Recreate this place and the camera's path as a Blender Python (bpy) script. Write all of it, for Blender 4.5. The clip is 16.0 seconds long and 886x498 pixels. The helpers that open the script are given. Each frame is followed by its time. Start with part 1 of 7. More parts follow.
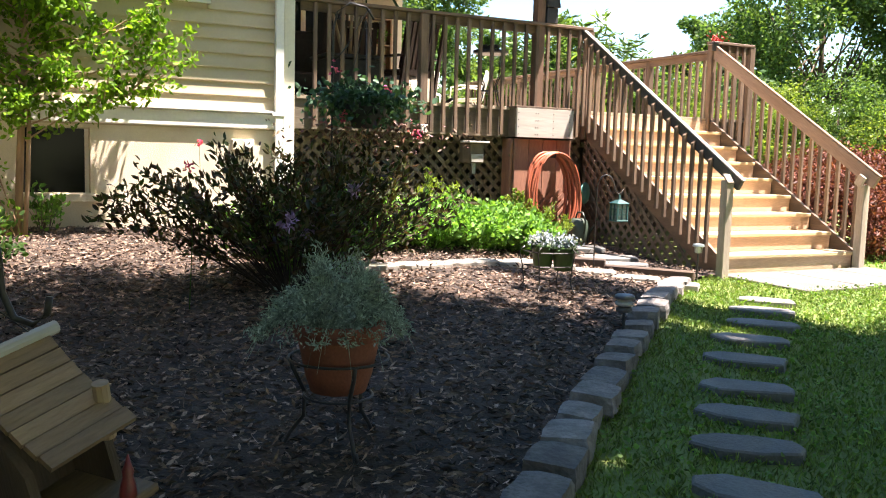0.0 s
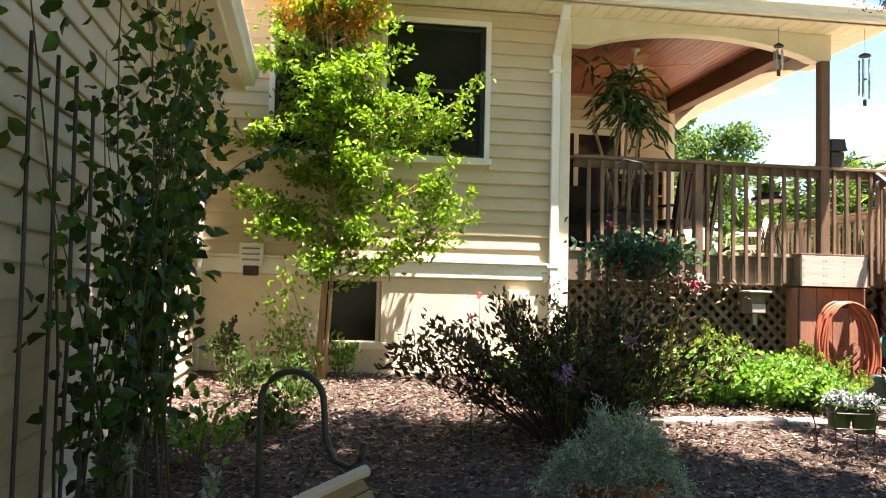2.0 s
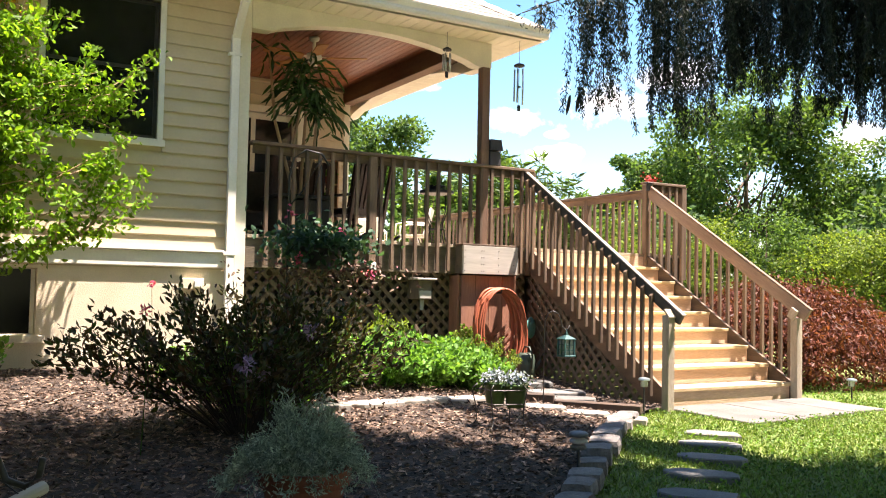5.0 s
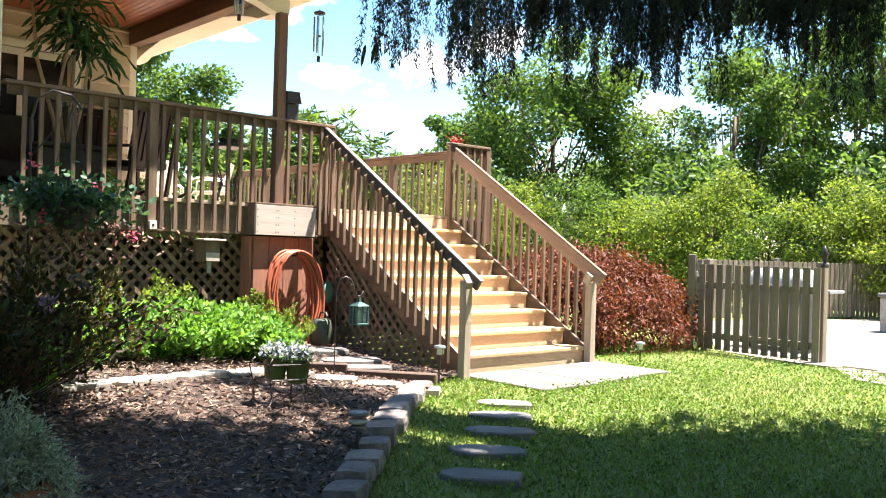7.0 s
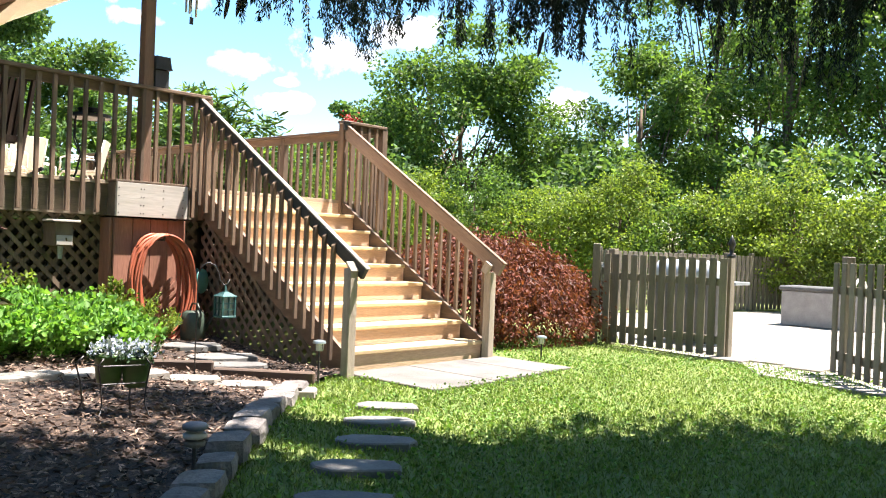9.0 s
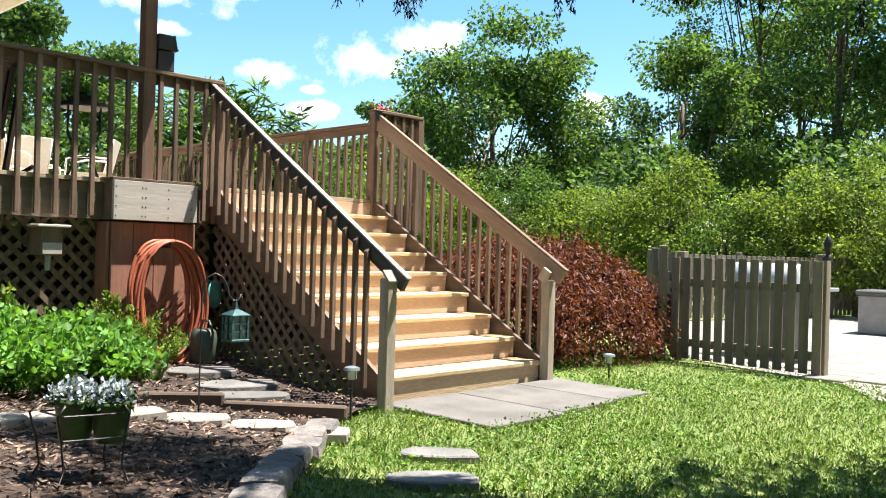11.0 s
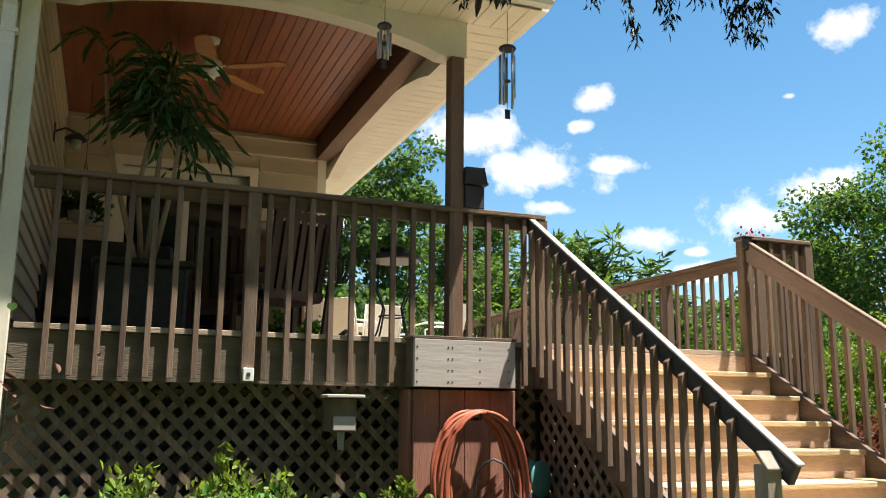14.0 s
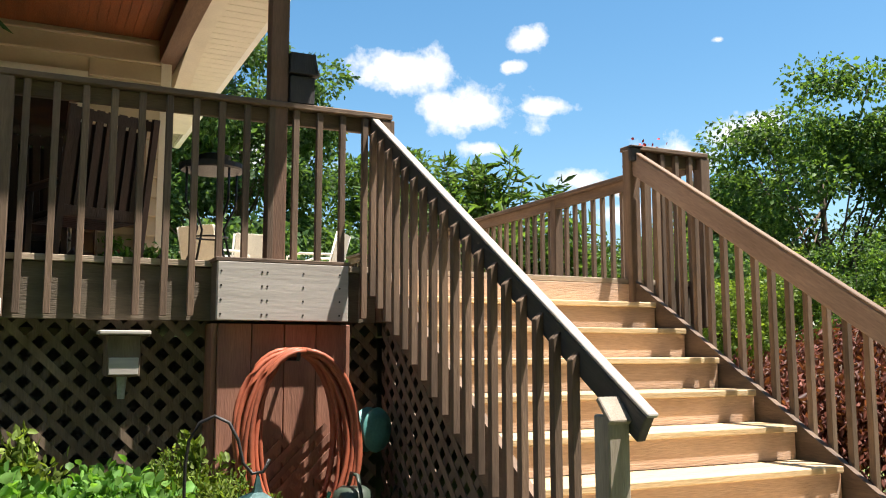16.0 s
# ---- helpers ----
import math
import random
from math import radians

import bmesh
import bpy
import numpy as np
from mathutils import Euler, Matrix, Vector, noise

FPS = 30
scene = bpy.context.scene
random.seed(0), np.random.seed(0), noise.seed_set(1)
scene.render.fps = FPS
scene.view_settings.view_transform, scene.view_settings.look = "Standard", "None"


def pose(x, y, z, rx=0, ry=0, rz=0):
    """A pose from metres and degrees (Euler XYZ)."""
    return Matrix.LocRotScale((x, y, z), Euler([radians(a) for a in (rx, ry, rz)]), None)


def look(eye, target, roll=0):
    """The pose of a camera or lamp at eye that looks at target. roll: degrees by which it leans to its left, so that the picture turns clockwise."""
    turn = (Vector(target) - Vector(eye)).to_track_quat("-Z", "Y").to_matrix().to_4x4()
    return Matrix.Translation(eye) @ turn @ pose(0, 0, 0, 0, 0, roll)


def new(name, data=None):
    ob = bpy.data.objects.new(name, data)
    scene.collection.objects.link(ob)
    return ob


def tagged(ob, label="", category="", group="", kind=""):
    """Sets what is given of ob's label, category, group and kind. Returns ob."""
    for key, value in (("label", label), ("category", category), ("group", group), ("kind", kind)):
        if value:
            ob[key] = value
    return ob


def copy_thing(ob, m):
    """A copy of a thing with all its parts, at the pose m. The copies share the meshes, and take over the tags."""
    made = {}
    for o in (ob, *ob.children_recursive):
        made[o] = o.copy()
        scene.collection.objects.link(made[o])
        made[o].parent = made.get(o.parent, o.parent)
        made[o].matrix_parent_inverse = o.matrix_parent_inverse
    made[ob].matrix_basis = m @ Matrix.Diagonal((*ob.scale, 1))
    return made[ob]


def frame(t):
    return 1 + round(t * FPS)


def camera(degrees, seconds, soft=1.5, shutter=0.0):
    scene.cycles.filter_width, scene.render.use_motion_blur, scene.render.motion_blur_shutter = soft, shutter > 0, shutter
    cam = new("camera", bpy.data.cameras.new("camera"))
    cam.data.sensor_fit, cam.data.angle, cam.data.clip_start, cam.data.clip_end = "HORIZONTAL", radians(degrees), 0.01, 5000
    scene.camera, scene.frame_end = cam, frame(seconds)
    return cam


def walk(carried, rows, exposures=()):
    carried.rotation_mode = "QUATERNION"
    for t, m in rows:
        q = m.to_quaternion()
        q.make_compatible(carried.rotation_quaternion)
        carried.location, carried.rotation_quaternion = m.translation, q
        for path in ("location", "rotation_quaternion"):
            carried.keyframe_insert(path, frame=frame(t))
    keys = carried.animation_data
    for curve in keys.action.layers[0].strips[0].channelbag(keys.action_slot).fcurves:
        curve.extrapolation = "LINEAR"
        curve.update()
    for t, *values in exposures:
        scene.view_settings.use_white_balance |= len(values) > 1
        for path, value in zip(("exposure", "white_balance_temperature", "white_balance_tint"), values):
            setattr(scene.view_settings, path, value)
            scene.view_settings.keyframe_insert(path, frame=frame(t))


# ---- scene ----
cam = camera(53.7, 16.0, soft=1.1)
PATH = [
    (0, (0.369, 0.081, 1.006), (1.25, 1.864, 0.793), 1.6),
    (0.5, (0.295, 0.004, 1.032), (0.839, 1.917, 0.822), 1.6),
    (1, (0.311, 0.024, 1.028), (0.606, 1.994, 0.844), 1.5),
    (1.5, (0.322, 0.031, 1.033), (0.562, 2.015, 0.955), 1.4),
    (2, (0.301, 0.013, 1.031), (0.601, 1.987, 1.139), 1.4),
    (2.5, (0.307, 0.032, 1.035), (0.651, 1.99, 1.256), 1.1),
    (3, (0.284, 0.023, 1.042), (0.684, 1.971, 1.254), 1.1),
    (3.5, (0.252, 0.014, 1.055), (0.741, 1.946, 1.214), 1.0),
    (4, (0.193, -0.024, 1.09), (0.813, 1.872, 1.223), 0.9),
    (4.5, (0.226, 0.011, 1.067), (1.034, 1.836, 1.185), 1.1),
    (5, (0.234, 0.018, 1.064), (1.232, 1.749, 1.153), 1.2),
    (5.2, (0.251, 0.019, 1.066), (1.3, 1.72, 1.139), 1.3),
    (7.3, (0.734, 0.335, 1.118), (2.1, 1.796, 1.114), 1.5),
    (7.5, (0.75, 0.356, 1.106), (2.131, 1.802, 1.096), 1.3),
    (8, (1.011, 0.501, 1.086), (2.419, 1.92, 1.083), 1.8),
    (8.2, (1.12, 0.528, 1.07), (2.58, 1.894, 1.05), 2.1),
    (10.3, (1.877, 1.416, 1.058), (3.364, 2.753, 1.057), 2.3),
    (10.5, (1.991, 1.547, 1.051), (3.457, 2.908, 1.059), 2.3),
    (11, (2.223, 1.741, 1.052), (3.662, 3.13, 1.056), 1.6),
    (11.5, (2.495, 1.982, 1.038), (3.893, 3.412, 1.078), 1.4),
    (12, (2.659, 2.199, 1.068), (3.985, 3.693, 1.168), 0.9),
    (12.5, (2.801, 2.404, 1.09), (3.985, 4.002, 1.304), -0.2),
    (13, (3.119, 2.576, 1.08), (4.027, 4.33, 1.393), 0.5),
    (13.5, (3.34, 2.754, 1.051), (4.077, 4.58, 1.4), 0.9),
    (14, (3.539, 2.976, 1.07), (4.238, 4.814, 1.435), 0.6),
    (14.5, (3.805, 3.163, 1.071), (4.517, 4.995, 1.442), 0.9),
    (15, (4.026, 3.393, 1.061), (4.77, 5.214, 1.418), 0.8),
    (15.5, (4.229, 3.603, 1.056), (5.085, 5.383, 1.371), -0.1),
    (16, (4.571, 3.775, 1.064), (5.42, 5.571, 1.296), -0.0),
]
walk(cam, [(t, look(eye, target, roll)) for t, eye, target, roll in PATH],
     [(0, 2.5, 7000, 20), (0.8, 3.0, 7100, 22), (1.5, 2.95, 7200, 23), (2.4, 2.3, 7450, 24), (3.2, 2.25, 7500, 24), (5.2, 2.2, 7200, 21), (7.3, 2.45, 6850, 18), (8.2, 2.4, 6800, 17), (10.3, 1.85, 6550, 12), (12, 1.52, 6550, 11), (13, 1.4, 6600, 11), (16, 1.36, 6750, 13)])
# ---- world, sun, exposure ----
SUN = Vector((0.275, -0.192, 0.942)).normalized()
world = bpy.data.worlds.new("sky_world")
scene.world = world
world.use_nodes = True
wn, wl = world.node_tree.nodes, world.node_tree.links
wn.clear()


def wnode(kind, **kw):
    n = wn.new(kind)
    for k, v in kw.items():
        n.inputs[int(k[1:])].default_value = v
    return n


sky = wn.new("ShaderNodeTexSky")
sky.sky_type = "NISHITA"
sky.sun_disc = False
sky.sun_elevation = math.asin(SUN.z)
sky.sun_rotation = math.atan2(SUN.x, SUN.y)
sky.ozone_density = 1.6
sky.air_density = 1.0
sky.dust_density = 0.7
co = wn.new("ShaderNodeTexCoord")
puff = wn.new("ShaderNodeTexNoise")
puff.inputs["Scale"].default_value = 17.0
puff.inputs["Detail"].default_value = 10.0
puff.inputs["Roughness"].default_value = 0.62
wl.new(co.outputs["Generated"], puff.inputs["Vector"])
# fair-weather cumulus: azimuth (from +y to +x) and elevation in degrees, radius, flattening
CLOUDS = [(22.7, 18.1, 0.048, 2.1), (24.9, 15.8, 0.022, 1.4), (27.9, 15.3, 0.061, 2.5), (31.7, 15.8, 0.036, 3.7), (30.6, 20.0, 0.026, 2.0),
          (30.0, 18.4, 0.014, 2.0), (27.9, 13.2, 0.030, 3.0), (34.5, 11.1, 0.046, 2.9), (39.9, 12.2, 0.060, 2.5), (44.2, 13.4, 0.045, 2.4),
          (37.1, 10.1, 0.014, 2.9), (46.3, 22.7, 0.036, 2.2), (53.3, 22.1, 0.045, 2.3), (43.3, 19.2, 0.009, 2.1), (36.9, 8.8, 0.026, 2.7),
          (55.1, 9.5, 0.030, 1.6), (64.0, 9.0, 0.050, 2.2), (12, 13.0, 0.075, 2.0), (70, 17.0, 0.060, 2.0), (-30, 24.0, 0.10, 1.8),
          (95, 22.0, 0.11, 1.8), (150, 26.0, 0.13, 1.8), (210, 20.0, 0.12, 2.0), (265, 28.0, 0.10, 1.8)]
field = None
for az, el, rad, flat in CLOUDS:
    c = Vector((math.sin(radians(az)) * math.cos(radians(el)), math.cos(radians(az)) * math.cos(radians(el)), math.sin(radians(el))))
    sub = wn.new("ShaderNodeVectorMath")
    sub.operation = "SUBTRACT"
    sub.inputs[1].default_value = c
    wl.new(co.outputs["Generated"], sub.inputs[0])
    mul = wn.new("ShaderNodeVectorMath")
    mul.operation = "MULTIPLY"
    mul.inputs[1].default_value = (1 / rad, 1 / rad, flat / rad)
    wl.new(sub.outputs[0], mul.inputs[0])
    ln = wn.new("ShaderNodeVectorMath")
    ln.operation = "LENGTH"
    wl.new(mul.outputs[0], ln.inputs[0])
    if field is None:
        field = ln.outputs["Value"]
    else:
        mn = wn.new("ShaderNodeMath")
        mn.operation = "MINIMUM"
        wl.new(field, mn.inputs[0])
        wl.new(ln.outputs["Value"], mn.inputs[1])
        field = mn.outputs[0]
wob = wn.new("ShaderNodeMath")
wob.operation = "MULTIPLY_ADD"
wob.inputs[1].default_value = 3.6
wl.new(puff.outputs["Fac"], wob.inputs[0])
wl.new(field, wob.inputs[2])
ramp = wn.new("ShaderNodeValToRGB")
ramp.color_ramp.elements[0].position, ramp.color_ramp.elements[0].color = 0.76, (1, 1, 1, 1)
ramp.color_ramp.elements[1].position, ramp.color_ramp.elements[1].color = 1.0, (0, 0, 0, 1)
half = wn.new("ShaderNodeMath")
half.operation = "MULTIPLY"
half.inputs[1].default_value = 0.34
wl.new(wob.outputs[0], half.inputs[0])
wl.new(half.outputs[0], ramp.inputs["Fac"])
cloudmix = wn.new("ShaderNodeMix")
cloudmix.data_type = "RGBA"
wl.new(ramp.outputs["Color"], cloudmix.inputs[0])
tint = wn.new("ShaderNodeHueSaturation")
tint.inputs["Hue"].default_value = 0.488
tint.inputs["Saturation"].default_value = 1.28
tint.inputs["Value"].default_value = 2.1
wl.new(sky.outputs["Color"], tint.inputs["Color"])
wl.new(tint.outputs[0], cloudmix.inputs[6])
cloudmix.inputs[7].default_value = (13.5, 13.7, 14.0, 1)
bgd = wn.new("ShaderNodeBackground")
bgd.inputs["Strength"].default_value = 0.037
out = wn.new("ShaderNodeOutputWorld")
wl.new(cloudmix.outputs[2], bgd.inputs["Color"])
wl.new(bgd.outputs[0], out.inputs["Surface"])

sun = new("sun", bpy.data.lights.new("sun", "SUN"))
sun.data.energy = 5.0
sun.data.angle = radians(0.53)
sun.data.color = (1.0, 0.96, 0.88)
sun.matrix_world = look((0, 0, 30), Vector((0, 0, 30)) - SUN)

# ---- materials ----
_mats = {}


def mat(name, col, col2=None, rough=0.7, scale=6.0, bump=0.15, bscale=60.0, metal=0.0, stretch=(1, 1, 1), vary=0.12, island=False, spec=0.5, trans=0.0, coat=0.0):
    """Two-scale mottled surface: broad stains between two colours, fine grain and bump, and a small shift from piece to piece."""
    if name in _mats:
        return _mats[name]
    m = bpy.data.materials.new(name)
    m.use_nodes = True
    n, l = m.node_tree.nodes, m.node_tree.links
    b = n["Principled BSDF"]
    tc = n.new("ShaderNodeTexCoord")
    mp = n.new("ShaderNodeMapping")
    mp.inputs["Scale"].default_value = stretch
    l.new(tc.outputs["Object"], mp.inputs["Vector"])
    inf = n.new("ShaderNodeNewGeometry") if island else n.new("ShaderNodeObjectInfo")
    rnd = inf.outputs["Random Per Island" if island else "Random"]
    off = n.new("ShaderNodeVectorMath")
    off.operation = "SCALE"
    off.inputs[0].default_value = (37.0, 19.0, 53.0)
    l.new(rnd, off.inputs["Scale"])
    add = n.new("ShaderNodeVectorMath")
    l.new(mp.outputs[0], add.inputs[0])
    l.new(off.outputs[0], add.inputs[1])
    big = n.new("ShaderNodeTexNoise")
    big.inputs["Scale"].default_value, big.inputs["Detail"].default_value = scale, 5.0
    fine = n.new("ShaderNodeTexNoise")
    fine.inputs["Scale"].default_value, fine.inputs["Detail"].default_value = bscale, 4.0
    l.new(add.outputs[0], big.inputs["Vector"])
    l.new(add.outputs[0], fine.inputs["Vector"])
    col2 = col2 or tuple(c * 0.72 for c in col)
    mix = n.new("ShaderNodeMix")
    mix.data_type = "RGBA"
    mix.inputs[6].default_value, mix.inputs[7].default_value = (*col, 1), (*col2, 1)
    sp = n.new("ShaderNodeMapRange")
    sp.inputs["From Min"].default_value, sp.inputs["From Max"].default_value = 0.35, 0.65
    l.new(big.outputs["Fac"], sp.inputs["Value"])
    l.new(sp.outputs[0], mix.inputs[0])
    hsv = n.new("ShaderNodeHueSaturation")
    val = n.new("ShaderNodeMapRange")
    val.inputs["To Min"].default_value, val.inputs["To Max"].default_value = 1 - vary * 1.6, 1 + vary * 1.6
    l.new(rnd, val.inputs["Value"])
    fv = n.new("ShaderNodeMapRange")
    fv.inputs["From Min"].default_value, fv.inputs["From Max"].default_value = 0.3, 0.7
    fv.inputs["To Min"].default_value, fv.inputs["To Max"].default_value = 1 - vary, 1 + vary
    l.new(fine.outputs["Fac"], fv.inputs["Value"])
    mm = n.new("ShaderNodeMath")
    mm.operation = "MULTIPLY"
    l.new(val.outputs[0], mm.inputs[0])
    l.new(fv.outputs[0], mm.inputs[1])
    l.new(mm.outputs[0], hsv.inputs["Value"])
    l.new(mix.outputs[2], hsv.inputs["Color"])
    l.new(hsv.outputs[0], b.inputs["Base Color"])
    b.inputs["Roughness"].default_value = rough
    b.inputs["Metallic"].default_value = metal
    b.inputs["Specular IOR Level"].default_value = spec
    b.inputs["Coat Weight"].default_value = coat
    if bump:
        bp = n.new("ShaderNodeBump")
        bp.inputs["Strength"].default_value, bp.inputs["Distance"].default_value = bump, 0.01
        l.new(fine.outputs["Fac"], bp.inputs["Height"])
        l.new(bp.outputs[0], b.inputs["Normal"])
    if trans:
        tr = n.new("ShaderNodeBsdfTranslucent")
        gain = n.new("ShaderNodeMix")
        gain.data_type = "RGBA"
        gain.blend_type = "MULTIPLY"
        gain.inputs[0].default_value = 1.0
        gain.inputs[7].default_value = (1.5, 1.5, 0.6, 1)
        l.new(hsv.outputs[0], gain.inputs[6])
        l.new(gain.outputs[2], tr.inputs["Color"])
        ms = n.new("ShaderNodeMixShader")
        ms.inputs[0].default_value = trans
        l.new(b.outputs[0], ms.inputs[1])
        l.new(tr.outputs[0], ms.inputs[2])
        l.new(ms.outputs[0], n["Material Output"].inputs["Surface"])
    _mats[name] = m
    return m


def wood(name, col, col2, along="z", vary=0.14, rough=0.75):
    st = {"x": (0.12, 1, 1), "y": (1, 0.12, 1), "z": (1, 1, 0.12)}[along]
    return mat(name, col, col2, rough, 9.0, 0.35, 130.0, stretch=st, vary=vary)


CEDAR, CEDAR2 = (0.205, 0.132, 0.085), (0.105, 0.068, 0.045)
cedar_x, cedar_y, cedar_z = (wood("cedar_" + a, CEDAR, CEDAR2, a) for a in "xyz")
tread_x = wood("tread_wood", (0.60, 0.45, 0.26), (0.50, 0.36, 0.20), "x")
riser_x = wood("riser_wood", (0.52, 0.36, 0.26), (0.42, 0.285, 0.20), "x")
grey_wood = wood("grey_wood", (0.40, 0.34, 0.27), (0.29, 0.24, 0.19), "z")
pale_block = mat("pale_block_wood", (0.50, 0.455, 0.41), (0.40, 0.36, 0.32), 0.8, 6.0, 0.12, 55, stretch=(0.12, 1, 1), vary=0.07)
deck_grey = wood("deck_board_wood", (0.42, 0.33, 0.24), (0.30, 0.235, 0.17), "x")
fascia_wood = wood("fascia_wood", (0.135, 0.105, 0.072), (0.085, 0.067, 0.048), "x")
redboard = wood("red_boards", (0.34, 0.155, 0.10), (0.24, 0.11, 0.075), "z")
lattice_wood = wood("lattice_wood", (0.19, 0.14, 0.095), (0.12, 0.088, 0.06), "z")
fence_wood = wood("fence_wood", (0.215, 0.185, 0.14), (0.135, 0.118, 0.09), "z")
ceiling_wood = wood("ceiling_wood", (0.38, 0.115, 0.042), (0.23, 0.066, 0.027), "y", 0.2, 0.4)
siding = mat("siding", (0.575, 0.475, 0.325), (0.53, 0.435, 0.295), 0.55, 3.0, 0.06, 40, vary=0.03)
white_trim = mat("white_trim", (0.80, 0.78, 0.72), (0.74, 0.72, 0.66), 0.45, 4.0, 0.04, 50, vary=0.04)
cream_trim = mat("cream_trim", (0.78, 0.72, 0.58), (0.72, 0.66, 0.53), 0.5, 4.0, 0.04, 50, vary=0.04)
stucco = mat("foundation_stucco", (0.80, 0.70, 0.54), (0.70, 0.59, 0.44), 0.9, 2.5, 0.4, 90, vary=0.06)
shingle = mat("shingle", (0.43, 0.38, 0.33), (0.33, 0.29, 0.25), 0.9, 8, 0.5, 200, vary=0.12)
dark_glass = mat("window_glass", (0.010, 0.012, 0.014), (0.02, 0.02, 0.02), 0.06, 2, 0, 10, vary=0.0, spec=0.8)
iron = mat("black_iron", (0.02, 0.02, 0.022), (0.035, 0.03, 0.028), 0.45, 20, 0.2, 120)
terracotta = mat("terracotta", (0.33, 0.105, 0.055), (0.25, 0.08, 0.045), 0.8, 7, 0.15, 90)
stone = mat("border_stone", (0.215, 0.19, 0.175), (0.12, 0.108, 0.102), 0.9, 9, 0.9, 45, vary=0.16)
flag = mat("flagstone", (0.185, 0.178, 0.168), (0.125, 0.122, 0.118), 0.85, 5, 0.5, 60, vary=0.12)
paver = mat("patio_paver", (0.31, 0.28, 0.24), (0.22, 0.20, 0.175), 0.85, 5, 0.3, 80, vary=0.12)
rubber = mat("hose_rubber", (0.44, 0.115, 0.055), (0.36, 0.095, 0.05), 0.5, 8, 0.05, 60)
bark = mat("bark", (0.16, 0.115, 0.08), (0.09, 0.065, 0.048), 0.95, 9, 1.0, 40, stretch=(1, 1, 0.3))
pale_bark = mat("pale_bark", (0.42, 0.28, 0.17), (0.30, 0.20, 0.12), 0.8, 8, 0.4, 40, stretch=(1, 1, 0.3))


def leafmat(name, col, col2=None, trans=0.35, rough=0.5, vary=0.3):
    return mat(name, col, col2 or tuple(c * 0.7 for c in col), rough, 3.0, 0.0, 30, vary=vary, island=True, trans=trans, spec=0.2)


L_far = leafmat("leaf_far", (0.115, 0.19, 0.052), (0.05, 0.10, 0.034), 0.48)
L_far2 = leafmat("leaf_far_blue", (0.10, 0.17, 0.06), (0.05, 0.098, 0.04), 0.5)
L_hedge = leafmat("leaf_hedge", (0.20, 0.265, 0.055), (0.10, 0.155, 0.035), 0.42)
L_myrtle = leafmat("leaf_myrtle", (0.185, 0.32, 0.03), (0.085, 0.19, 0.022), 0.48)
L_myrtle_new = leafmat("leaf_myrtle_new", (0.50, 0.21, 0.04), (0.40, 0.26, 0.04), 0.45)
L_rose = leafmat("leaf_rose", (0.055, 0.115, 0.028), (0.028, 0.06, 0.016), 0.35)
L_purple = leafmat("leaf_purple", (0.075, 0.036, 0.024), (0.036, 0.064, 0.022), 0.32, 0.45)
L_green = leafmat("leaf_bright", (0.19, 0.36, 0.085), (0.085, 0.21, 0.045), 0.38)
L_silver = leafmat("leaf_silver", (0.32, 0.38, 0.33), (0.22, 0.28, 0.24), 0.2)
L_maple = leafmat("leaf_maple", (0.19, 0.058, 0.038), (0.095, 0.04, 0.03), 0.3)
L_spruce = leafmat("needle_spruce", (0.022, 0.036, 0.024), (0.012, 0.020, 0.015), 0.1)
L_yucca = leafmat("leaf_dracaena", (0.05, 0.11, 0.035), (0.03, 0.07, 0.02), 0.2)
L_grass = leafmat("grass_blade", (0.19, 0.265, 0.08), (0.13, 0.20, 0.055), 0.35)
P_white = leafmat("petal_white", (0.44, 0.49, 0.60), (0.26, 0.30, 0.38), 0.2)
P_pink = leafmat("petal_pink", (0.65, 0.12, 0.22), (0.5, 0.08, 0.2), 0.3)
P_lilac = leafmat("petal_lilac", (0.28, 0.17, 0.36), (0.32, 0.22, 0.4), 0.3)


# ---- builders ----
def mesh_of(name, bm):
    me = bpy.data.meshes.new(name)
    bm.normal_update()
    bm.to_mesh(me)
    bm.free()
    return me


def part(name, bm, material, parent=None, label="", smooth=False):
    me = bm if isinstance(bm, bpy.types.Mesh) else mesh_of(name, bm)
    if not me.materials:
        me.materials.append(material)
    if smooth:
        me.polygons.foreach_set("use_smooth", [True] * len(me.polygons))
    ob = new(name, me)
    if parent is not None:
        ob.parent = parent
    if label:
        ob["label"] = label
    return ob


def thing(name, loc, label, category, group="", kind=""):
    ob = new(name)
    ob.location = loc
    ob.empty_display_size = 0.1
    return tagged(ob, label, category, group, kind)


def box(bm, x0, x1, y0, y1, z0, z1, m=None):
    vs = [bm.verts.new((x, y, z)) for z in (z0, z1) for y in (y0, y1) for x in (x0, x1)]
    if m is not None:
        for v in vs:
            v.co = m @ v.co
    for f in ((0, 2, 3, 1), (4, 5, 7, 6), (0, 1, 5, 4), (2, 6, 7, 3), (0, 4, 6, 2), (1, 3, 7, 5)):
        bm.faces.new([vs[i] for i in f])
    return vs


def boxbm(x0, x1, y0, y1, z0, z1, bev=0.0):
    bm = bmesh.new()
    box(bm, x0, x1, y0, y1, z0, z1)
    if bev:
        bmesh.ops.bevel(bm, geom=bm.edges[:], offset=bev, segments=1, affect="EDGES", profile=0.5)
    return bm


_piece = {}


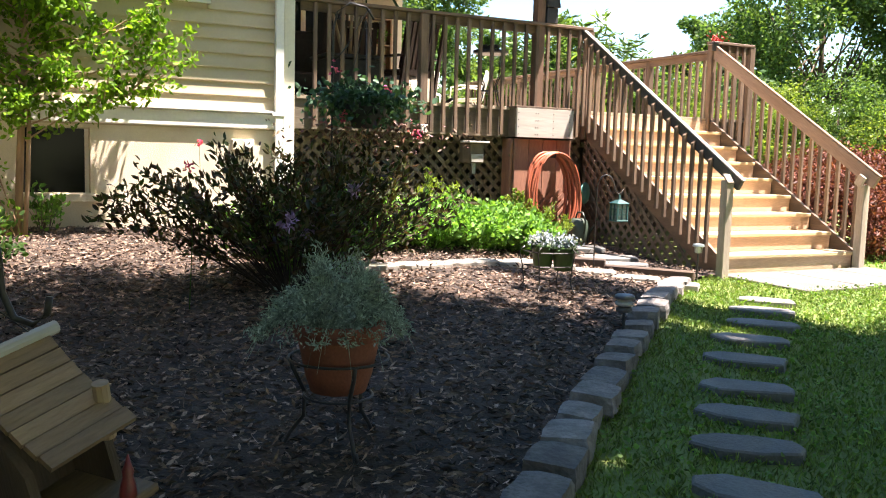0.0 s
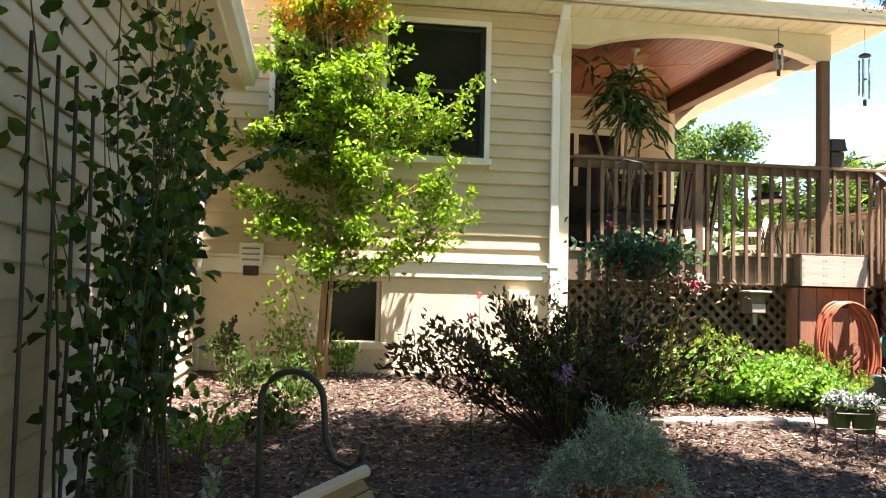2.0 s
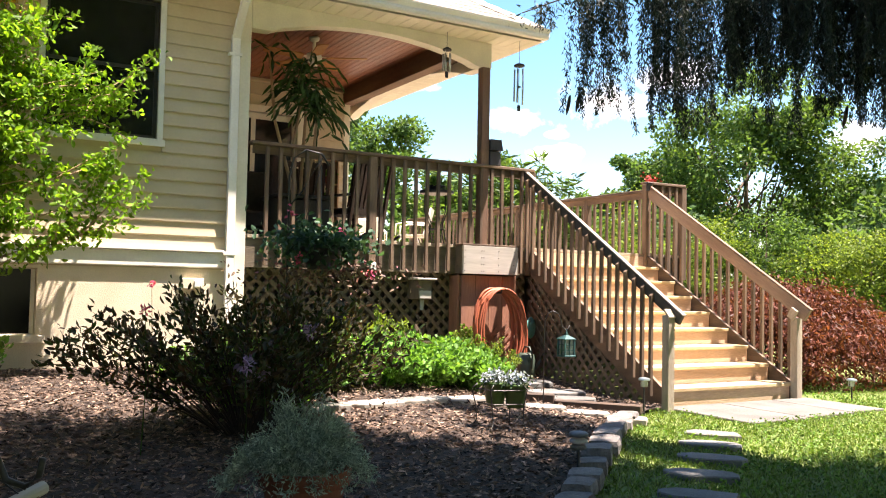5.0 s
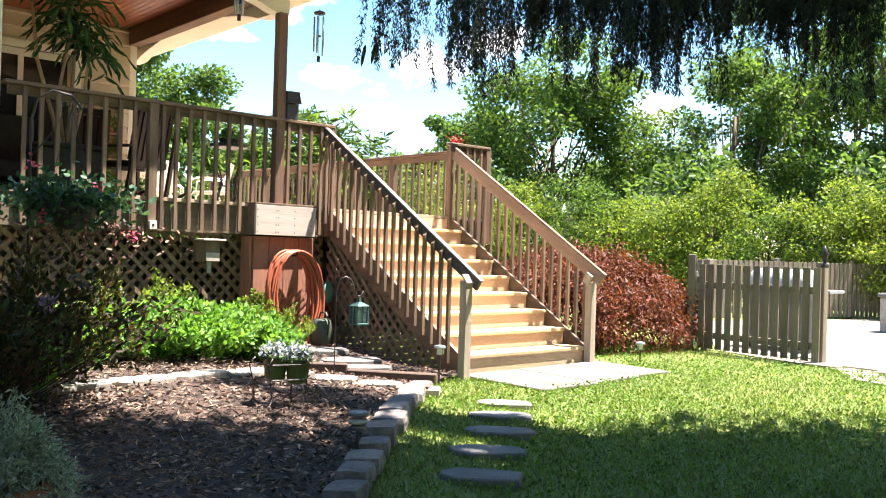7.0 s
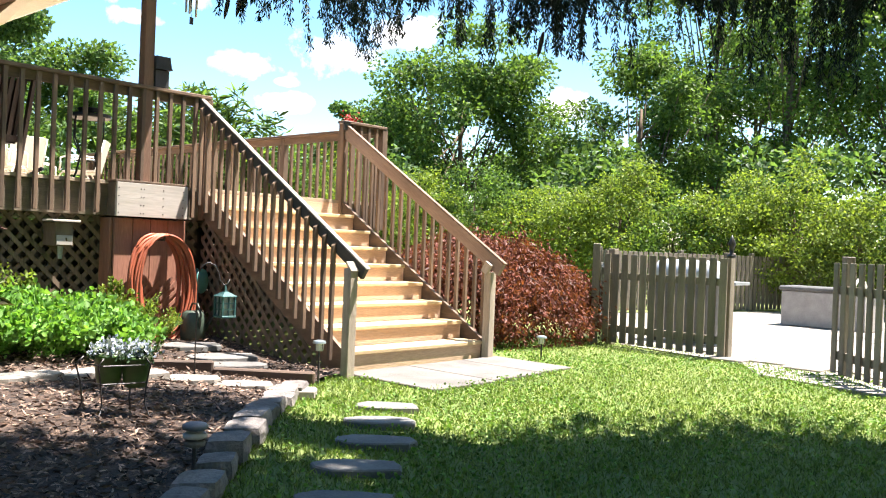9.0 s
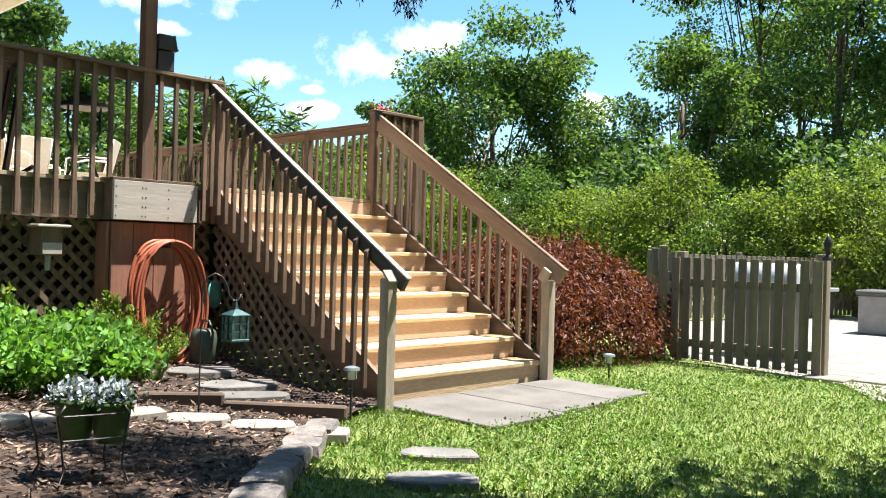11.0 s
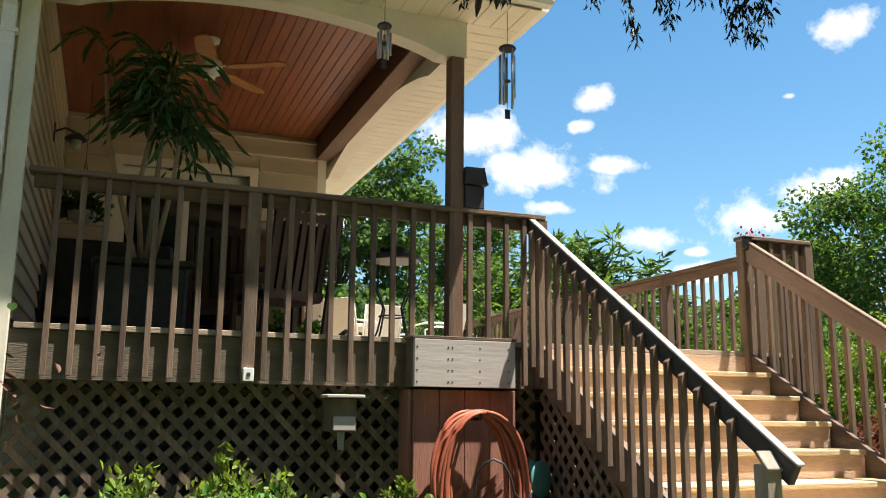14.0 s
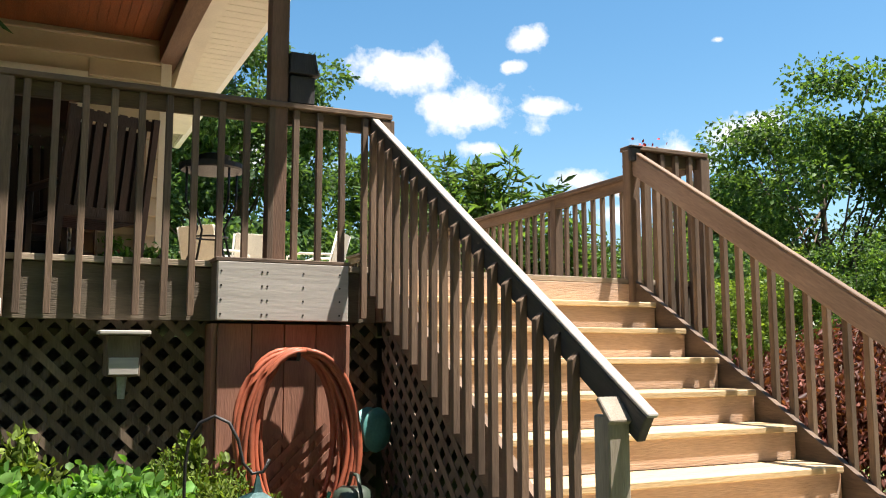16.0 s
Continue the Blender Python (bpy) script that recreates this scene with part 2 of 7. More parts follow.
def piece(name, sx, sy, sz, material, parent, loc, rot=None, bev=0.004, label=""):
    """A board centred on its own origin; boards alike share one mesh."""
    key = (name, round(sx, 3), round(sy, 3), round(sz, 3), material.name, bev)
    if key not in _piece:
        me = mesh_of(name, boxbm(-sx / 2, sx / 2, -sy / 2, sy / 2, -sz / 2, sz / 2, bev))
        me.materials.append(material)
        _piece[key] = me
    ob = part(name, _piece[key], material, parent, label)
    m = Matrix.Translation(loc)
    if rot is not None:
        m = m @ rot
    ob.matrix_basis = (Matrix.Translation(-parent.location) if parent is not None else Matrix()) @ m
    return ob


def tube(bm, pts, rads, seg=8):
    """A tapered tube through points."""
    pts = [Vector(p) for p in pts]
    if not hasattr(rads, "__len__"):
        rads = [rads] * len(pts)
    rings = []
    ref = Vector((0.31, 0.17, 0.93))
    for i, p in enumerate(pts):
        d = (pts[min(i + 1, len(pts) - 1)] - pts[max(i - 1, 0)]).normalized()
        if abs(d.dot(ref)) > 0.95:
            a = d.cross(Vector((1, 0, 0))).normalized()
        else:
            a = d.cross(ref).normalized()
        b = d.cross(a)
        rings.append([bm.verts.new(p + float(rads[i]) * (math.cos(2 * math.pi * k / seg) * a + math.sin(2 * math.pi * k / seg) * b)) for k in range(seg)])
    for r, s in zip(rings, rings[1:]):
        for k in range(seg):
            bm.faces.new((r[k], r[(k + 1) % seg], s[(k + 1) % seg], s[k]))
    bm.faces.new(rings[0][::-1])
    bm.faces.new(rings[-1])


def lathe(bm, prof, seg=24, m=None):
    """A solid of revolution about z from (radius, height) pairs."""
    rings = []
    for r, z in prof:
        ring = []
        for k in range(seg):
            v = Vector((r * math.cos(2 * math.pi * k / seg), r * math.sin(2 * math.pi * k / seg), z))
            ring.append(bm.verts.new(m @ v if m is not None else v))
        rings.append(ring)
    for r, s in zip(rings, rings[1:]):
        for k in range(seg):
            bm.faces.new((r[k], r[(k + 1) % seg], s[(k + 1) % seg], s[k]))
    bm.faces.new(rings[0][::-1])
    bm.faces.new(rings[-1])


rng = np.random.default_rng(7)


def unit(v):
    return v / np.maximum(np.linalg.norm(v, axis=-1, keepdims=True), 1e-9)


def leaf_mesh(name, pos, along, size, width=0.5, droop=0.15, oval=True):
    """Many folded leaves as one mesh: pos, along (n x 3) and size (n)."""
    n = len(pos)
    along = unit(along)
    side = unit(np.cross(along, rng.normal(size=(n, 3))))
    up = np.cross(side, along)
    s = np.broadcast_to(np.asarray(size, float), (n,))[:, None]
    w = s * width * 0.5
    if oval:
        p = [pos, pos + along * s * 0.5 - up * s * 0.06, pos + along * s - up * s * droop,
             pos + along * s * 0.28 + side * w * 0.9 + up * w * 0.25, pos + along * s * 0.68 + side * w * 0.85 + up * w * 0.2,
             pos + along * s * 0.28 - side * w * 0.9 + up * w * 0.25, pos + along * s * 0.68 - side * w * 0.85 + up * w * 0.2]
        faces = ((0, 1, 4, 3), (1, 2, 4), (0, 5, 6, 1), (1, 6, 2))
    else:
        p = [pos, pos + along * s - up * s * droop, pos + along * s * 0.5 + side * w + up * w * 0.2, pos + along * s * 0.5 - side * w + up * w * 0.2]
        faces = ((0, 1, 2), (0, 3, 1))
    k = len(p)
    verts = np.stack(p, 1).reshape(-1, 3)
    loops, starts, totals = [], [], []
    base = (np.arange(n) * k)[:, None]
    row = np.concatenate([np.array(f) for f in faces])
    lens = [len(f) for f in faces]
    loops = (base + row[None]).ravel()
    per = sum(lens)
    st = np.concatenate([[0], np.cumsum(lens)[:-1]])
    starts = (np.arange(n)[:, None] * per + st[None]).ravel()
    totals = np.tile(lens, n)
    me = bpy.data.meshes.new(name)
    me.vertices.add(len(verts))
    me.vertices.foreach_set("co", verts.astype(np.float32).ravel())
    me.loops.add(len(loops))
    me.loops.foreach_set("vertex_index", loops.astype(np.int32))
    me.polygons.add(len(starts))
    me.polygons.foreach_set("loop_start", starts.astype(np.int32))
    me.polygons.foreach_set("loop_total", totals.astype(np.int32))
    me.update(calc_edges=True)
    return me


def ground_z(x, y):
    """Height of the ground: it rises gently to the house and is lower on the lawn."""
    bed = np.interp(y, [-4, 1, 3, 4.5, 6.5, 8.9], [-0.26, -0.22, -0.15, -0.05, 0.10, 0.22])
    lawn = np.interp(y, [-4, 1, 3, 5, 7.2, 8.9], [-0.26, -0.22, -0.15, -0.10, -0.09, 0.06])
    f = np.clip((np.asarray(x) - 3.6) / 2.4, 0, 1)
    f = f * f * (3 - 2 * f)
    z = bed * (1 - f) + lawn * f
    far = np.clip((np.asarray(x) - 8.5) / 2.0, 0, 1)
    z = z * (1 - far) + (-0.10) * far
    out = np.clip((np.hypot(np.asarray(x) - 5, np.asarray(y) - 5) - 14) / 20, 0, 1)
    return z * (1 - out) - 0.1 * out


# ---- plan ----
FRONT, DECK, RAIL = 8.88, 1.58, 2.555
X0, XL, XR, XE = 2.97, 6.57, 8.49, 9.15
BACK = 12.6
WING = -0.80
SOFFIT = 4.03


# ---- ground ----
def build_ground():
    xs = np.concatenate([[-900, -200, -60, -20, -8], np.linspace(-4, 13, 86), [15, 18, 24, 35, 60, 200, 900]])
    ys = np.concatenate([[-900, -200, -60, -20, -8], np.linspace(-4, 12, 81), [14, 18, 24, 35, 60, 200, 900]])
    X, Y = np.meshgrid(xs, ys, indexing="ij")
    Z = ground_z(X, Y)
    bump = np.sin(X * 3.1 + np.sin(Y * 2.3)) * np.sin(Y * 3.7) * 0.008
    Z = Z + np.where((np.abs(X) < 14) & (np.abs(Y) < 14), bump, 0)
    idx = np.arange(X.size).reshape(X.shape)
    f = np.stack([idx[:-1, :-1], idx[1:, :-1], idx[1:, 1:], idx[:-1, 1:]], -1).reshape(-1, 4)
    me = bpy.data.meshes.new("ground")
    me.from_pydata(np.stack([X, Y, Z], -1).reshape(-1, 3).tolist(), [], f.tolist())
    m = mat("lawn", (0.15, 0.185, 0.05), (0.10, 0.14, 0.035), 0.95, 1.6, 0.6, 40, vary=0.2)
    me.materials.append(m)
    ob = new("ground", me)
    tagged(ob, "green clover and grass lawn, patchy and mown short", "lawn", kind="structure")


build_ground()

# the bed's outline, from the house round to the stairs and back along the stone border
BED = [(-0.8, -1.5), (0.9, 1.45), (1.7, 2.3), (2.3, 2.9), (3.1, 3.66), (3.9, 4.42), (4.7, 5.2), (5.42, 5.85), (5.95, 6.2), (6.5, 6.45), (6.5, 8.86), (-0.8, 8.86)]


def in_bed(x, y):
    r = np.zeros(np.shape(x), bool)
    for (ax, ay), (bx, by) in zip(BED, BED[1:] + BED[:1]):
        hit = ((ay > y) != (by > y)) & (x < (bx - ax) * (y - ay) / (by - ay + 1e-12) + ax)
        r ^= hit
    return r


def build_bed():
    bm = bmesh.new()
    vs = [bm.verts.new((x, y, 0)) for x, y in BED]
    bm.faces.new(vs)
    bmesh.ops.triangulate(bm, faces=bm.faces[:])
    for _ in range(4):
        bmesh.ops.subdivide_edges(bm, edges=bm.edges[:], cuts=1, use_grid_fill=True)
    for v in bm.verts:
        x, y = v.co.x, v.co.y
        v.co.z = float(ground_z(x, y)) + 0.03 + 0.015 * noise.noise((x * 2.5, y * 2.5, 0)) + 0.012 * noise.noise((x * 9, y * 9, 3))
    m = mat("mulch", (0.085, 0.053, 0.038), (0.022, 0.016, 0.014), 0.95, 12, 1.0, 55, vary=0.3)
    ob = part("mulch_bed", bm, m, None, smooth=True)
    tagged(ob, "brown shredded bark mulch covering the garden bed", "mulch", kind="structure")
    n = 95000
    x, y = rng.uniform(-0.8, 6.5, n), rng.uniform(0.4, 8.8, n)
    near = rng.random(n) < np.clip(1.5 - np.hypot(x - 1.5, y - 2.5) / 6.5, 0.25, 1)
    k = in_bed(x, y) & near
    x, y = x[k], y[k]
    z = ground_z(x, y) + 0.037 + rng.random(len(x)) * 0.012
    a = np.stack([rng.normal(size=len(x)), rng.normal(size=len(x)), rng.normal(size=len(x)) * 0.25], -1)
    chips = leaf_mesh("mulch_chips", np.stack([x, y, z], -1), a, rng.uniform(0.02, 0.065, len(x)), 0.28, 0.02, False)
    cm = mat("mulch_chip", (0.31, 0.21, 0.155), (0.036, 0.025, 0.02), 0.9, 3, 0.2, 60, vary=0.5, island=True)
    tagged(part("bark_chips", chips, cm), "loose shredded bark chips and twigs on the bed", "bark chips", kind="stuff")


build_bed()


# ---- house ----
def clapboards(parent, along, a0, a1, plane, z0, z1, face, holes=(), pitch=0.13675, proud=0.0):
    """Lap siding: wedge-shaped courses on a wall that runs along x or y; face: +1 or -1, the way it faces."""
    z, i = z0, 0
    while z < z1 - 0.01:
        h = min(pitch, z1 - z)
        spans = [(a0, a1)]
        for h0, h1, hz0, hz1 in holes:
            if z + h > hz0 + 0.01 and z < hz1 - 0.01:
                spans = [p for s0, s1 in spans for p in ((s0, min(s1, h0)), (max(s0, h1), s1)) if p[1] - p[0] > 0.02]
        for s0, s1 in spans:
            key = ("clap", along, face, round(s1 - s0, 3), round(h, 3))
            if key not in _piece:
                bm = bmesh.new()
                L = (s1 - s0) / 2
                prof = [(0, 0), (0.022 + proud, 0), (0.025 + proud, 0.008), (0.023 + proud, 0.02), (0.004, h), (0, h)]
                ends = []
                for e in (-L, L):
                    ends.append([bm.verts.new((e, face * d, zz) if along == "x" else (face * d, e, zz)) for d, zz in prof])
                for k in range(6):
                    bm.faces.new((ends[0][k], ends[0][(k + 1) % 6], ends[1][(k + 1) % 6], ends[1][k]))
                bm.faces.new(ends[0][::-1])
                bm.faces.new(ends[1])
                bmesh.ops.recalc_face_normals(bm, faces=bm.faces[:])
                me = mesh_of("clapboard", bm)
                me.materials.append(siding)
                _piece[key] = me
            ob = part("clapboard", _piece[key], siding, parent)
            c = (s0 + s1) / 2
            ob.location = (c, plane, z) if along == "x" else (plane, c, z)
        z += pitch
        i += 1


def wall_with_holes(name, along, a0, a1, plane, thick, z0, z1, holes, material, label):
    """A wall slab whose outer face lies in the plane, with openings cut through."""
    bm = bmesh.new()
    us = sorted({a0, a1, *[h[0] for h in holes], *[h[1] for h in holes]})
    zs = sorted({z0, z1, *[h[2] for h in holes], *[h[3] for h in holes]})
    for u0, u1 in zip(us, us[1:]):
        for w0, w1 in zip(zs, zs[1:]):
            um, wm = (u0 + u1) / 2, (w0 + w1) / 2
            if any(h[0] < um < h[1] and h[2] < wm < h[3] for h in holes):
                continue
            if along == "x":
                box(bm, u0, u1, min(plane, plane + thick), max(plane, plane + thick), w0, w1)
            else:
                box(bm, min(plane, plane + thick), max(plane, plane + thick), u0, u1, w0, w1)
    bmesh.ops.remove_doubles(bm, verts=bm.verts[:], dist=0.0005)
    ob = part(name, bm, material)
    return tagged(ob, label, "wall", kind="structure")


WIN = [(1.02, 2.05, 2.47, 3.85), (-0.10, 0.62, 2.47, 3.85)]
BWIN = (0.44, 1.03, 0.56, 1.17)
wall_front = wall_with_holes("wall_front", "x", WING, X0 - 0.02, FRONT, 0.2, 1.20, SOFFIT, WIN, siding, "cream vinyl lap siding on the house wall")
clapboards(wall_front, "x", WING, X0 - 0.12, FRONT - 0.002, 1.253, SOFFIT, -1, [(a - 0.055, b + 0.055, c - 0.055, d + 0.055) for a, b, c, d in WIN])
wall_found = wall_with_holes("wall_foundation", "x", WING, X0 - 0.004, FRONT - 0.015, 0.25, -0.2, 1.20, [BWIN], stucco, "cream painted stucco foundation wall, stained near the ground")
tagged(part("trim_water_table", boxbm(WING, X0 - 0.13, FRONT - 0.05, FRONT + 0.03, 1.215, 1.37, 0.01), white_trim), "white water table board above the foundation", "trim", kind="structure")
tagged(part("trim_ledge", boxbm(WING, X0 - 0.13, FRONT - 0.075, FRONT, 1.372, 1.398, 0.006), white_trim), "thin white drip ledge on the water table", "trim", kind="structure")
tagged(part("trim_corner", boxbm(X0 - 0.115, X0, FRONT - 0.03, FRONT + 0.0, 0.05, SOFFIT, 0.006), cream_trim), "cream corner board of the house", "trim", kind="structure")
wall_wing = wall_with_holes("wall_wing", "y", -3.0, FRONT - 0.03, WING, -0.2, 0.30, 2.99, [], siding, "cream vinyl lap siding on the garage wing")
clapboards(wall_wing, "y", -3.0, FRONT - 0.10, WING + 0.002, 0.16, 2.90, 1)
tagged(part("wall_wing_foundation", boxbm(WING - 0.25, WING - 0.02, -3, FRONT, -0.5, 0.30), stucco), "stucco base of the wing wall", "wall", kind="structure")
tagged(part("trim_inner_corner", boxbm(WING + 0.004, WING + 0.06, FRONT - 0.09, FRONT - 0.03, 0.2, 2.95, 0.005), white_trim), "white inner corner post of the siding", "trim", kind="structure")


def window(name, a, b, c, d, plane, label, slider=True):
    w = thing(name, ((a + b) / 2, plane, c), label, "window", kind="structure")
    o = -w.location
    mv = lambda bm: (bmesh.ops.translate(bm, verts=bm.verts[:], vec=o), bm)[1]
    bm = bmesh.new()
    t = 0.055
    for q in ((a - t, b + t, c - t, c), (a - t, b + t, d, d + t), (a - t, a, c, d), (b, b + t, c, d)):
        box(bm, q[0], q[1], plane - 0.035, plane + 0.10, q[2], q[3])
    part("window_frame", mv(bm), white_trim, w)
    part("window_sill", mv(boxbm(a - t - 0.02, b + t + 0.02, plane - 0.06, plane - 0.036, c - t - 0.02, c - 0.01, 0.004)), white_trim, w)
    bm = bmesh.new()
    e = 0.035
    zm = (c + d) / 2
    for z0, z1, dy in ((c, zm + 0.02, 0.03), (zm - 0.02, d, 0.06)):
        for q in ((a, b, z0, z0 + e), (a, b, z1 - e, z1), (a, a + e, z0 + e, z1 - e), (b - e, b, z0 + e, z1 - e)):
            box(bm, q[0], q[1], plane + dy, plane + dy + 0.028, q[2], q[3])
    part("sash", mv(bm), iron if not slider else white_trim, w, "")
    part("pane", mv(boxbm(a + e, b - e, plane + 0.042, plane + 0.046, c + e, zm - 0.015)), dark_glass, w)
    part("pane", mv(boxbm(a + e, b - e, plane + 0.072, plane + 0.076, zm + 0.015, d - e)), dark_glass, w)
    return w


for n, q in enumerate(WIN):
    window("window_%d" % (n + 1), *q, FRONT, "white vinyl double-hung window with dark panes", False)
bw = thing("window_3", (0.73, FRONT, 0.5), "dark basement window in a stucco recess with a concrete sill", "window", kind="structure")
part("window_sill", boxbm(-0.36, 0.38, -0.07, 0.20, -0.02, 0.058, 0.008), stucco, bw)
part("window_frame", boxbm(-0.285, -0.25, 0.13, 0.18, 0.06, 0.66), iron, bw)
part("window_frame", boxbm(0.26, 0.295, 0.13, 0.18, 0.06, 0.66), white_trim, bw)
part("pane", boxbm(-0.25, 0.26, 0.15, 0.156, 0.06, 0.66), mat("basement_glass", (0.006, 0.007, 0.008), None, 0.15, 2, 0, 10, vary=0.0, spec=0.15), bw)


# ---- roof ----
def build_roof():
    ey, ex, ez, s = 8.42, 6.42, 4.16, 0.68
    ridge_y = 12.8
    top = ez + s * (ridge_y - ey)
    rx = ex - (ridge_y - ey)
    bm = bmesh.new()
    pts = [(-9, ey, ez), (ex, ey, ez), (rx, ridge_y, top), (-9, ridge_y, top), (ex, 2 * ridge_y - ey, ez), (-9, 2 * ridge_y - ey, ez)]
    v = [bm.verts.new(p) for p in pts]
    low = [bm.verts.new((p[0], p[1], p[2] - 0.05)) for p in pts]
    for f in ((0, 1, 2, 3), (1, 4, 2), (3, 2, 4, 5)):
        bm.faces.new([v[i] for i in f])
        bm.faces.new([low[i] for i in reversed(f)])
    r = part("roof", bm, shingle)
    tagged(r, "pale tan asphalt shingle hip roof", "roof", kind="structure")
    # shingle tabs on the front slope
    bm = bmesh.new()
    course, n = 0.145, 0
    L = math.hypot(1, s)
    d = 0.0
    while d < 4.2:
        y = ey + d / L
        z = ez + s * (y - ey)
        x = -1.6 + 0.15 * (n % 2) + 0.05 * (n % 3)
        xe = ex - (y - ey) - 0.02
        while x < xe:
            w = min(0.30, xe - x)
            if w > 0.05:
                t = 0.006 + 0.006 * ((n * 7 + int(x * 10)) % 3) / 2
                dy, dz = course * 1.05 / L, s * course * 1.05 / L
                vs = [bm.verts.new(p) for p in ((x + 0.003, y, z + 0.004), (x + w - 0.003, y, z + 0.004), (x + w - 0.003, y, z + t + 0.008), (x + 0.003, y, z + t + 0.008),
                                                (x + w - 0.003, y + dy, z + dz + 0.003), (x + 0.003, y + dy, z + dz + 0.003))]
                bm.faces.new((vs[0], vs[1], vs[2], vs[3]))
                bm.faces.new((vs[3], vs[2], vs[4], vs[5]))
            x += 0.30
        d += course
        n += 1
    tm = mat("shingle_tab", (0.43, 0.38, 0.33), (0.33, 0.29, 0.255), 0.9, 8, 0.5, 200, vary=0.14, island=True)
    tagged(part("shingle", bm, tm, r), "", "", kind="stuff")
    # hip caps
    bm = bmesh.new()
    for k in range(34):
        a = Vector((ex, ey, ez)).lerp(Vector((rx, ridge_y, top)), k / 34)
        b = Vector((ex, ey, ez)).lerp(Vector((rx, ridge_y, top)), (k + 1.2) / 34)
        w = 0.10
        up = 0.014
        q = [a + Vector((-w, 0, 0)), a + Vector((0, 0, up + 0.03)), a + Vector((0, w, 0)), b + Vector((-w, 0, 0)), b + Vector((0, 0, up + 0.02)), b + Vector((0, w, 0))]
        vs = [bm.verts.new(p + Vector((0, 0, 0.02))) for p in q]
        bm.faces.new((vs[0], vs[1], vs[4], vs[3]))
        bm.faces.new((vs[1], vs[2], vs[5], vs[4]))
    part("hip_cap", bm, shingle, r)
    # wing roof
    bm = bmesh.new()
    q = [(-0.33, -3.2, 3.12), (-0.33, 8.40, 3.12), (-4.5, 8.40, 5.12), (-4.5, -3.2, 5.12)]
    a = [bm.verts.new(p) for p in q]
    b = [bm.verts.new((x, y, z - 0.06)) for x, y, z in q]
    bm.faces.new(a)
    bm.faces.new(b[::-1])
    for k in range(4):
        bm.faces.new((a[k], b[k], b[(k + 1) % 4], a[(k + 1) % 4]))
    tagged(part("roof_wing", bm, shingle), "tan shingle roof of the wing", "roof", kind="structure")


build_roof()


def gutter(name, p0, p1, outw, label, endcap=True):
    """A K-style gutter from p0 to p1; outw: the way it faces."""
    p0, p1, o = Vector(p0), Vector(p1), Vector(outw)
    prof = [(0, 0), (0.075, 0.0), (0.09, 0.03), (0.085, 0.06), (0.115, 0.10), (0.118, 0.115), (0.105, 0.118), (0.095, 0.10), (0.01, 0.10), (0, 0.12)]
    bm = bmesh.new()
    rings = [[bm.verts.new(p + o * a + Vector((0, 0, b))) for a, b in prof] for p in (p0, p1)]
    n = len(prof)
    for k in range(n):
        bm.faces.new((rings[0][k], rings[0][(k + 1) % n], rings[1][(k + 1) % n], rings[1][k]))
    bm.faces.new(rings[0][::-1])
    bm.faces.new(rings[1])
    bmesh.ops.recalc_face_normals(bm, faces=bm.faces[:])
    tagged(part(name, bm, white_trim), label, "gutter", kind="structure")


gutter("gutter_front", (-0.30, 8.46, 4.06), (6.46, 8.46, 4.06), (0, -1, 0), "white aluminium gutter along the main eave")
gutter("gutter_side", (6.40, 8.50, 4.06), (6.40, 17, 4.06), (1, 0, 0), "white aluminium gutter along the porch side eave")
gutter("gutter_wing", (-0.352, -3.2, 2.975), (-0.352, 8.40, 2.975), (1, 0, 0), "white aluminium gutter on the wing eave")


def soffit(name, x0, x1, y0, y1, z, along, label):
    """Perforated soffit of narrow panels in one mesh."""
    bm = bmesh.new()
    step = 0.15
    a, e = (x0, x1) if along == "x" else (y0, y1)
    while a < e - 0.01:
        b = min(a + step, e)
        if along == "x":
            box(bm, a + 0.004, b - 0.004, y0, y1, z, z + 0.02)
        else:
            box(bm, x0, x1, a + 0.004, b - 0.004, z, z + 0.02)
        a = b
    box(bm, x0, x1, y0, y1, z + 0.008, z + 0.03)
    tagged(part(name, bm, cream_trim), label, "soffit", kind="structure")


soffit("ceiling_soffit_front", -0.75, 6.40, 8.46, 8.86, 4.035, "x", "cream vinyl soffit panels under the main eave")
soffit("ceiling_soffit_side", 5.97, 6.40, 8.861, 16.0, 4.035, "y", "cream vinyl soffit panels under the porch eave")
soffit("ceiling_soffit_wing", WING + 0.024, -0.37, -3.0, 8.38, 2.995, "y", "cream vinyl soffit panels under the wing eave")
tagged(part("trim_frieze", boxbm(WING + 0.03, WING + 0.05, -3, 8.7, 2.87, 2.993, 0.004), white_trim), "white frieze board on the wing", "trim", kind="structure")


tagged(part("trim_wing_fascia", boxbm(-0.369, -0.354, -3.2, 8.40, 2.93, 3.08, 0.004), white_trim), "white fascia board of the wing eave", "trim", kind="structure")
tagged(part("trim_wing_end", boxbm(WING + 0.024, -0.369, 8.385, 8.40, 2.93, 3.14, 0.004), cream_trim), "cream end board closing the wing eave", "trim", kind="structure")


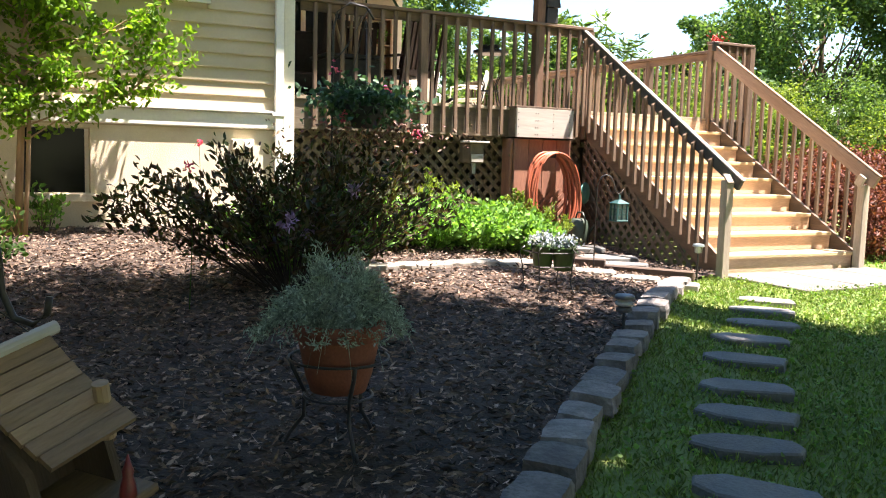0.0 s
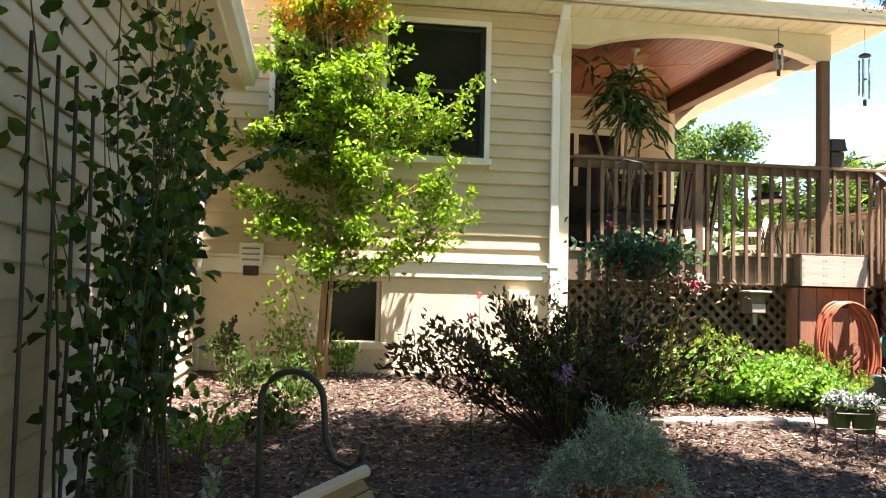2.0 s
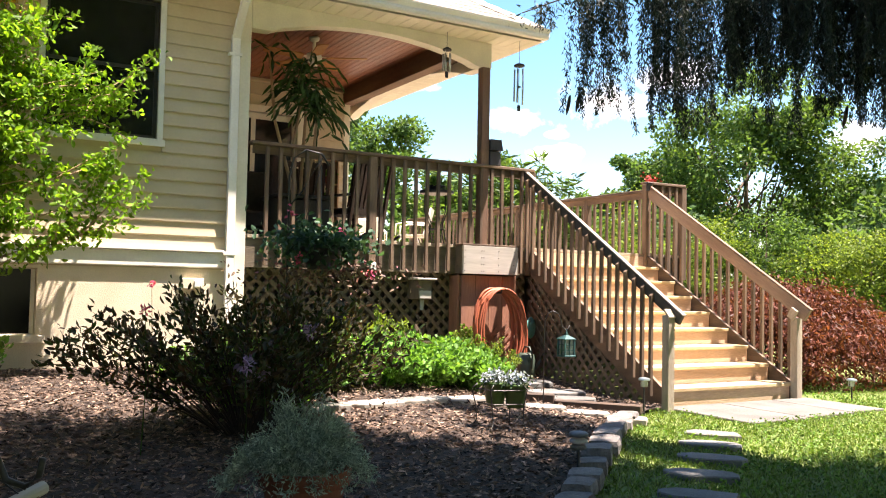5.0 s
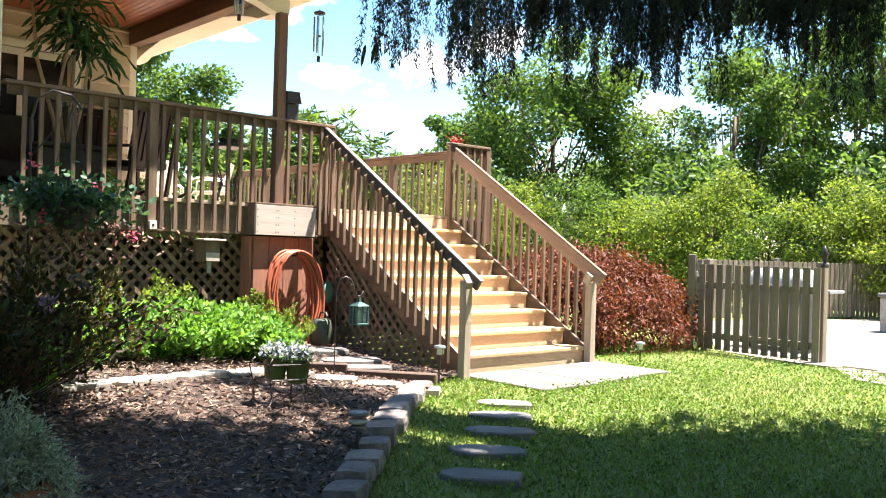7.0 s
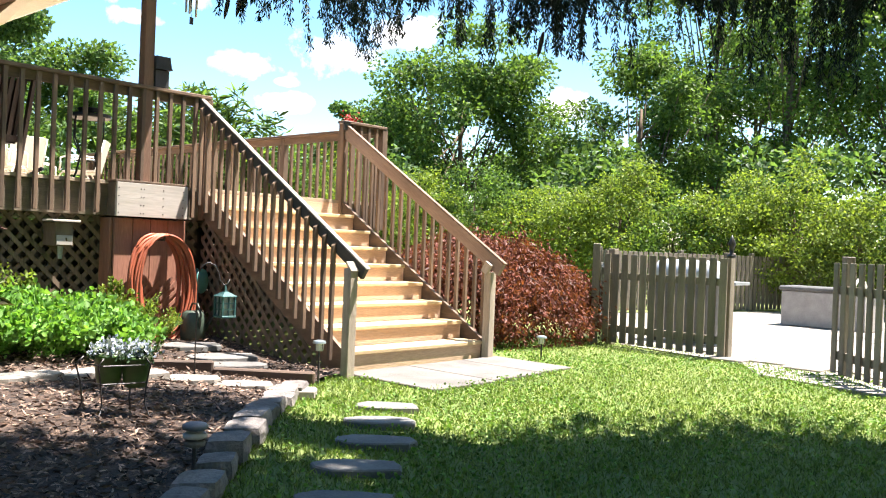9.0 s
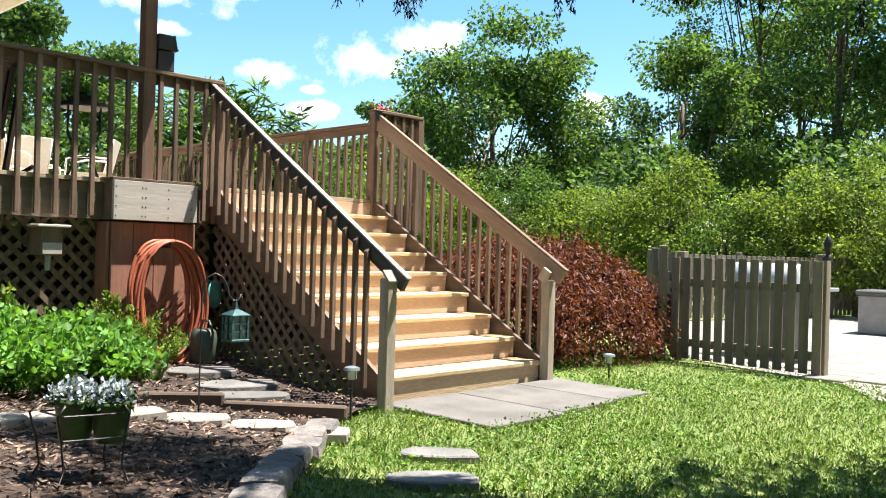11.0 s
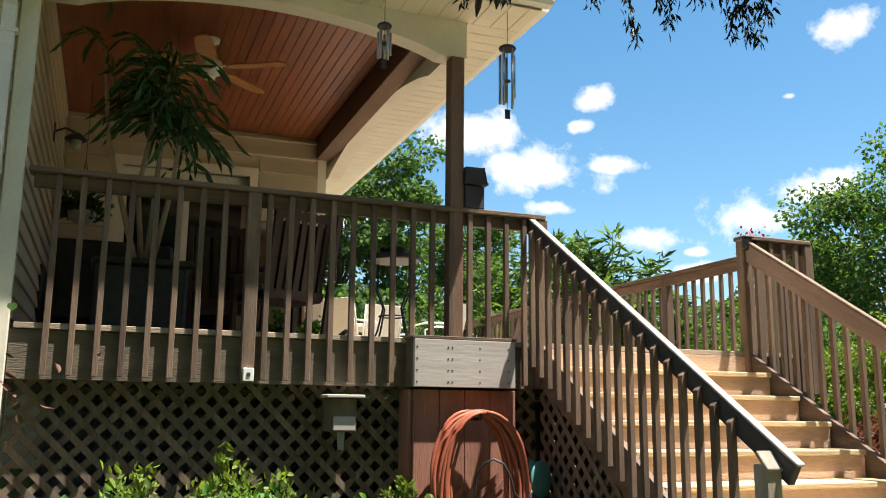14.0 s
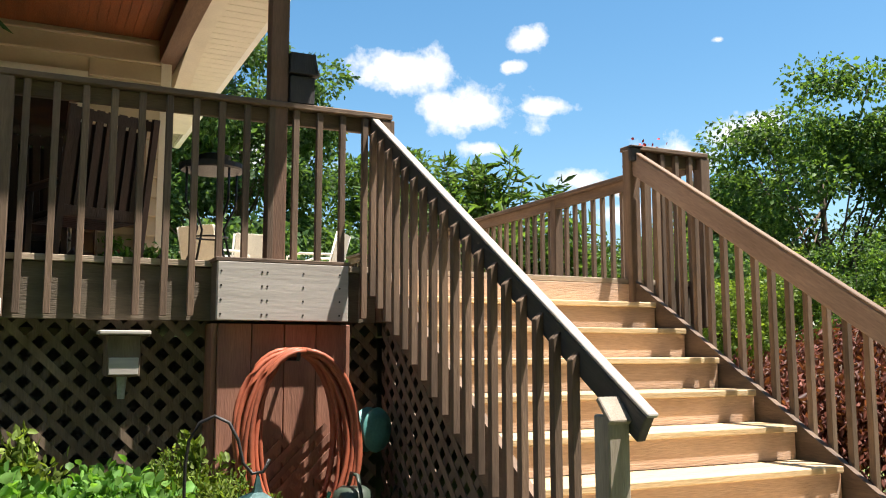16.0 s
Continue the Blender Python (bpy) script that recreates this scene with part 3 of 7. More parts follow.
# porch: arched beams, ceiling, back wall
def arch_board(name, along, a0, a1, plane, thick, zlow, ztop, zbeam, material, label, flat=0.16):
    bm = bmesh.new()
    n = 28
    rows = []
    for k in range(n + 1):
        u = k / n
        a = a0 + (a1 - a0) * u
        v = (u - flat) / (1 - 2 * flat)
        if v <= 0 or v >= 1:
            zl = zlow
        else:
            zl = zlow + (zbeam - zlow) * math.sin(math.pi * v) ** 0.75
        ring = []
        for d in (0, thick):
            for z in (zl, ztop):
                ring.append(bm.verts.new((a, plane + d, z) if along == "x" else (plane + d, a, z)))
        rows.append(ring)
    for r, s in zip(rows, rows[1:]):
        for i, j in ((0, 1), (1, 3), (3, 2), (2, 0)):
            bm.faces.new((r[i], r[j], s[j], s[i]))
    bm.faces.new((rows[0][0], rows[0][2], rows[0][3], rows[0][1]))
    bm.faces.new((rows[-1][0], rows[-1][1], rows[-1][3], rows[-1][2]))
    bmesh.ops.recalc_face_normals(bm, faces=bm.faces[:])
    tagged(part(name, bm, material), label, "beam", kind="structure")


arch_board("beam_arch_front", "x", X0 + 0.003, 5.95, FRONT - 0.03, 0.16, 3.735, 4.034, 3.935, cream_trim, "cream arched porch beam cladding over the front opening", 0.07)
arch_board("beam_arch_side", "y", FRONT + 0.135, 13.0, 5.80, 0.15, 3.735, 4.034, 3.96, cream_trim, "cream arched porch beam cladding over the side opening", 0.07)
tagged(part("beam_inner", boxbm(5.62, 5.795, FRONT + 0.14, 13.0, 3.90, 4.14, 0.004), wood("brown_beam", (0.23, 0.135, 0.085), (0.16, 0.095, 0.06), "y")), "brown stained wooden beam inside the porch", "beam", kind="structure")


def build_porch_ceiling():
    bm = bmesh.new()
    x = X0
    while x < 5.95:
        box(bm, x + 0.004, min(x + 0.081, 5.95), FRONT + 0.10, 13.0, 4.138, 4.16)
        x += 0.085
    box(bm, X0, 5.95, FRONT + 0.10, 13.0, 4.150, 4.19)
    tagged(part("ceiling_porch", bm, ceiling_wood), "red-brown beadboard wooden porch ceiling", "ceiling", kind="structure")


build_porch_ceiling()
DOOR = (3.55, 4.88, 1.6, 3.62)
wall_porch = wall_with_holes("wall_porch_back", "x", X0 - 0.2, 5.72, BACK, 0.2, 1.2, 4.14, [DOOR], siding, "cream siding wall at the back of the porch")
clapboards(wall_porch, "x", X0 + 0.02, 5.64, BACK - 0.002, 1.6, 4.10, -1, [(DOOR[0] - 0.1, DOOR[1] + 0.1, 1.5, DOOR[3] + 0.1)], 0.19, 0.02)
wall_porch_side = wall_with_holes("wall_porch_side", "y", FRONT + 0.2, BACK, X0 - 0.02, -0.2, 1.2, 4.14, [], siding, "cream siding on the house wall beside the porch")
clapboards(wall_porch_side, "y", FRONT + 0.01, BACK - 0.03, X0 - 0.018, 1.6, 4.12, 1)
tagged(part("trim_porch_corner", boxbm(5.64, 5.74, BACK - 0.03, BACK - 0.001, 1.6, 4.10, 0.004), cream_trim), "cream corner board at the porch", "trim", kind="structure")
for q in ((-4.0, X0 - 0.22, 16.9, 17.1), (X0 - 0.22, 5.72, 16.9, 17.1)):
    tagged(part("wall_rear", boxbm(q[0], q[1], q[2], q[3], -0.2, 4.1), siding), "cream rear wall of the house", "wall", kind="structure")
tagged(part("wall_house_side", boxbm(5.55, 5.71, BACK + 0.202, 16.9, -0.2, 4.1), siding), "cream side wall of the house", "wall", kind="structure")
d1 = thing("door_1", ((DOOR[0] + DOOR[1]) / 2, BACK, 1.6), "dark glazed patio door in a cream frame on the porch", "door", kind="structure")
w2 = (DOOR[1] - DOOR[0]) / 2
bm = bmesh.new()
for q in ((-w2 - 0.09, w2 + 0.09, 2.02, 2.12), (-w2 - 0.09, -w2, 0, 2.02), (w2, w2 + 0.09, 0, 2.02)):
    box(bm, q[0], q[1], -0.045, 0.10, q[2], q[3])
part("door_frame", bm, cream_trim, d1)
bm = bmesh.new()
for a, b in ((-w2, 0.02), (-0.02, w2)):
    dy = 0.03 if a < -0.1 else 0.065
    for q in ((a, b, 0, 0.09), (a, b, 1.93, 2.02), (a, a + 0.06, 0.09, 1.93), (b - 0.06, b, 0.09, 1.93)):
        box(bm, q[0], q[1], dy, dy + 0.03, q[2], q[3])
part("door_leaf", bm, cream_trim, d1)
part("pane", boxbm(-w2 + 0.06, -0.04, 0.045, 0.05, 0.09, 1.93), dark_glass, d1)
part("pane", boxbm(0.04, w2 - 0.06, 0.08, 0.085, 0.09, 1.93), dark_glass, d1)


# ---- deck ----
def rx(a):
    return Matrix.Rotation(a, 4, "X")


def build_deck():
    floor = thing("floor_deck", (6.0, 10.5, DECK), "weathered brown wooden deck floor", "deck", kind="structure")
    part("deck_joists", boxbm(X0 - 6.0 + 0.004, XE - 6.0, FRONT - 10.5 + 0.042, 6.5, -0.30, -0.04), fascia_wood, floor)
    y, k = FRONT - 0.02, 0
    while y < 17.0:
        piece("deck_board", XE - X0 - 0.02, 0.138, 0.036, deck_grey, floor, ((XE + X0) / 2 + 0.012, y + 0.07, DECK - 0.018), None, 0.003)
        y += 0.144
    # fascia, with the rails' balusters on its face
    tagged(part("trim_deck_fascia", boxbm(X0 + 0.002, XL - 0.05, FRONT, FRONT + 0.04, 1.235, DECK - 0.04, 0.004), fascia_wood), "weathered wooden deck fascia board", "trim", kind="structure")
    tagged(part("trim_deck_side", boxbm(XE - 0.005, XE + 0.035, FRONT, 17, 1.235, DECK - 0.04, 0.004), fascia_wood), "weathered wooden side fascia of the deck", "trim", kind="structure")
    tagged(part("trim_deck_front", boxbm(XR + 0.05, XE, FRONT, FRONT + 0.04, 1.235, DECK - 0.04, 0.004), fascia_wood), "weathered wooden front fascia of the deck", "trim", kind="structure")


def rail_run(label, x0, y0, x1, y1, ends=(True, True), step=0.145, cap_pale=False, mids=()):
    """A level guard rail: cap, sub-rail, posts and square balusters outside the fascia."""
    along = "x" if abs(x1 - x0) > abs(y1 - y0) else "y"
    r = thing("deck_railing", ((x0 + x1) / 2, (y0 + y1) / 2, DECK), label, "railing", "deck railings")
    L = math.hypot(x1 - x0, y1 - y0)
    at = lambda s, o: (x0 + (x1 - x0) * s / L + (o if along == "y" else 0), y0 + (y1 - y0) * s / L + (-o if along == "x" else 0))
    m = cedar_x if along == "x" else cedar_y
    cx, cy = at(L / 2, 0)
    dims = (L + 0.06, 0.14, 0.036) if along == "x" else (0.14, L + 0.06, 0.036)
    piece("cap_rail", *dims, m, r, (cx, cy, RAIL - 0.018), None, 0.006)
    cx, cy = at(L / 2, 0.0)
    dims = (L, 0.038, 0.088) if along == "x" else (0.038, L, 0.088)
    piece("sub_rail", *dims, m, r, (cx, cy, RAIL - 0.081), None, 0.004)
    n = round(L / step)
    for k in range(1, n):
        s = L * k / n
        if any(abs(s - q) < 0.07 for q in mids):
            continue
        bx, by = at(s, 0.038)
        piece("baluster", 0.037, 0.037, 1.255, cedar_z, r, (bx, by, RAIL - 0.04 - 0.6275), None, 0.003)
    for q in list(mids) + [0.0] * ends[0] + [L] * ends[1]:
        bx, by = at(q, 0.02)
        piece("post", 0.09, 0.09, 1.28, cedar_z, r, (bx, by, RAIL - 0.037 - 0.64), None, 0.006)
    return r


build_deck()
ob_box = thing("junction_box", (4.405, FRONT - 0.068, 1.25), "small pale electrical box screwed to the railing post", "outlet box")
part("box", boxbm(-0.035, 0.035, -0.03, 0.002, 0.0, 0.085, 0.004), white_trim, ob_box)
part("socket", boxbm(-0.012, 0.012, -0.034, -0.03, 0.03, 0.055), iron, ob_box)
rail_run("weathered cedar deck railing with square balusters above the lattice", X0 + 0.06, FRONT, XL, FRONT, (False, True), 0.145, mids=(4.40 - X0 - 0.06,))
rail_run("short weathered cedar railing beside the stair head", XR, FRONT, XE, FRONT, (True, True), 0.13)
rail_run("weathered cedar side railing of the deck", XE, FRONT + 0.14, XE, 16.9, (False, True), 0.145, mids=(1.9, 3.8, 5.7))


# ---- stairs ----
RISE, RUN, NSTEP = 1.665 / 9, 0.294, 9
Y_TOP, Z_FOOT = FRONT - 0.0, -0.085
SLOPE = math.atan2(RISE, RUN)


def build_stairs():
    st = thing("stairs_deck", ((XL + XR) / 2, 7.7, Z_FOOT), "wide wooden deck stairs with pale worn treads", "stairs", kind="structure")
    for k in range(1, NSTEP):
        y = Y_TOP - RUN * (NSTEP - k)
        z = Z_FOOT + RISE * k
        w = XR - XL - 0.075
        for j in (0, 1):
            piece("tread", w, 0.15, 0.036, tread_x, st, ((XL + XR) / 2, y - 0.025 + 0.079 + 0.153 * j, z - 0.018), None, 0.005)
        piece("riser", w, 0.02, RISE - 0.037, riser_x, st, ((XL + XR) / 2, y + 0.011, z - 0.037 - (RISE - 0.037) / 2), None, 0.002)
    piece("riser", XR - XL - 0.075, 0.02, RISE - 0.04, riser_x, st, ((XL + XR) / 2, Y_TOP - 0.012, DECK - 0.04 - (RISE - 0.04) / 2), None, 0.002)
    L = math.hypot(RUN * NSTEP, RISE * NSTEP)
    for x in (XL, XR):
        bm = bmesh.new()
        y1, z1 = Y_TOP, DECK + 0.02
        y0, z0 = Y_TOP - RUN * 8 - 0.10, Z_FOOT
        pr = [(y1, z1), (y1, z1 - 0.30), (y0 + 0.26, z0 + 0.0), (y0, z0), (y0, z0 + 0.13)]
        a = [bm.verts.new((x - 0.019 - (XL + XR) / 2, y - 7.7, z - Z_FOOT)) for y, z in pr]
        b = [bm.verts.new((x + 0.019 - (XL + XR) / 2, y - 7.7, z - Z_FOOT)) for y, z in pr]
        bm.faces.new(a)
        bm.faces.new(b[::-1])
        for i in range(5):
            bm.faces.new((a[i], a[(i + 1) % 5], b[(i + 1) % 5], b[i]))
        bmesh.ops.recalc_face_normals(bm, faces=bm.faces[:])
        part("stringer", bm, cedar_y, st)


def stair_rail(x, out, label):
    """A sloped rail: 2x6 handrail board on edge, cap, balusters fixed outside, newels."""
    r = thing("stair_railing", (x, 7.6, Z_FOOT), label, "railing", "stair railings")
    ya, yb = FRONT - 0.02, 6.27
    za, zb = 2.545, 0.918
    L = math.hypot(ya - yb, za - zb)
    ang = math.atan2(za - zb, ya - yb)
    R = rx(ang)
    c = Vector((x, (ya + yb) / 2, (za + zb) / 2))
    up = R @ Vector((0, 0, 1))
    # near board: weathered grey with its shade in the colour; far board: sunlit tone
    dark = wood("rail_grey_shaded", (0.075, 0.064, 0.055), (0.045, 0.039, 0.034), "y") if x < 7.5 else wood("rail_rose_sunlit", (0.37, 0.26, 0.20), (0.28, 0.19, 0.145), "y")
    # pale near cap stands for the sunlit top edge
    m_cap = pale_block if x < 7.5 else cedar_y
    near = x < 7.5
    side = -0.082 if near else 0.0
    down = R @ Vector((0, -1, 0))
    ext = 0.11 if near else 0.0
    deep = 0.105 if near else 0.14
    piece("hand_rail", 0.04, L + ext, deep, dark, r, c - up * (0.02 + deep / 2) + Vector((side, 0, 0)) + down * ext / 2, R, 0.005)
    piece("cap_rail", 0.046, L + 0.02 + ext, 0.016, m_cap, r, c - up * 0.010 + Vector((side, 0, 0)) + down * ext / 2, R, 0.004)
    n = 18
    bx = x - 0.122 if near else x + 0.042
    bm = bmesh.new()
    vs = box(bm, -0.0185, 0.0185, -0.0185, 0.0185, -0.555 if near else -0.48, 0.48)
    for v in vs:
        # tops cut to a slant that sheds water outward
        if v.co.z > 0 and (v.co.x < 0) == near:
            v.co.z -= 0.032
    bmesh.ops.bevel(bm, geom=bm.edges[:], offset=0.003, segments=1, affect="EDGES")
    me = mesh_of("baluster", bm)
    me.materials.append(cedar_z)
    for k in range(n):
        y = ya - 0.10 - (ya - yb - 0.42) * k / (n - 1)
        z = za + (zb - za) * (ya - y) / (ya - yb) - 0.10
        ob = part("baluster", me, cedar_z, r)
        ob.location = Vector((bx, y, z - 0.48 + (0.045 if near else -0.025))) - r.location
    if near:
        piece("newel_post", 0.09, 0.09, 0.96, grey_wood, r, (x - 0.148, yb + 0.05, Z_FOOT + 0.45), None, 0.006)
        piece("post_cap", 0.092, 0.11, 0.022, grey_wood, r, (x - 0.148, yb + 0.035, Z_FOOT + 0.945), rx(radians(48)), 0.004)
    else:
        piece("newel_post", 0.09, 0.09, 0.93, grey_wood, r, (x, yb + 0.20, Z_FOOT + 0.435), None, 0.006)
        piece("brace_cap", 0.03, 0.09, 0.12, grey_wood, r, (x - 0.062, yb + 0.20, 0.86), rx(ang), 0.004)
    return r


build_stairs()
stair_rail(XL, -1, "weathered cedar stair railing with square balusters, grey handrail darkened as in shade")
stair_rail(XR, -1, "weathered cedar stair railing on the far side of the steps")


# ---- lattice ----
def lattice(label, p0, p1, zt0, zt1, zb, rot):
    """Crossed diagonal slats clipped to an upright panel; the panel's top may slope."""
    p0, p1 = Vector(p0), Vector(p1)
    L = (p1 - p0).length
    u = (p1 - p0) / L
    t = thing("lattice_panel", (*((p0 + p1) / 2).xy, zb), label, "lattice", "lattice panels")
    w, step = 0.043, 0.100
    nrm = Vector((u.y, -u.x, 0))

    def clip(poly, a, b, c):
        res = []
        for i, p in enumerate(poly):
            q = poly[(i + 1) % len(poly)]
            dp, dq = a * p[0] + b * p[1] - c, a * q[0] + b * q[1] - c
            if dp <= 0:
                res.append(p)
            if dp * dq < 0:
                f = dp / (dp - dq)
                res.append((p[0] + f * (q[0] - p[0]), p[1] + f * (q[1] - p[1])))
        return res

    H = max(zt0, zt1) - zb
    for sgn, off in ((1, 0.0), (-1, 0.007)):
        s = -H if sgn > 0 else 0.0
        while s < (L if sgn > 0 else L + H):
            e = w * 0.7071
            poly = [(s - e, 0), (s + e, 0), (s + sgn * H + e, H), (s + sgn * H - e, H)]
            poly = clip(clip(poly, -1, 0, 0), 1, 0, L)
            if poly:
                k = (zt1 - zt0) / L
                poly = clip(poly, -k, 1, zt0 - zb)
            s += step * 1.4142
            if len(poly) < 3:
                continue
            bm = bmesh.new()
            fr = [bm.verts.new(p0 - Vector((*t.location.xy, 0)) + u * a + nrm * (off + 0.006) + Vector((0, 0, b))) for a, b in poly]
            bk = [bm.verts.new(v.co - nrm * 0.006) for v in fr]
            m = len(poly)
            bm.faces.new(fr)
            bm.faces.new(bk[::-1])
            for i in range(m):
                bm.faces.new((fr[i], bk[i], bk[(i + 1) % m], fr[(i + 1) % m]))
            bmesh.ops.recalc_face_normals(bm, faces=bm.faces[:])
            part("slat", bm, lattice_wood, t)
    return t


lattice("weathered wooden lattice skirting under the deck", (X0 + 0.02, FRONT + 0.13, 0), (5.55, FRONT + 0.13, 0), 1.24, 1.24, 0.0, 0)
lattice("weathered wooden lattice between the pier and the stairs", (6.31, FRONT + 0.06, 0), (6.55, FRONT + 0.06, 0), 1.24, 1.24, 0.0, 0)
lattice("weathered lattice closing the side of the stairs", (XL + 0.0, FRONT - 0.02, 0), (XL + 0.0, 6.62, 0), 1.30, -0.02, -0.08, 0)
# wall colour is darkened so the lattice holes read as deep shade
tagged(part("wall_under_deck", boxbm(X0, XE, BACK - 0.1, BACK, -0.2, 1.2), mat("under_deck_shade", (0.10, 0.09, 0.08), (0.06, 0.055, 0.05), 0.95, 4, 0.4, 60)), "foundation wall under the deck, coloured dark for the shade there", "wall", kind="structure")
tagged(part("deck_foundation_side", boxbm(XE - 0.05, XE, 9.0, 17.0, -0.2, 1.23), fascia_wood), "boarded skirting of the deck side", "wall", kind="structure")

# pier with the beam block, and the porch post
pier = thing("deck_pier", (5.92, FRONT - 0.06, 0.0), "reddish boarded pier under the porch post", "pier")
for k in range(4):
    piece("board", 0.186, 0.03, 1.22, redboard, pier, (5.63 + 0.19 * k, FRONT - 0.10, 0.61), None, 0.004)
piece("side_board", 0.03, 0.20, 1.22, redboard, pier, (5.522, FRONT + 0.018, 0.61), None, 0.004)
piece("side_board", 0.03, 0.20, 1.22, redboard, pier, (6.31, FRONT + 0.018, 0.61), None, 0.004)
blk = thing("beam_block", (5.89, FRONT - 0.1, 1.235), "pale weathered plank box around the porch post's footing", "beam box")
piece("front_plank", 0.765, 0.036, 0.33, pale_block, blk, (5.892, FRONT - 0.175, 1.40), None, 0.004, "pale grey plank with nail heads")
piece("side_plank", 0.036, 0.20, 0.33, fascia_wood, blk, (5.528, FRONT - 0.055, 1.40), None, 0.004)
piece("side_plank", 0.036, 0.20, 0.33, fascia_wood, blk, (6.256, FRONT - 0.055, 1.40), None, 0.004)
piece("top_board", 0.79, 0.235, 0.022, cedar_x, blk, (5.892, FRONT - 0.075, 1.577), None, 0.003)
nail = mat("nail", (0.05, 0.045, 0.04), None, 0.5, 20, 0, 50, metal=0.6)
for nx in (5.53, 5.76, 5.79, 6.00, 6.22):
    bm = bmesh.new()
    for nz in (1.27, 1.35, 1.43, 1.51):
        lathe(bm, [(0.006, 0), (0.005, 0.003)], 8, Matrix.Translation((nx - 5.89, -0.093, nz - 1.235)) @ rx(radians(90)))
    part("nail_row", bm, nail, blk)
brown_post = wood("brown_post", (0.25, 0.135, 0.085), (0.17, 0.095, 0.06), "z")
tagged(part("porch_post", boxbm(5.815, 5.925, FRONT - 0.055, FRONT + 0.055, 1.589, 3.734, 0.006), brown_post), "brown stained porch post standing on the deck edge", "post")


# ---- fence ----
def fence(label, x0, y0, x1, y1, h, group="fences", zb=None, step=0.150, w=0.092):
    f = thing("fence", ((x0 + x1) / 2, (y0 + y1) / 2, -0.1 if zb is None else zb), label, "fence", group)
    z = f.location.z
    d = Vector((x1 - x0, y1 - y0, 0))
    L = d.length
    a = math.atan2(d.y, d.x)
    R = Matrix.Rotation(a, 4, "Z")
    nrm = R @ Vector((0, -1, 0))
    n = int(L / step)
    for k in range(n + 1):
        p = Vector((x0, y0, 0)) + d * (k / max(n, 1))
        piece("picket", w, 0.02, h - 0.05, fence_wood, f, p + nrm * 0.03 + Vector((0, 0, z + h / 2 + 0.02)), R, 0.003)
    c = Vector((x0, y0, 0)) + d / 2
    for zz in (0.22, h - 0.28):
        piece("fence_rail", L, 0.036, 0.085, fence_wood, f, c + Vector((0, 0, z + zz)), R, 0.003)
    m = max(1, round(L / 2.4))
    for k in range(m + 1):
        p = Vector((x0, y0, 0)) + d * (k / m)
        piece("fence_post", 0.095, 0.095, h + 0.06, fence_wood, f, p + Vector((0, 0, z + h / 2 + 0.03)) + nrm * -0.09, R, 0.006)
    return f


fence("weathered grey picket fence panel beside the patio gate", 11.05, 6.62, 10.92, 5.02, 1.16, step=0.132)
fence("open weathered grey picket gate at the patio", 10.68, 3.70, 9.88, 2.90, 1.16)
fence("weathered grey picket fence behind the patio", 11.05, 6.70, 16.0, 9.8, 1.22, step=0.13, w=0.10)
fence("long weathered grey picket fence at the back of the patio", 16.0, 9.8, 22.5, 8.0, 1.22, step=0.14, w=0.105)
fence("long weathered grey picket fence beyond the pool", 22.5, 8.0, 24.0, -4.0, 1.22, step=0.14, w=0.105)


def build_patio():
    bm = bmesh.new()
    q = [(10.7, 4.7), (11.2, 6.5), (16.0, 9.6), (22.3, 7.8), (23.8, -4), (9.9, -4), (9.7, 3.0), (10.0, 4.2)]
    a = [bm.verts.new((x, y, -0.085)) for x, y in q]
    b = [bm.verts.new((x, y, -0.2)) for x, y in q]
    bm.faces.new(a)
    for i in range(len(q)):
        bm.faces.new((a[i], b[i], b[(i + 1) % len(q)], a[(i + 1) % len(q)]))
    bmesh.ops.recalc_face_normals(bm, faces=bm.faces[:])
    ob = tagged(part("patio_ground", bm, paver), "pale stamped stone patio around the pool", "patio", kind="structure")
    return ob


build_patio()


# ---- trees ----
def crown_points(n, clumps, rad, centre, r, seed, shell=0.30):
    g = np.random.default_rng(seed)
    d = unit(g.normal(size=(clumps, 3)))
    rr = g.random(clumps) ** (1 / 3)
    rr = shell + (1 - shell) * rr
    c = d * rr[:, None] * np.asarray(r) * g.uniform(0.68, 1.18, (clumps, 1)) + np.asarray(centre)
    k = g.integers(0, clumps, n)
    cr = rad * g.uniform(0.6, 1.3, clumps)
    off = unit(g.normal(size=(n, 3))) * (g.random((n, 1)) ** 0.45) * cr[k][:, None] * (1.15, 1.15, 0.7)
    return c, c[k] + off, off


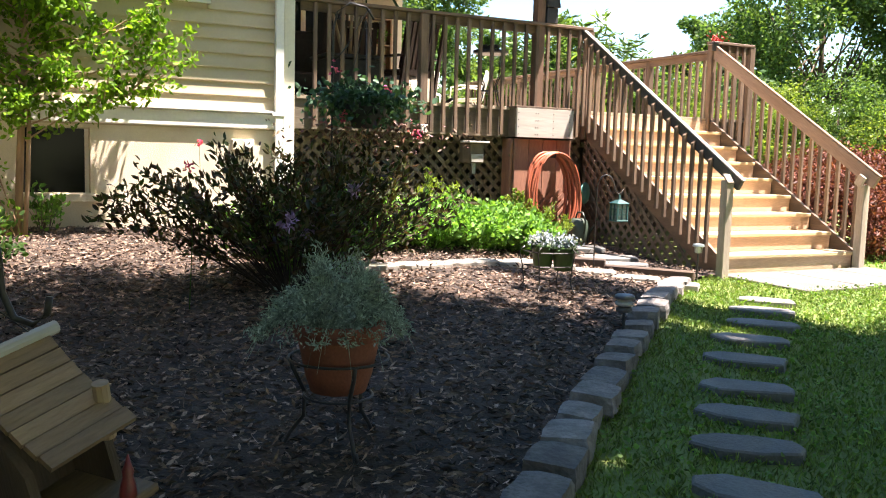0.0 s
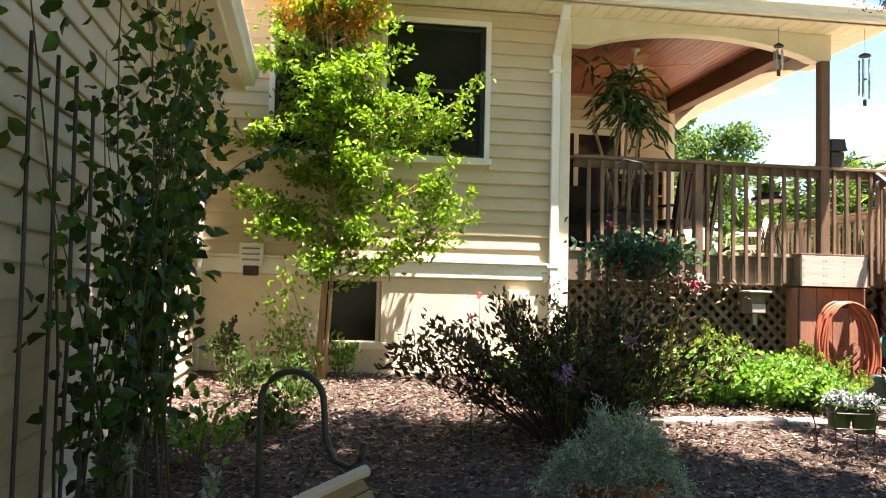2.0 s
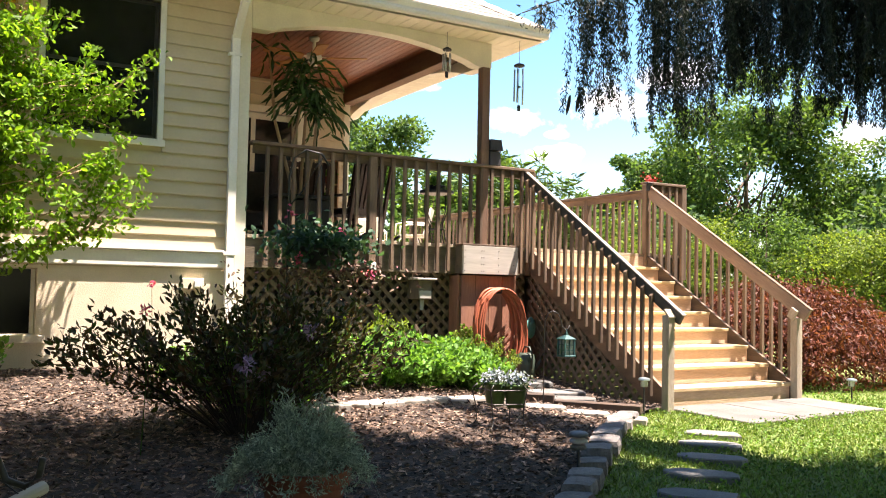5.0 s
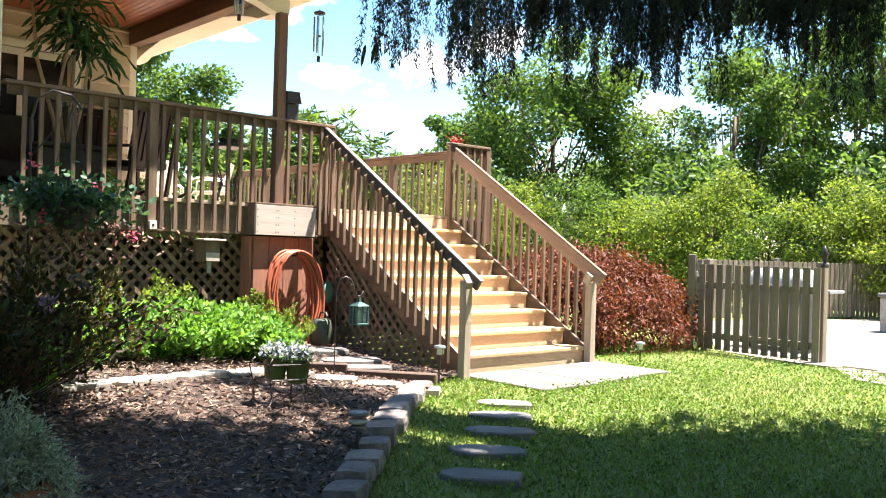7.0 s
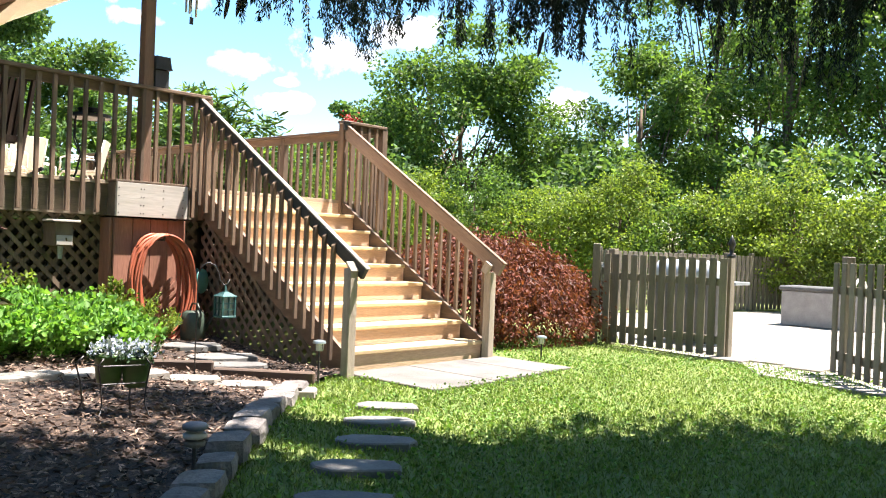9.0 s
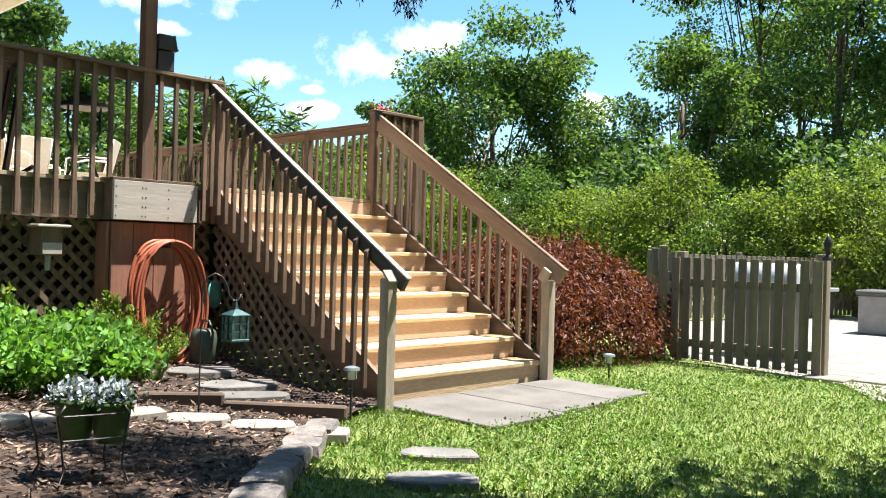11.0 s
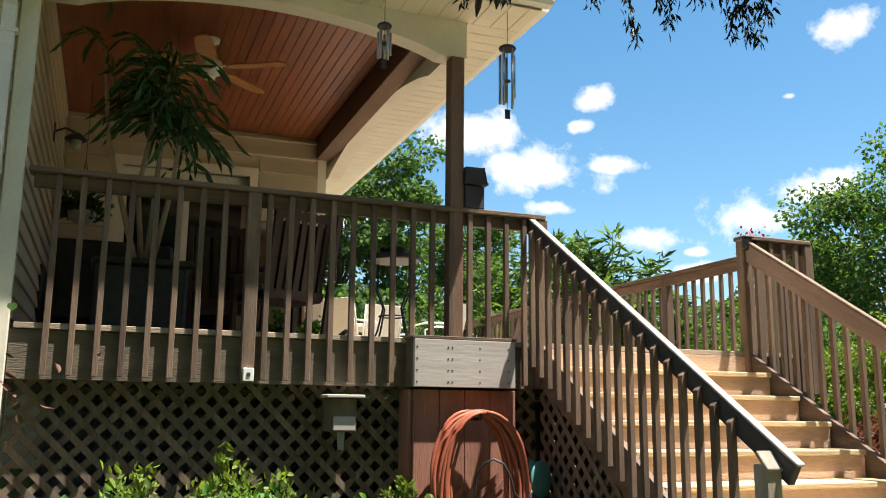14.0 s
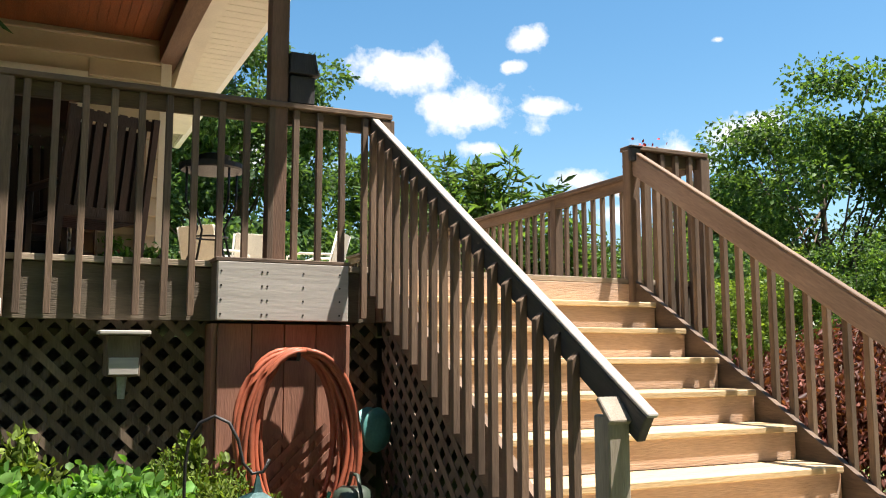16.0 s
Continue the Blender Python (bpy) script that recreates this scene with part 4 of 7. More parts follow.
def tree(name, loc, height, crown_r, crown_low, n, clumps, leaf, material, label, seed, category="tree", trunk_r=0.16, bark_m=None, clump_r=None, oval=False, lean=0.0):
    t = thing(name, loc, label, category)
    g = np.random.default_rng(seed)
    cz = (height + crown_low) / 2
    r = (crown_r, crown_r, (height - crown_low) / 2)
    c, p, off = crown_points(n, clumps, clump_r or crown_r * 0.30, (lean, 0, cz), r, seed)
    a = unit(off) * 0.8 + g.normal(size=(n, 3)) * 0.6 + (0, 0, -0.25)
    me = leaf_mesh("crown", p, a, leaf * g.uniform(0.6, 1.3, n), 0.62, 0.12, oval)
    bm = bmesh.new()
    top = cz + r[2] * 0.35
    ts = np.linspace(0, 1, 7)
    tube(bm, [(lean * s * 0.8 + 0.05 * math.sin(6 * s + seed), 0.05 * math.cos(5 * s + seed), top * s) for s in ts], [trunk_r * (1 - 0.75 * s) + 0.01 for s in ts], 8)
    for k in range(min(clumps, 26)):
        s0 = g.uniform(0.25, 0.85)
        q = Vector((lean * s0 * 0.8, 0, top * s0))
        e = Vector(c[k])
        mid = q.lerp(e, 0.5) + Vector((0, 0, -0.06 * (e - q).length))
        tube(bm, [q, mid, e], [trunk_r * 0.34 * (1 - 0.5 * s0), trunk_r * 0.2, trunk_r * 0.06], 5)
    part("trunk", bm, bark_m or bark, t, smooth=True)
    part("crown", me, material, t)
    return t


def ray_spot(ex, ey, az, dist):
    return (ex + dist * math.sin(radians(az)), ey + dist * math.cos(radians(az)), -0.1)


FAR = [  # azimuth from the garden, distance, height, crown radius, crown foot, leaves, clumps, leaf
    (49.0, 31, 9.2, 3.5, 2.2, 7000, 44, 0.28, 0), (43.5, 34, 6.9, 2.6, 2.0, 5500, 34, 0.30, 1), (54.0, 36, 5.6, 2.2, 2.0, 4500, 30, 0.28, 1),
    (57.5, 38, 6.0, 2.4, 2.0, 4500, 30, 0.30, 0), (61.0, 30, 8.8, 3.0, 1.6, 5000, 40, 0.26, 0), (65.5, 27, 13.0, 3.6, 2.0, 6500, 46, 0.25, 0),
    (70.0, 25, 14.0, 3.6, 2.4, 6500, 46, 0.25, 0), (76.0, 25, 13.0, 3.4, 1.2, 6500, 46, 0.25, 0), (80.0, 24, 13.5, 3.8, 1.5, 8000, 46, 0.30, 0),
    (68.0, 33, 11.0, 3.4, 1.0, 6000, 40, 0.32, 1), (16.0, 27, 10.2, 3.4, 2.2, 9000, 44, 0.27, 1), (9.5, 30, 10.5, 3.4, 2.2, 6500, 38, 0.30, 1),
    (23.0, 31, 7.4, 2.6, 1.5, 5000, 30, 0.28, 0), (3.0, 30, 9.5, 3.2, 2.0, 5000, 34, 0.30, 0), (38.0, 44, 6.0, 2.6, 1.0, 3500, 26, 0.34, 0),
    (32.0, 40, 5.0, 2.6, 0.8, 3500, 26, 0.34, 1), (88.0, 26, 13.0, 4.0, 1.5, 6000, 40, 0.34, 1), (100.0, 26, 13.0, 4.2, 1.5, 5000, 36, 0.36, 0),
    # from here on: unseen trees behind the camera, added to block sky light
    (115.0, 18, 16.0, 4.6, 1.5, 6500, 60, 0.52, 1), (133.0, 18, 17.0, 4.8, 1.5, 6500, 60, 0.52, 0), (155.0, 17, 16.0, 4.8, 1.5, 6500, 60, 0.52, 1),
    (178.0, 17, 17.0, 4.8, 1.5, 6500, 60, 0.52, 0), (200.0, 17, 17.0, 4.8, 1.5, 6500, 60, 0.52, 1), (222.0, 18, 16.0, 4.8, 1.5, 6500, 60, 0.52, 0)]
for k, (az, dist, h, r, low, n, cl, lf, kind) in enumerate(FAR):
    if k < 17:
        n, cl, lf, low = int(n * 4.8), int(cl * 2.1), lf * 0.6, low * 0.5
    if 64 < az < 90:
        dist, h, r, lf, n, kind = dist + 9, h * 1.25, r * 1.2, lf * 1.1, int(n * 0.72), 0
    tree("deciduous_tree", ray_spot(2.2, 1.7, az, dist), h, r, low, n, cl, lf, (L_far, L_far2)[kind],
         ("tall broadleaf tree with a full bright green crown", "dark green broadleaf tree with an open crown")[kind], 100 + k, trunk_r=0.17, clump_r=r * 0.235)


def shrub_row():
    for k in range(17):
        s = k / 16
        x = 11.5 + 10.5 * s + 2.5 * math.sin(math.pi * s)
        y = 20.5 - 16.5 * s + 2.0 * math.sin(math.pi * s)
        h = 2.95 + 0.45 * math.sin(k * 2.1) + (0.4 if k < 5 else 0)
        tree("hedge_bush", (x, y, -0.1), h, 1.25, 0.05, 10500, 60, 0.085, (L_hedge, L_hedge, L_hedge, L_far)[k % 4], "overgrown light green hedge shrub", 300 + k, "bush", 0.05, clump_r=0.42)


shrub_row()


# ---- trees and shrubs of the garden ----
def spruce():
    """Old Norway spruce beside the lawn; its branchlets hang in dark curtains over the bed's edge."""
    t = thing("spruce_tree", (7.4, 0.4, -0.15), "tall dark spruce with drooping curtains of branchlets", "spruce tree")
    o = np.array(t.location)
    g = np.random.default_rng(11)
    bm = bmesh.new()
    tube(bm, [(0, 0, z) for z in np.linspace(0, 14, 10)], [0.24 * (1 - z / 15) + 0.02 for z in np.linspace(0, 14, 10)], 10)
    part("trunk", bm, bark, t, smooth=True)
    # upper crown
    n = 42000
    z = 4.6 + 9.6 * g.random(n) ** 1.4
    rad = 3.4 * (1 - (z - 3.2) / 11.2) ** 0.8
    ang = np.floor(g.random(n) * 11) / 11 * 2 * np.pi + z * 1.7 + g.normal(size=n) * 0.16
    rr = rad * np.sqrt(g.random(n)) * (0.8 + 0.2 * np.sin(z * 9))
    p = np.stack([rr * np.cos(ang), rr * np.sin(ang), z - rr * 0.18 + g.normal(size=n) * 0.10], -1)
    a = np.stack([np.cos(ang), np.sin(ang), -0.9 + 0.3 * g.normal(size=n)], -1) + g.normal(size=(n, 3)) * 0.4
    part("crown", leaf_mesh("crown", p, a, g.uniform(0.12, 0.30, n), 0.42, 0.1, False), L_spruce, t)
    # low limbs reaching over the lawn, each with its hanging curtain
    P, A, S = [], [], []
    line = np.array([(4.78, 5.80, 2.50), (5.20, 5.25, 2.36), (5.60, 4.75, 2.30), (6.10, 3.75, 2.14), (6.80, 2.75, 2.12), (8.10, 2.10, 2.15)])
    for k in range(22):
        s = k / 21
        end = np.array([np.interp(s, np.linspace(0, 1, 6), line[:, i]) for i in range(3)])
        tip = np.array([end[0] + g.normal() * 0.10, end[1] + g.normal() * 0.12, 3.45 + 0.15 * g.random()])
        if k == 0:
            tip[:2] = end[:2]
        if k == 1:
            tip, end = np.array([4.46, 6.08, 3.42]), np.array([4.46, 6.08, 3.00])
        root = np.array([7.4, 0.4, 4.3 + 0.9 * g.random()])
        ts = np.linspace(0, 1, 9)
        limb = root + (tip - root) * ts[:, None] + np.array([0, 0, 1])[None] * (-0.6 * ts * (1 - ts))[:, None]
        bm = bmesh.new()
        tube(bm, [tuple(q - o) for q in limb], list(0.034 * (1 - 0.85 * ts)), 6)
        part("limb", bm, bark, t)
        w = g.random(900) ** 0.7
        P.append(np.stack([np.interp(w, ts, limb[:, i]) for i in range(3)], -1) + g.normal(size=(900, 3)) * (0.08, 0.08, 0.05) - (0, 0, 0.03) - o)
        A.append(g.normal(size=(900, 3)) + (0, 0, -0.8))
        S.append(g.uniform(0.03, 0.08, 900))
        for j in range(9):
            u = 0.52 + 0.48 * (j + g.random() * 0.6) / 8.6
            base = np.array([np.interp(min(u, 1), ts, limb[:, i]) for i in range(3)]) + g.normal(size=3) * (0.10, 0.10, 0.02)
            reach = end[2] + 0.02 + (0.62 if s < 0.55 else 0.95) * g.random() ** 1.1 + 0.5 * (1 - u)
            if k == 0:
                reach = end[2] + 0.14 * g.random()
            for strand in range(5 if s < 0.45 else 3):
                q = base + g.normal(size=3) * (0.07, 0.07, 0.02)
                L = max(q[2] - reach - 0.18 * (g.random() ** 2 - 0.4), 0.2)
                m = int(330 * L)
                w = g.random(m)
                sway = np.array([g.normal() * 0.05, g.normal() * 0.05, 0])
                thick = 0.026 * (1 - 0.75 * w) + 0.003
                pos = q + np.array([0, 0, -L]) * w[:, None] + sway * (w ** 2)[:, None] + g.normal(size=(m, 3)) * thick[:, None] * (1, 1, 0.5)
                P.append(pos - o)
                A.append(g.normal(size=(m, 3)) * (0.5, 0.5, 0.2) + (0, 0, -1.0))
                S.append(g.uniform(0.022, 0.05, m))
    tagged(part("branchlet_curtain", leaf_mesh("branchlet_curtain", np.concatenate(P), np.concatenate(A), np.concatenate(S), 0.26, 0.1, False), L_spruce, t, "dark hanging needle curtain"), kind="stuff")
    cone = bmesh.new()
    lathe(cone, [(0.004, 0), (0.012, -0.02), (0.016, -0.07), (0.013, -0.13), (0.003, -0.17)], 8)
    cm = mat("spruce_cone", (0.07, 0.045, 0.03), None, 0.8, 20, 0.4, 90)
    me = mesh_of("cone", cone)
    me.materials.append(cm)
    for x, y, z in ((4.76, 5.79, 2.70), (4.82, 5.74, 2.72), (5.95, 4.05, 2.46)):
        c = part("cone", me, cm, t)
        c.location = Vector((x, y, z)) - t.location
        c.rotation_euler = (0.15, 0.1, 0)


spruce()
tree("shade_tree", (3.9, -2.2, -0.2), 12.5, 3.7, 4.8, 27000, 80, 0.24, L_far, "tall broadleaf tree that shades the garden bed", 77, trunk_r=0.2, clump_r=0.8, lean=-0.6)


def shade_bough():
    """The shade tree's long bough over the bed, high above the eye."""
    t = bpy.data.objects["shade_tree"]
    g = np.random.default_rng(5)
    bm = bmesh.new()
    tube(bm, [(0, 0, 4.6), (-0.6, 1.6, 6.2), (-1.0, 3.4, 7.3), (-1.3, 5.0, 8.0)], [0.11, 0.09, 0.06, 0.02], 7)
    part("bough", bm, bark, t, smooth=True)
    c, p, off = crown_points(27000, 85, 0.7, (-0.35, 4.25, 7.9), (2.9, 2.1, 2.0), 79, 0.15)
    part("bough_leaves", leaf_mesh("bough_leaves", p, off + g.normal(size=p.shape) * 0.5, 0.2 * g.uniform(0.6, 1.3, len(p)), 0.6, 0.1, False), L_far, t)
    bm = bmesh.new()
    tube(bm, [(-1.0, 3.4, 7.3), (-0.8, 5.2, 7.7), (-0.6, 6.9, 7.9)], [0.05, 0.035, 0.012], 7)
    part("bough", bm, bark, t, smooth=True)
    c, p, off = crown_points(6200, 34, 0.38, (-0.7, 6.2, 7.9), (2.4, 1.05, 0.6), 83, 0.1)
    part("bough_leaves", leaf_mesh("bough_leaves", p, off + g.normal(size=p.shape) * 0.5, 0.15 * g.uniform(0.6, 1.3, len(p)), 0.6, 0.1, False), L_far, t)


shade_bough()


def crepe_myrtle():
    t = thing("crepe_myrtle", (0.40, 8.32, 0.18), "young crepe myrtle with bright green leaves and orange new tips", "tree")
    g = np.random.default_rng(21)
    bm = bmesh.new()
    tube(bm, [(0, 0, -0.1), (0.03, 0, 0.6), (0.06, 0.02, 1.2), (0.10, 0, 1.9), (0.05, 0, 2.8), (0.06, 0, 3.7)], [0.035, 0.032, 0.028, 0.022, 0.015, 0.006], 8)
    tube(bm, [(0.05, -0.04, -0.1), (0.09, -0.05, 0.5), (0.11, -0.03, 1.0), (0.09, 0, 1.5)], [0.022, 0.02, 0.018, 0.012], 7)
    part("trunk", bm, pale_bark, t, "smooth tan bark", smooth=True)
    bm = bmesh.new()
    P, A, S, N = [], [], [], []
    def shoot(q, e, n, sz, lift=0.10, spread=(0.06, 0.06, 0.05)):
        m = q + (e - q) * 0.5 + (0, 0, lift)
        tube(bm, [tuple(q), tuple(m), tuple(e)], [0.009, 0.006, 0.002], 5)
        u = g.random(n) ** 0.6
        pos = q + (e - q) * u[:, None] + (0, 0, 1) * (2 * lift * u * (1 - u))[:, None] + g.normal(size=(n, 3)) * spread
        pos[:, 1] = np.minimum(pos[:, 1], 0.46)
        P.append(pos)
        A.append(g.normal(size=(n, 3)) * 0.7 + (0, 0, -0.2))
        S.append(g.uniform(0.045, 0.09, n) * sz)

    for k in range(104):
        z0 = 1.15 + 2.45 * g.random()
        ang = g.random() * 2 * math.pi
        prof = np.interp(z0, [1.1, 1.4, 1.7, 2.2, 2.6, 3.0, 3.4, 3.7], [0.45, 0.62, 0.78, 0.74, 0.78, 0.72, 0.55, 0.4])
        reach = prof * g.uniform(0.6, 1.22)
        q = np.array([0.06, 0, z0 - 0.12 * g.random()])
        e = q + np.array([reach * math.cos(ang), reach * 0.62 * math.sin(ang) - 0.05, g.uniform(-0.15, 0.35)])
        e[1] = min(e[1], 0.38)
        shoot(q, e, int(46 + 90 * reach), 0.9, 0.10, (0.05, 0.05, 0.04))
    # long side limbs with leafy ends
    for e in ((1.30, -0.1, 1.42), (1.28, -0.05, 1.65), (1.15, -0.2, 1.95), (1.36, -0.1, 2.62), (1.25, 0.05, 2.50), (1.05, -0.1, 2.75), (-0.75, -0.1, 1.75), (-0.72, 0.1, 2.35), (0.85, -0.15, 1.30)):
        q = np.array([0.08, 0, e[2] - 0.45])
        shoot(q, np.array(e), 120, 0.95, 0.05, (0.05, 0.05, 0.05))
        for j in range(3):
            shoot(q + (np.array(e) - q) * (0.55 + 0.12 * j), np.array(e) + g.normal(size=3) * 0.17, 62, 0.9, 0.03, (0.045, 0.045, 0.04))
    # thin suckers round the foot
    for k in range(9):
        e = np.array([-0.25 + g.normal() * 0.22, g.normal() * 0.12 - 0.1, g.uniform(0.4, 1.15)])
        shoot(np.array([0.02 + g.normal() * 0.03, 0, -0.05]), e, 40, 0.85, 0.03)
    for k in range(30):
        e = np.array([0.02 + g.normal() * 0.30, g.normal() * 0.14, g.uniform(3.5, 4.15)])
        if k < 4:
            e[2] += 0.15
        q = np.array([0.06 + e[0] * 0.5, 0, 3.05])
        tube(bm, [tuple(q), tuple(e)], [0.006, 0.002], 5)
        n = 190
        u = g.random(n)
        N.append(q + (e - q) * (0.40 + 0.60 * u)[:, None] + g.normal(size=(n, 3)) * 0.05)
    tagged(part("twig_tangle", bm, pale_bark, t), kind="stuff")
    part("crown", leaf_mesh("crown", np.concatenate(P), np.concatenate(A), np.concatenate(S), 0.55, 0.15), L_myrtle, t)
    N = np.concatenate(N)
    part("new_growth", leaf_mesh("new_growth", N, g.normal(size=N.shape) + (0, 0, 0.5), g.uniform(0.03, 0.06, len(N)), 0.5), L_myrtle_new, t, "orange and red young leaves")


crepe_myrtle()


def bush(name, loc, r, h, stems, leaves, size, material, label, seed, category="shrub", width=0.5, low=0.15, stem_m=None, spread=1.0, droop=0.0, tip=False, smat=0.004, oval=True, up=0.3):
    """Arching stems from one root with leaves along them."""
    t = thing(name, loc, label, category)
    g = np.random.default_rng(seed)
    bm = bmesh.new()
    P, A = [], []
    per = leaves // stems
    for k in range(stems):
        ang = g.random() * 2 * math.pi
        f = math.sqrt(g.random())
        rr = f * spread
        e = np.array([r[0] * rr * math.cos(ang), r[1] * rr * math.sin(ang), h * (1 - 0.45 * f ** 2.2) * g.uniform(0.78, 1.08)])
        b = np.array([e[0] * 0.10 + g.normal() * 0.03, e[1] * 0.10 + g.normal() * 0.03, -0.03])
        m = b + (e - b) * 0.5 + np.array([0, 0, 0.12 * h])
        ts = np.linspace(0, 1, 6)
        curve = np.array([(1 - s) ** 2 * b + 2 * s * (1 - s) * m + s * s * e - np.array([0, 0, droop * s ** 3 * f]) for s in ts])
        tube(bm, [tuple(c) for c in curve], [smat * (1.3 - s) for s in ts], 5)
        u = low + (1 - low) * g.random(per) ** (0.6 if tip else 0.85)
        pos = np.stack([np.interp(u, ts, curve[:, i]) for i in range(3)], -1) + g.normal(size=(per, 3)) * size * 0.55
        d = unit(curve[-1] - curve[-3])
        P.append(pos)
        A.append(g.normal(size=(per, 3)) * 0.65 + d * 0.6 + (0, 0, up))
    tagged(part("stem_tangle", bm, stem_m or bark, t), kind="stuff")
    P = np.concatenate(P)
    P[:, 2] = np.maximum(P[:, 2], 0.01)
    part("foliage", leaf_mesh("foliage", P, np.concatenate(A), size * g.uniform(0.6, 1.3, len(P)), width, 0.12, oval), material, t)
    return t


def gz(x, y):
    return float(ground_z(x, y)) + 0.02


bush("purple_shrub", (2.05, 5.75, gz(2.05, 5.75)), (1.3, 0.95), 1.02, 94, 6000, 0.060, L_purple, "arching dark purple-leaved shrub with a few pink blooms", 31, low=0.30, width=0.40, smat=0.005, stem_m=mat("dark_stem", (0.05, 0.032, 0.024), (0.03, 0.02, 0.016), 0.9, 9, 0.4, 60))
bush("purple_shrub", (2.62, 6.55, gz(2.62, 6.55)), (0.62, 0.42), 0.60, 26, 1500, 0.055, L_purple, "smaller dark purple-leaved shrub behind the large one", 32, low=0.25, width=0.42)
bush("green_underbush", (2.3, 6.3, gz(2.3, 6.3)), (0.8, 0.6), 0.6, 50, 3600, 0.06, L_green, "fresh green undergrowth beneath the purple shrub", 34)


def blooms(name, spots, material, size, n, label, group):
    for k, s in enumerate(spots):
        t = thing(name, s, label, "flower", group)
        g = np.random.default_rng(400 + k)
        p = g.normal(size=(n, 3)) * size * 0.35
        part("petals", leaf_mesh("petals", p, g.normal(size=(n, 3)) + (0, 0, 0.4), size, 0.45), material, t)
        bm = bmesh.new()
        zg = gz(s[0], s[1]) - s[2]
        tube(bm, [(0, 0, zg), (0.02, 0.01, zg * 0.5), (0, 0, 0)], [0.004, 0.003, 0.002], 5)
        part("stem", bm, L_rose, t)


blooms("lilac_bloom", [(1.72, 4.75, 0.62), (2.25, 5.15, 0.78), (1.98, 5.2, 0.52)], P_lilac, 0.05, 26, "pale lilac bloom on a thin stem", "lilac blooms")
blooms("pink_bloom", [(1.65, 6.9, 1.05), (1.30, 5.35, 0.9)], P_pink, 0.03, 22, "small pink bloom on a thin stem", "pink blooms")


def greens():
    """Dense bright green patch of leafy perennials in front of the lattice."""
    for k, (x, y, r, h) in enumerate(((2.75, 7.40, 0.48, 0.38), (3.25, 7.35, 0.55, 0.42), (3.8, 7.28, 0.55, 0.45), (4.35, 7.35, 0.55, 0.47), (4.85, 7.5, 0.45, 0.46), (3.6, 7.85, 0.5, 0.46), (4.25, 7.9, 0.5, 0.5), (4.9, 8.0, 0.45, 0.5), (3.0, 7.8, 0.45, 0.42))):
        bush("leafy_perennial", (x, y, gz(x, y)), (r, r), h * 0.86, 80, 3400, 0.052, L_green, "bright green leafy perennial clump in sun", 50 + k, "plant", 0.78, 0.35, L_green, smat=0.003)
    for k, (x, y, h) in enumerate(((4.2, 8.2, 0.68), (3.75, 8.1, 0.6), (4.55, 8.35, 0.55), (5.35, 8.3, 0.55))):
        bush("tall_perennial", (x, y, gz(x, y)), (0.2, 0.16), h, 9, 330, 0.055, L_hedge, "tall lime-green perennial shoots by the lattice", 70 + k, "plant", 0.5, 0.5, L_green)
    for k, (x, y) in enumerate(((5.42, 7.85), (5.25, 8.35))):
        bush("feathery_plant", (x, y, gz(x, y)), (0.3, 0.25), 0.5, 40, 3400, 0.028, L_hedge, "feathery yellow-green plant by the hose", 90 + k, "plant", 0.4, 0.3, L_green)


greens()


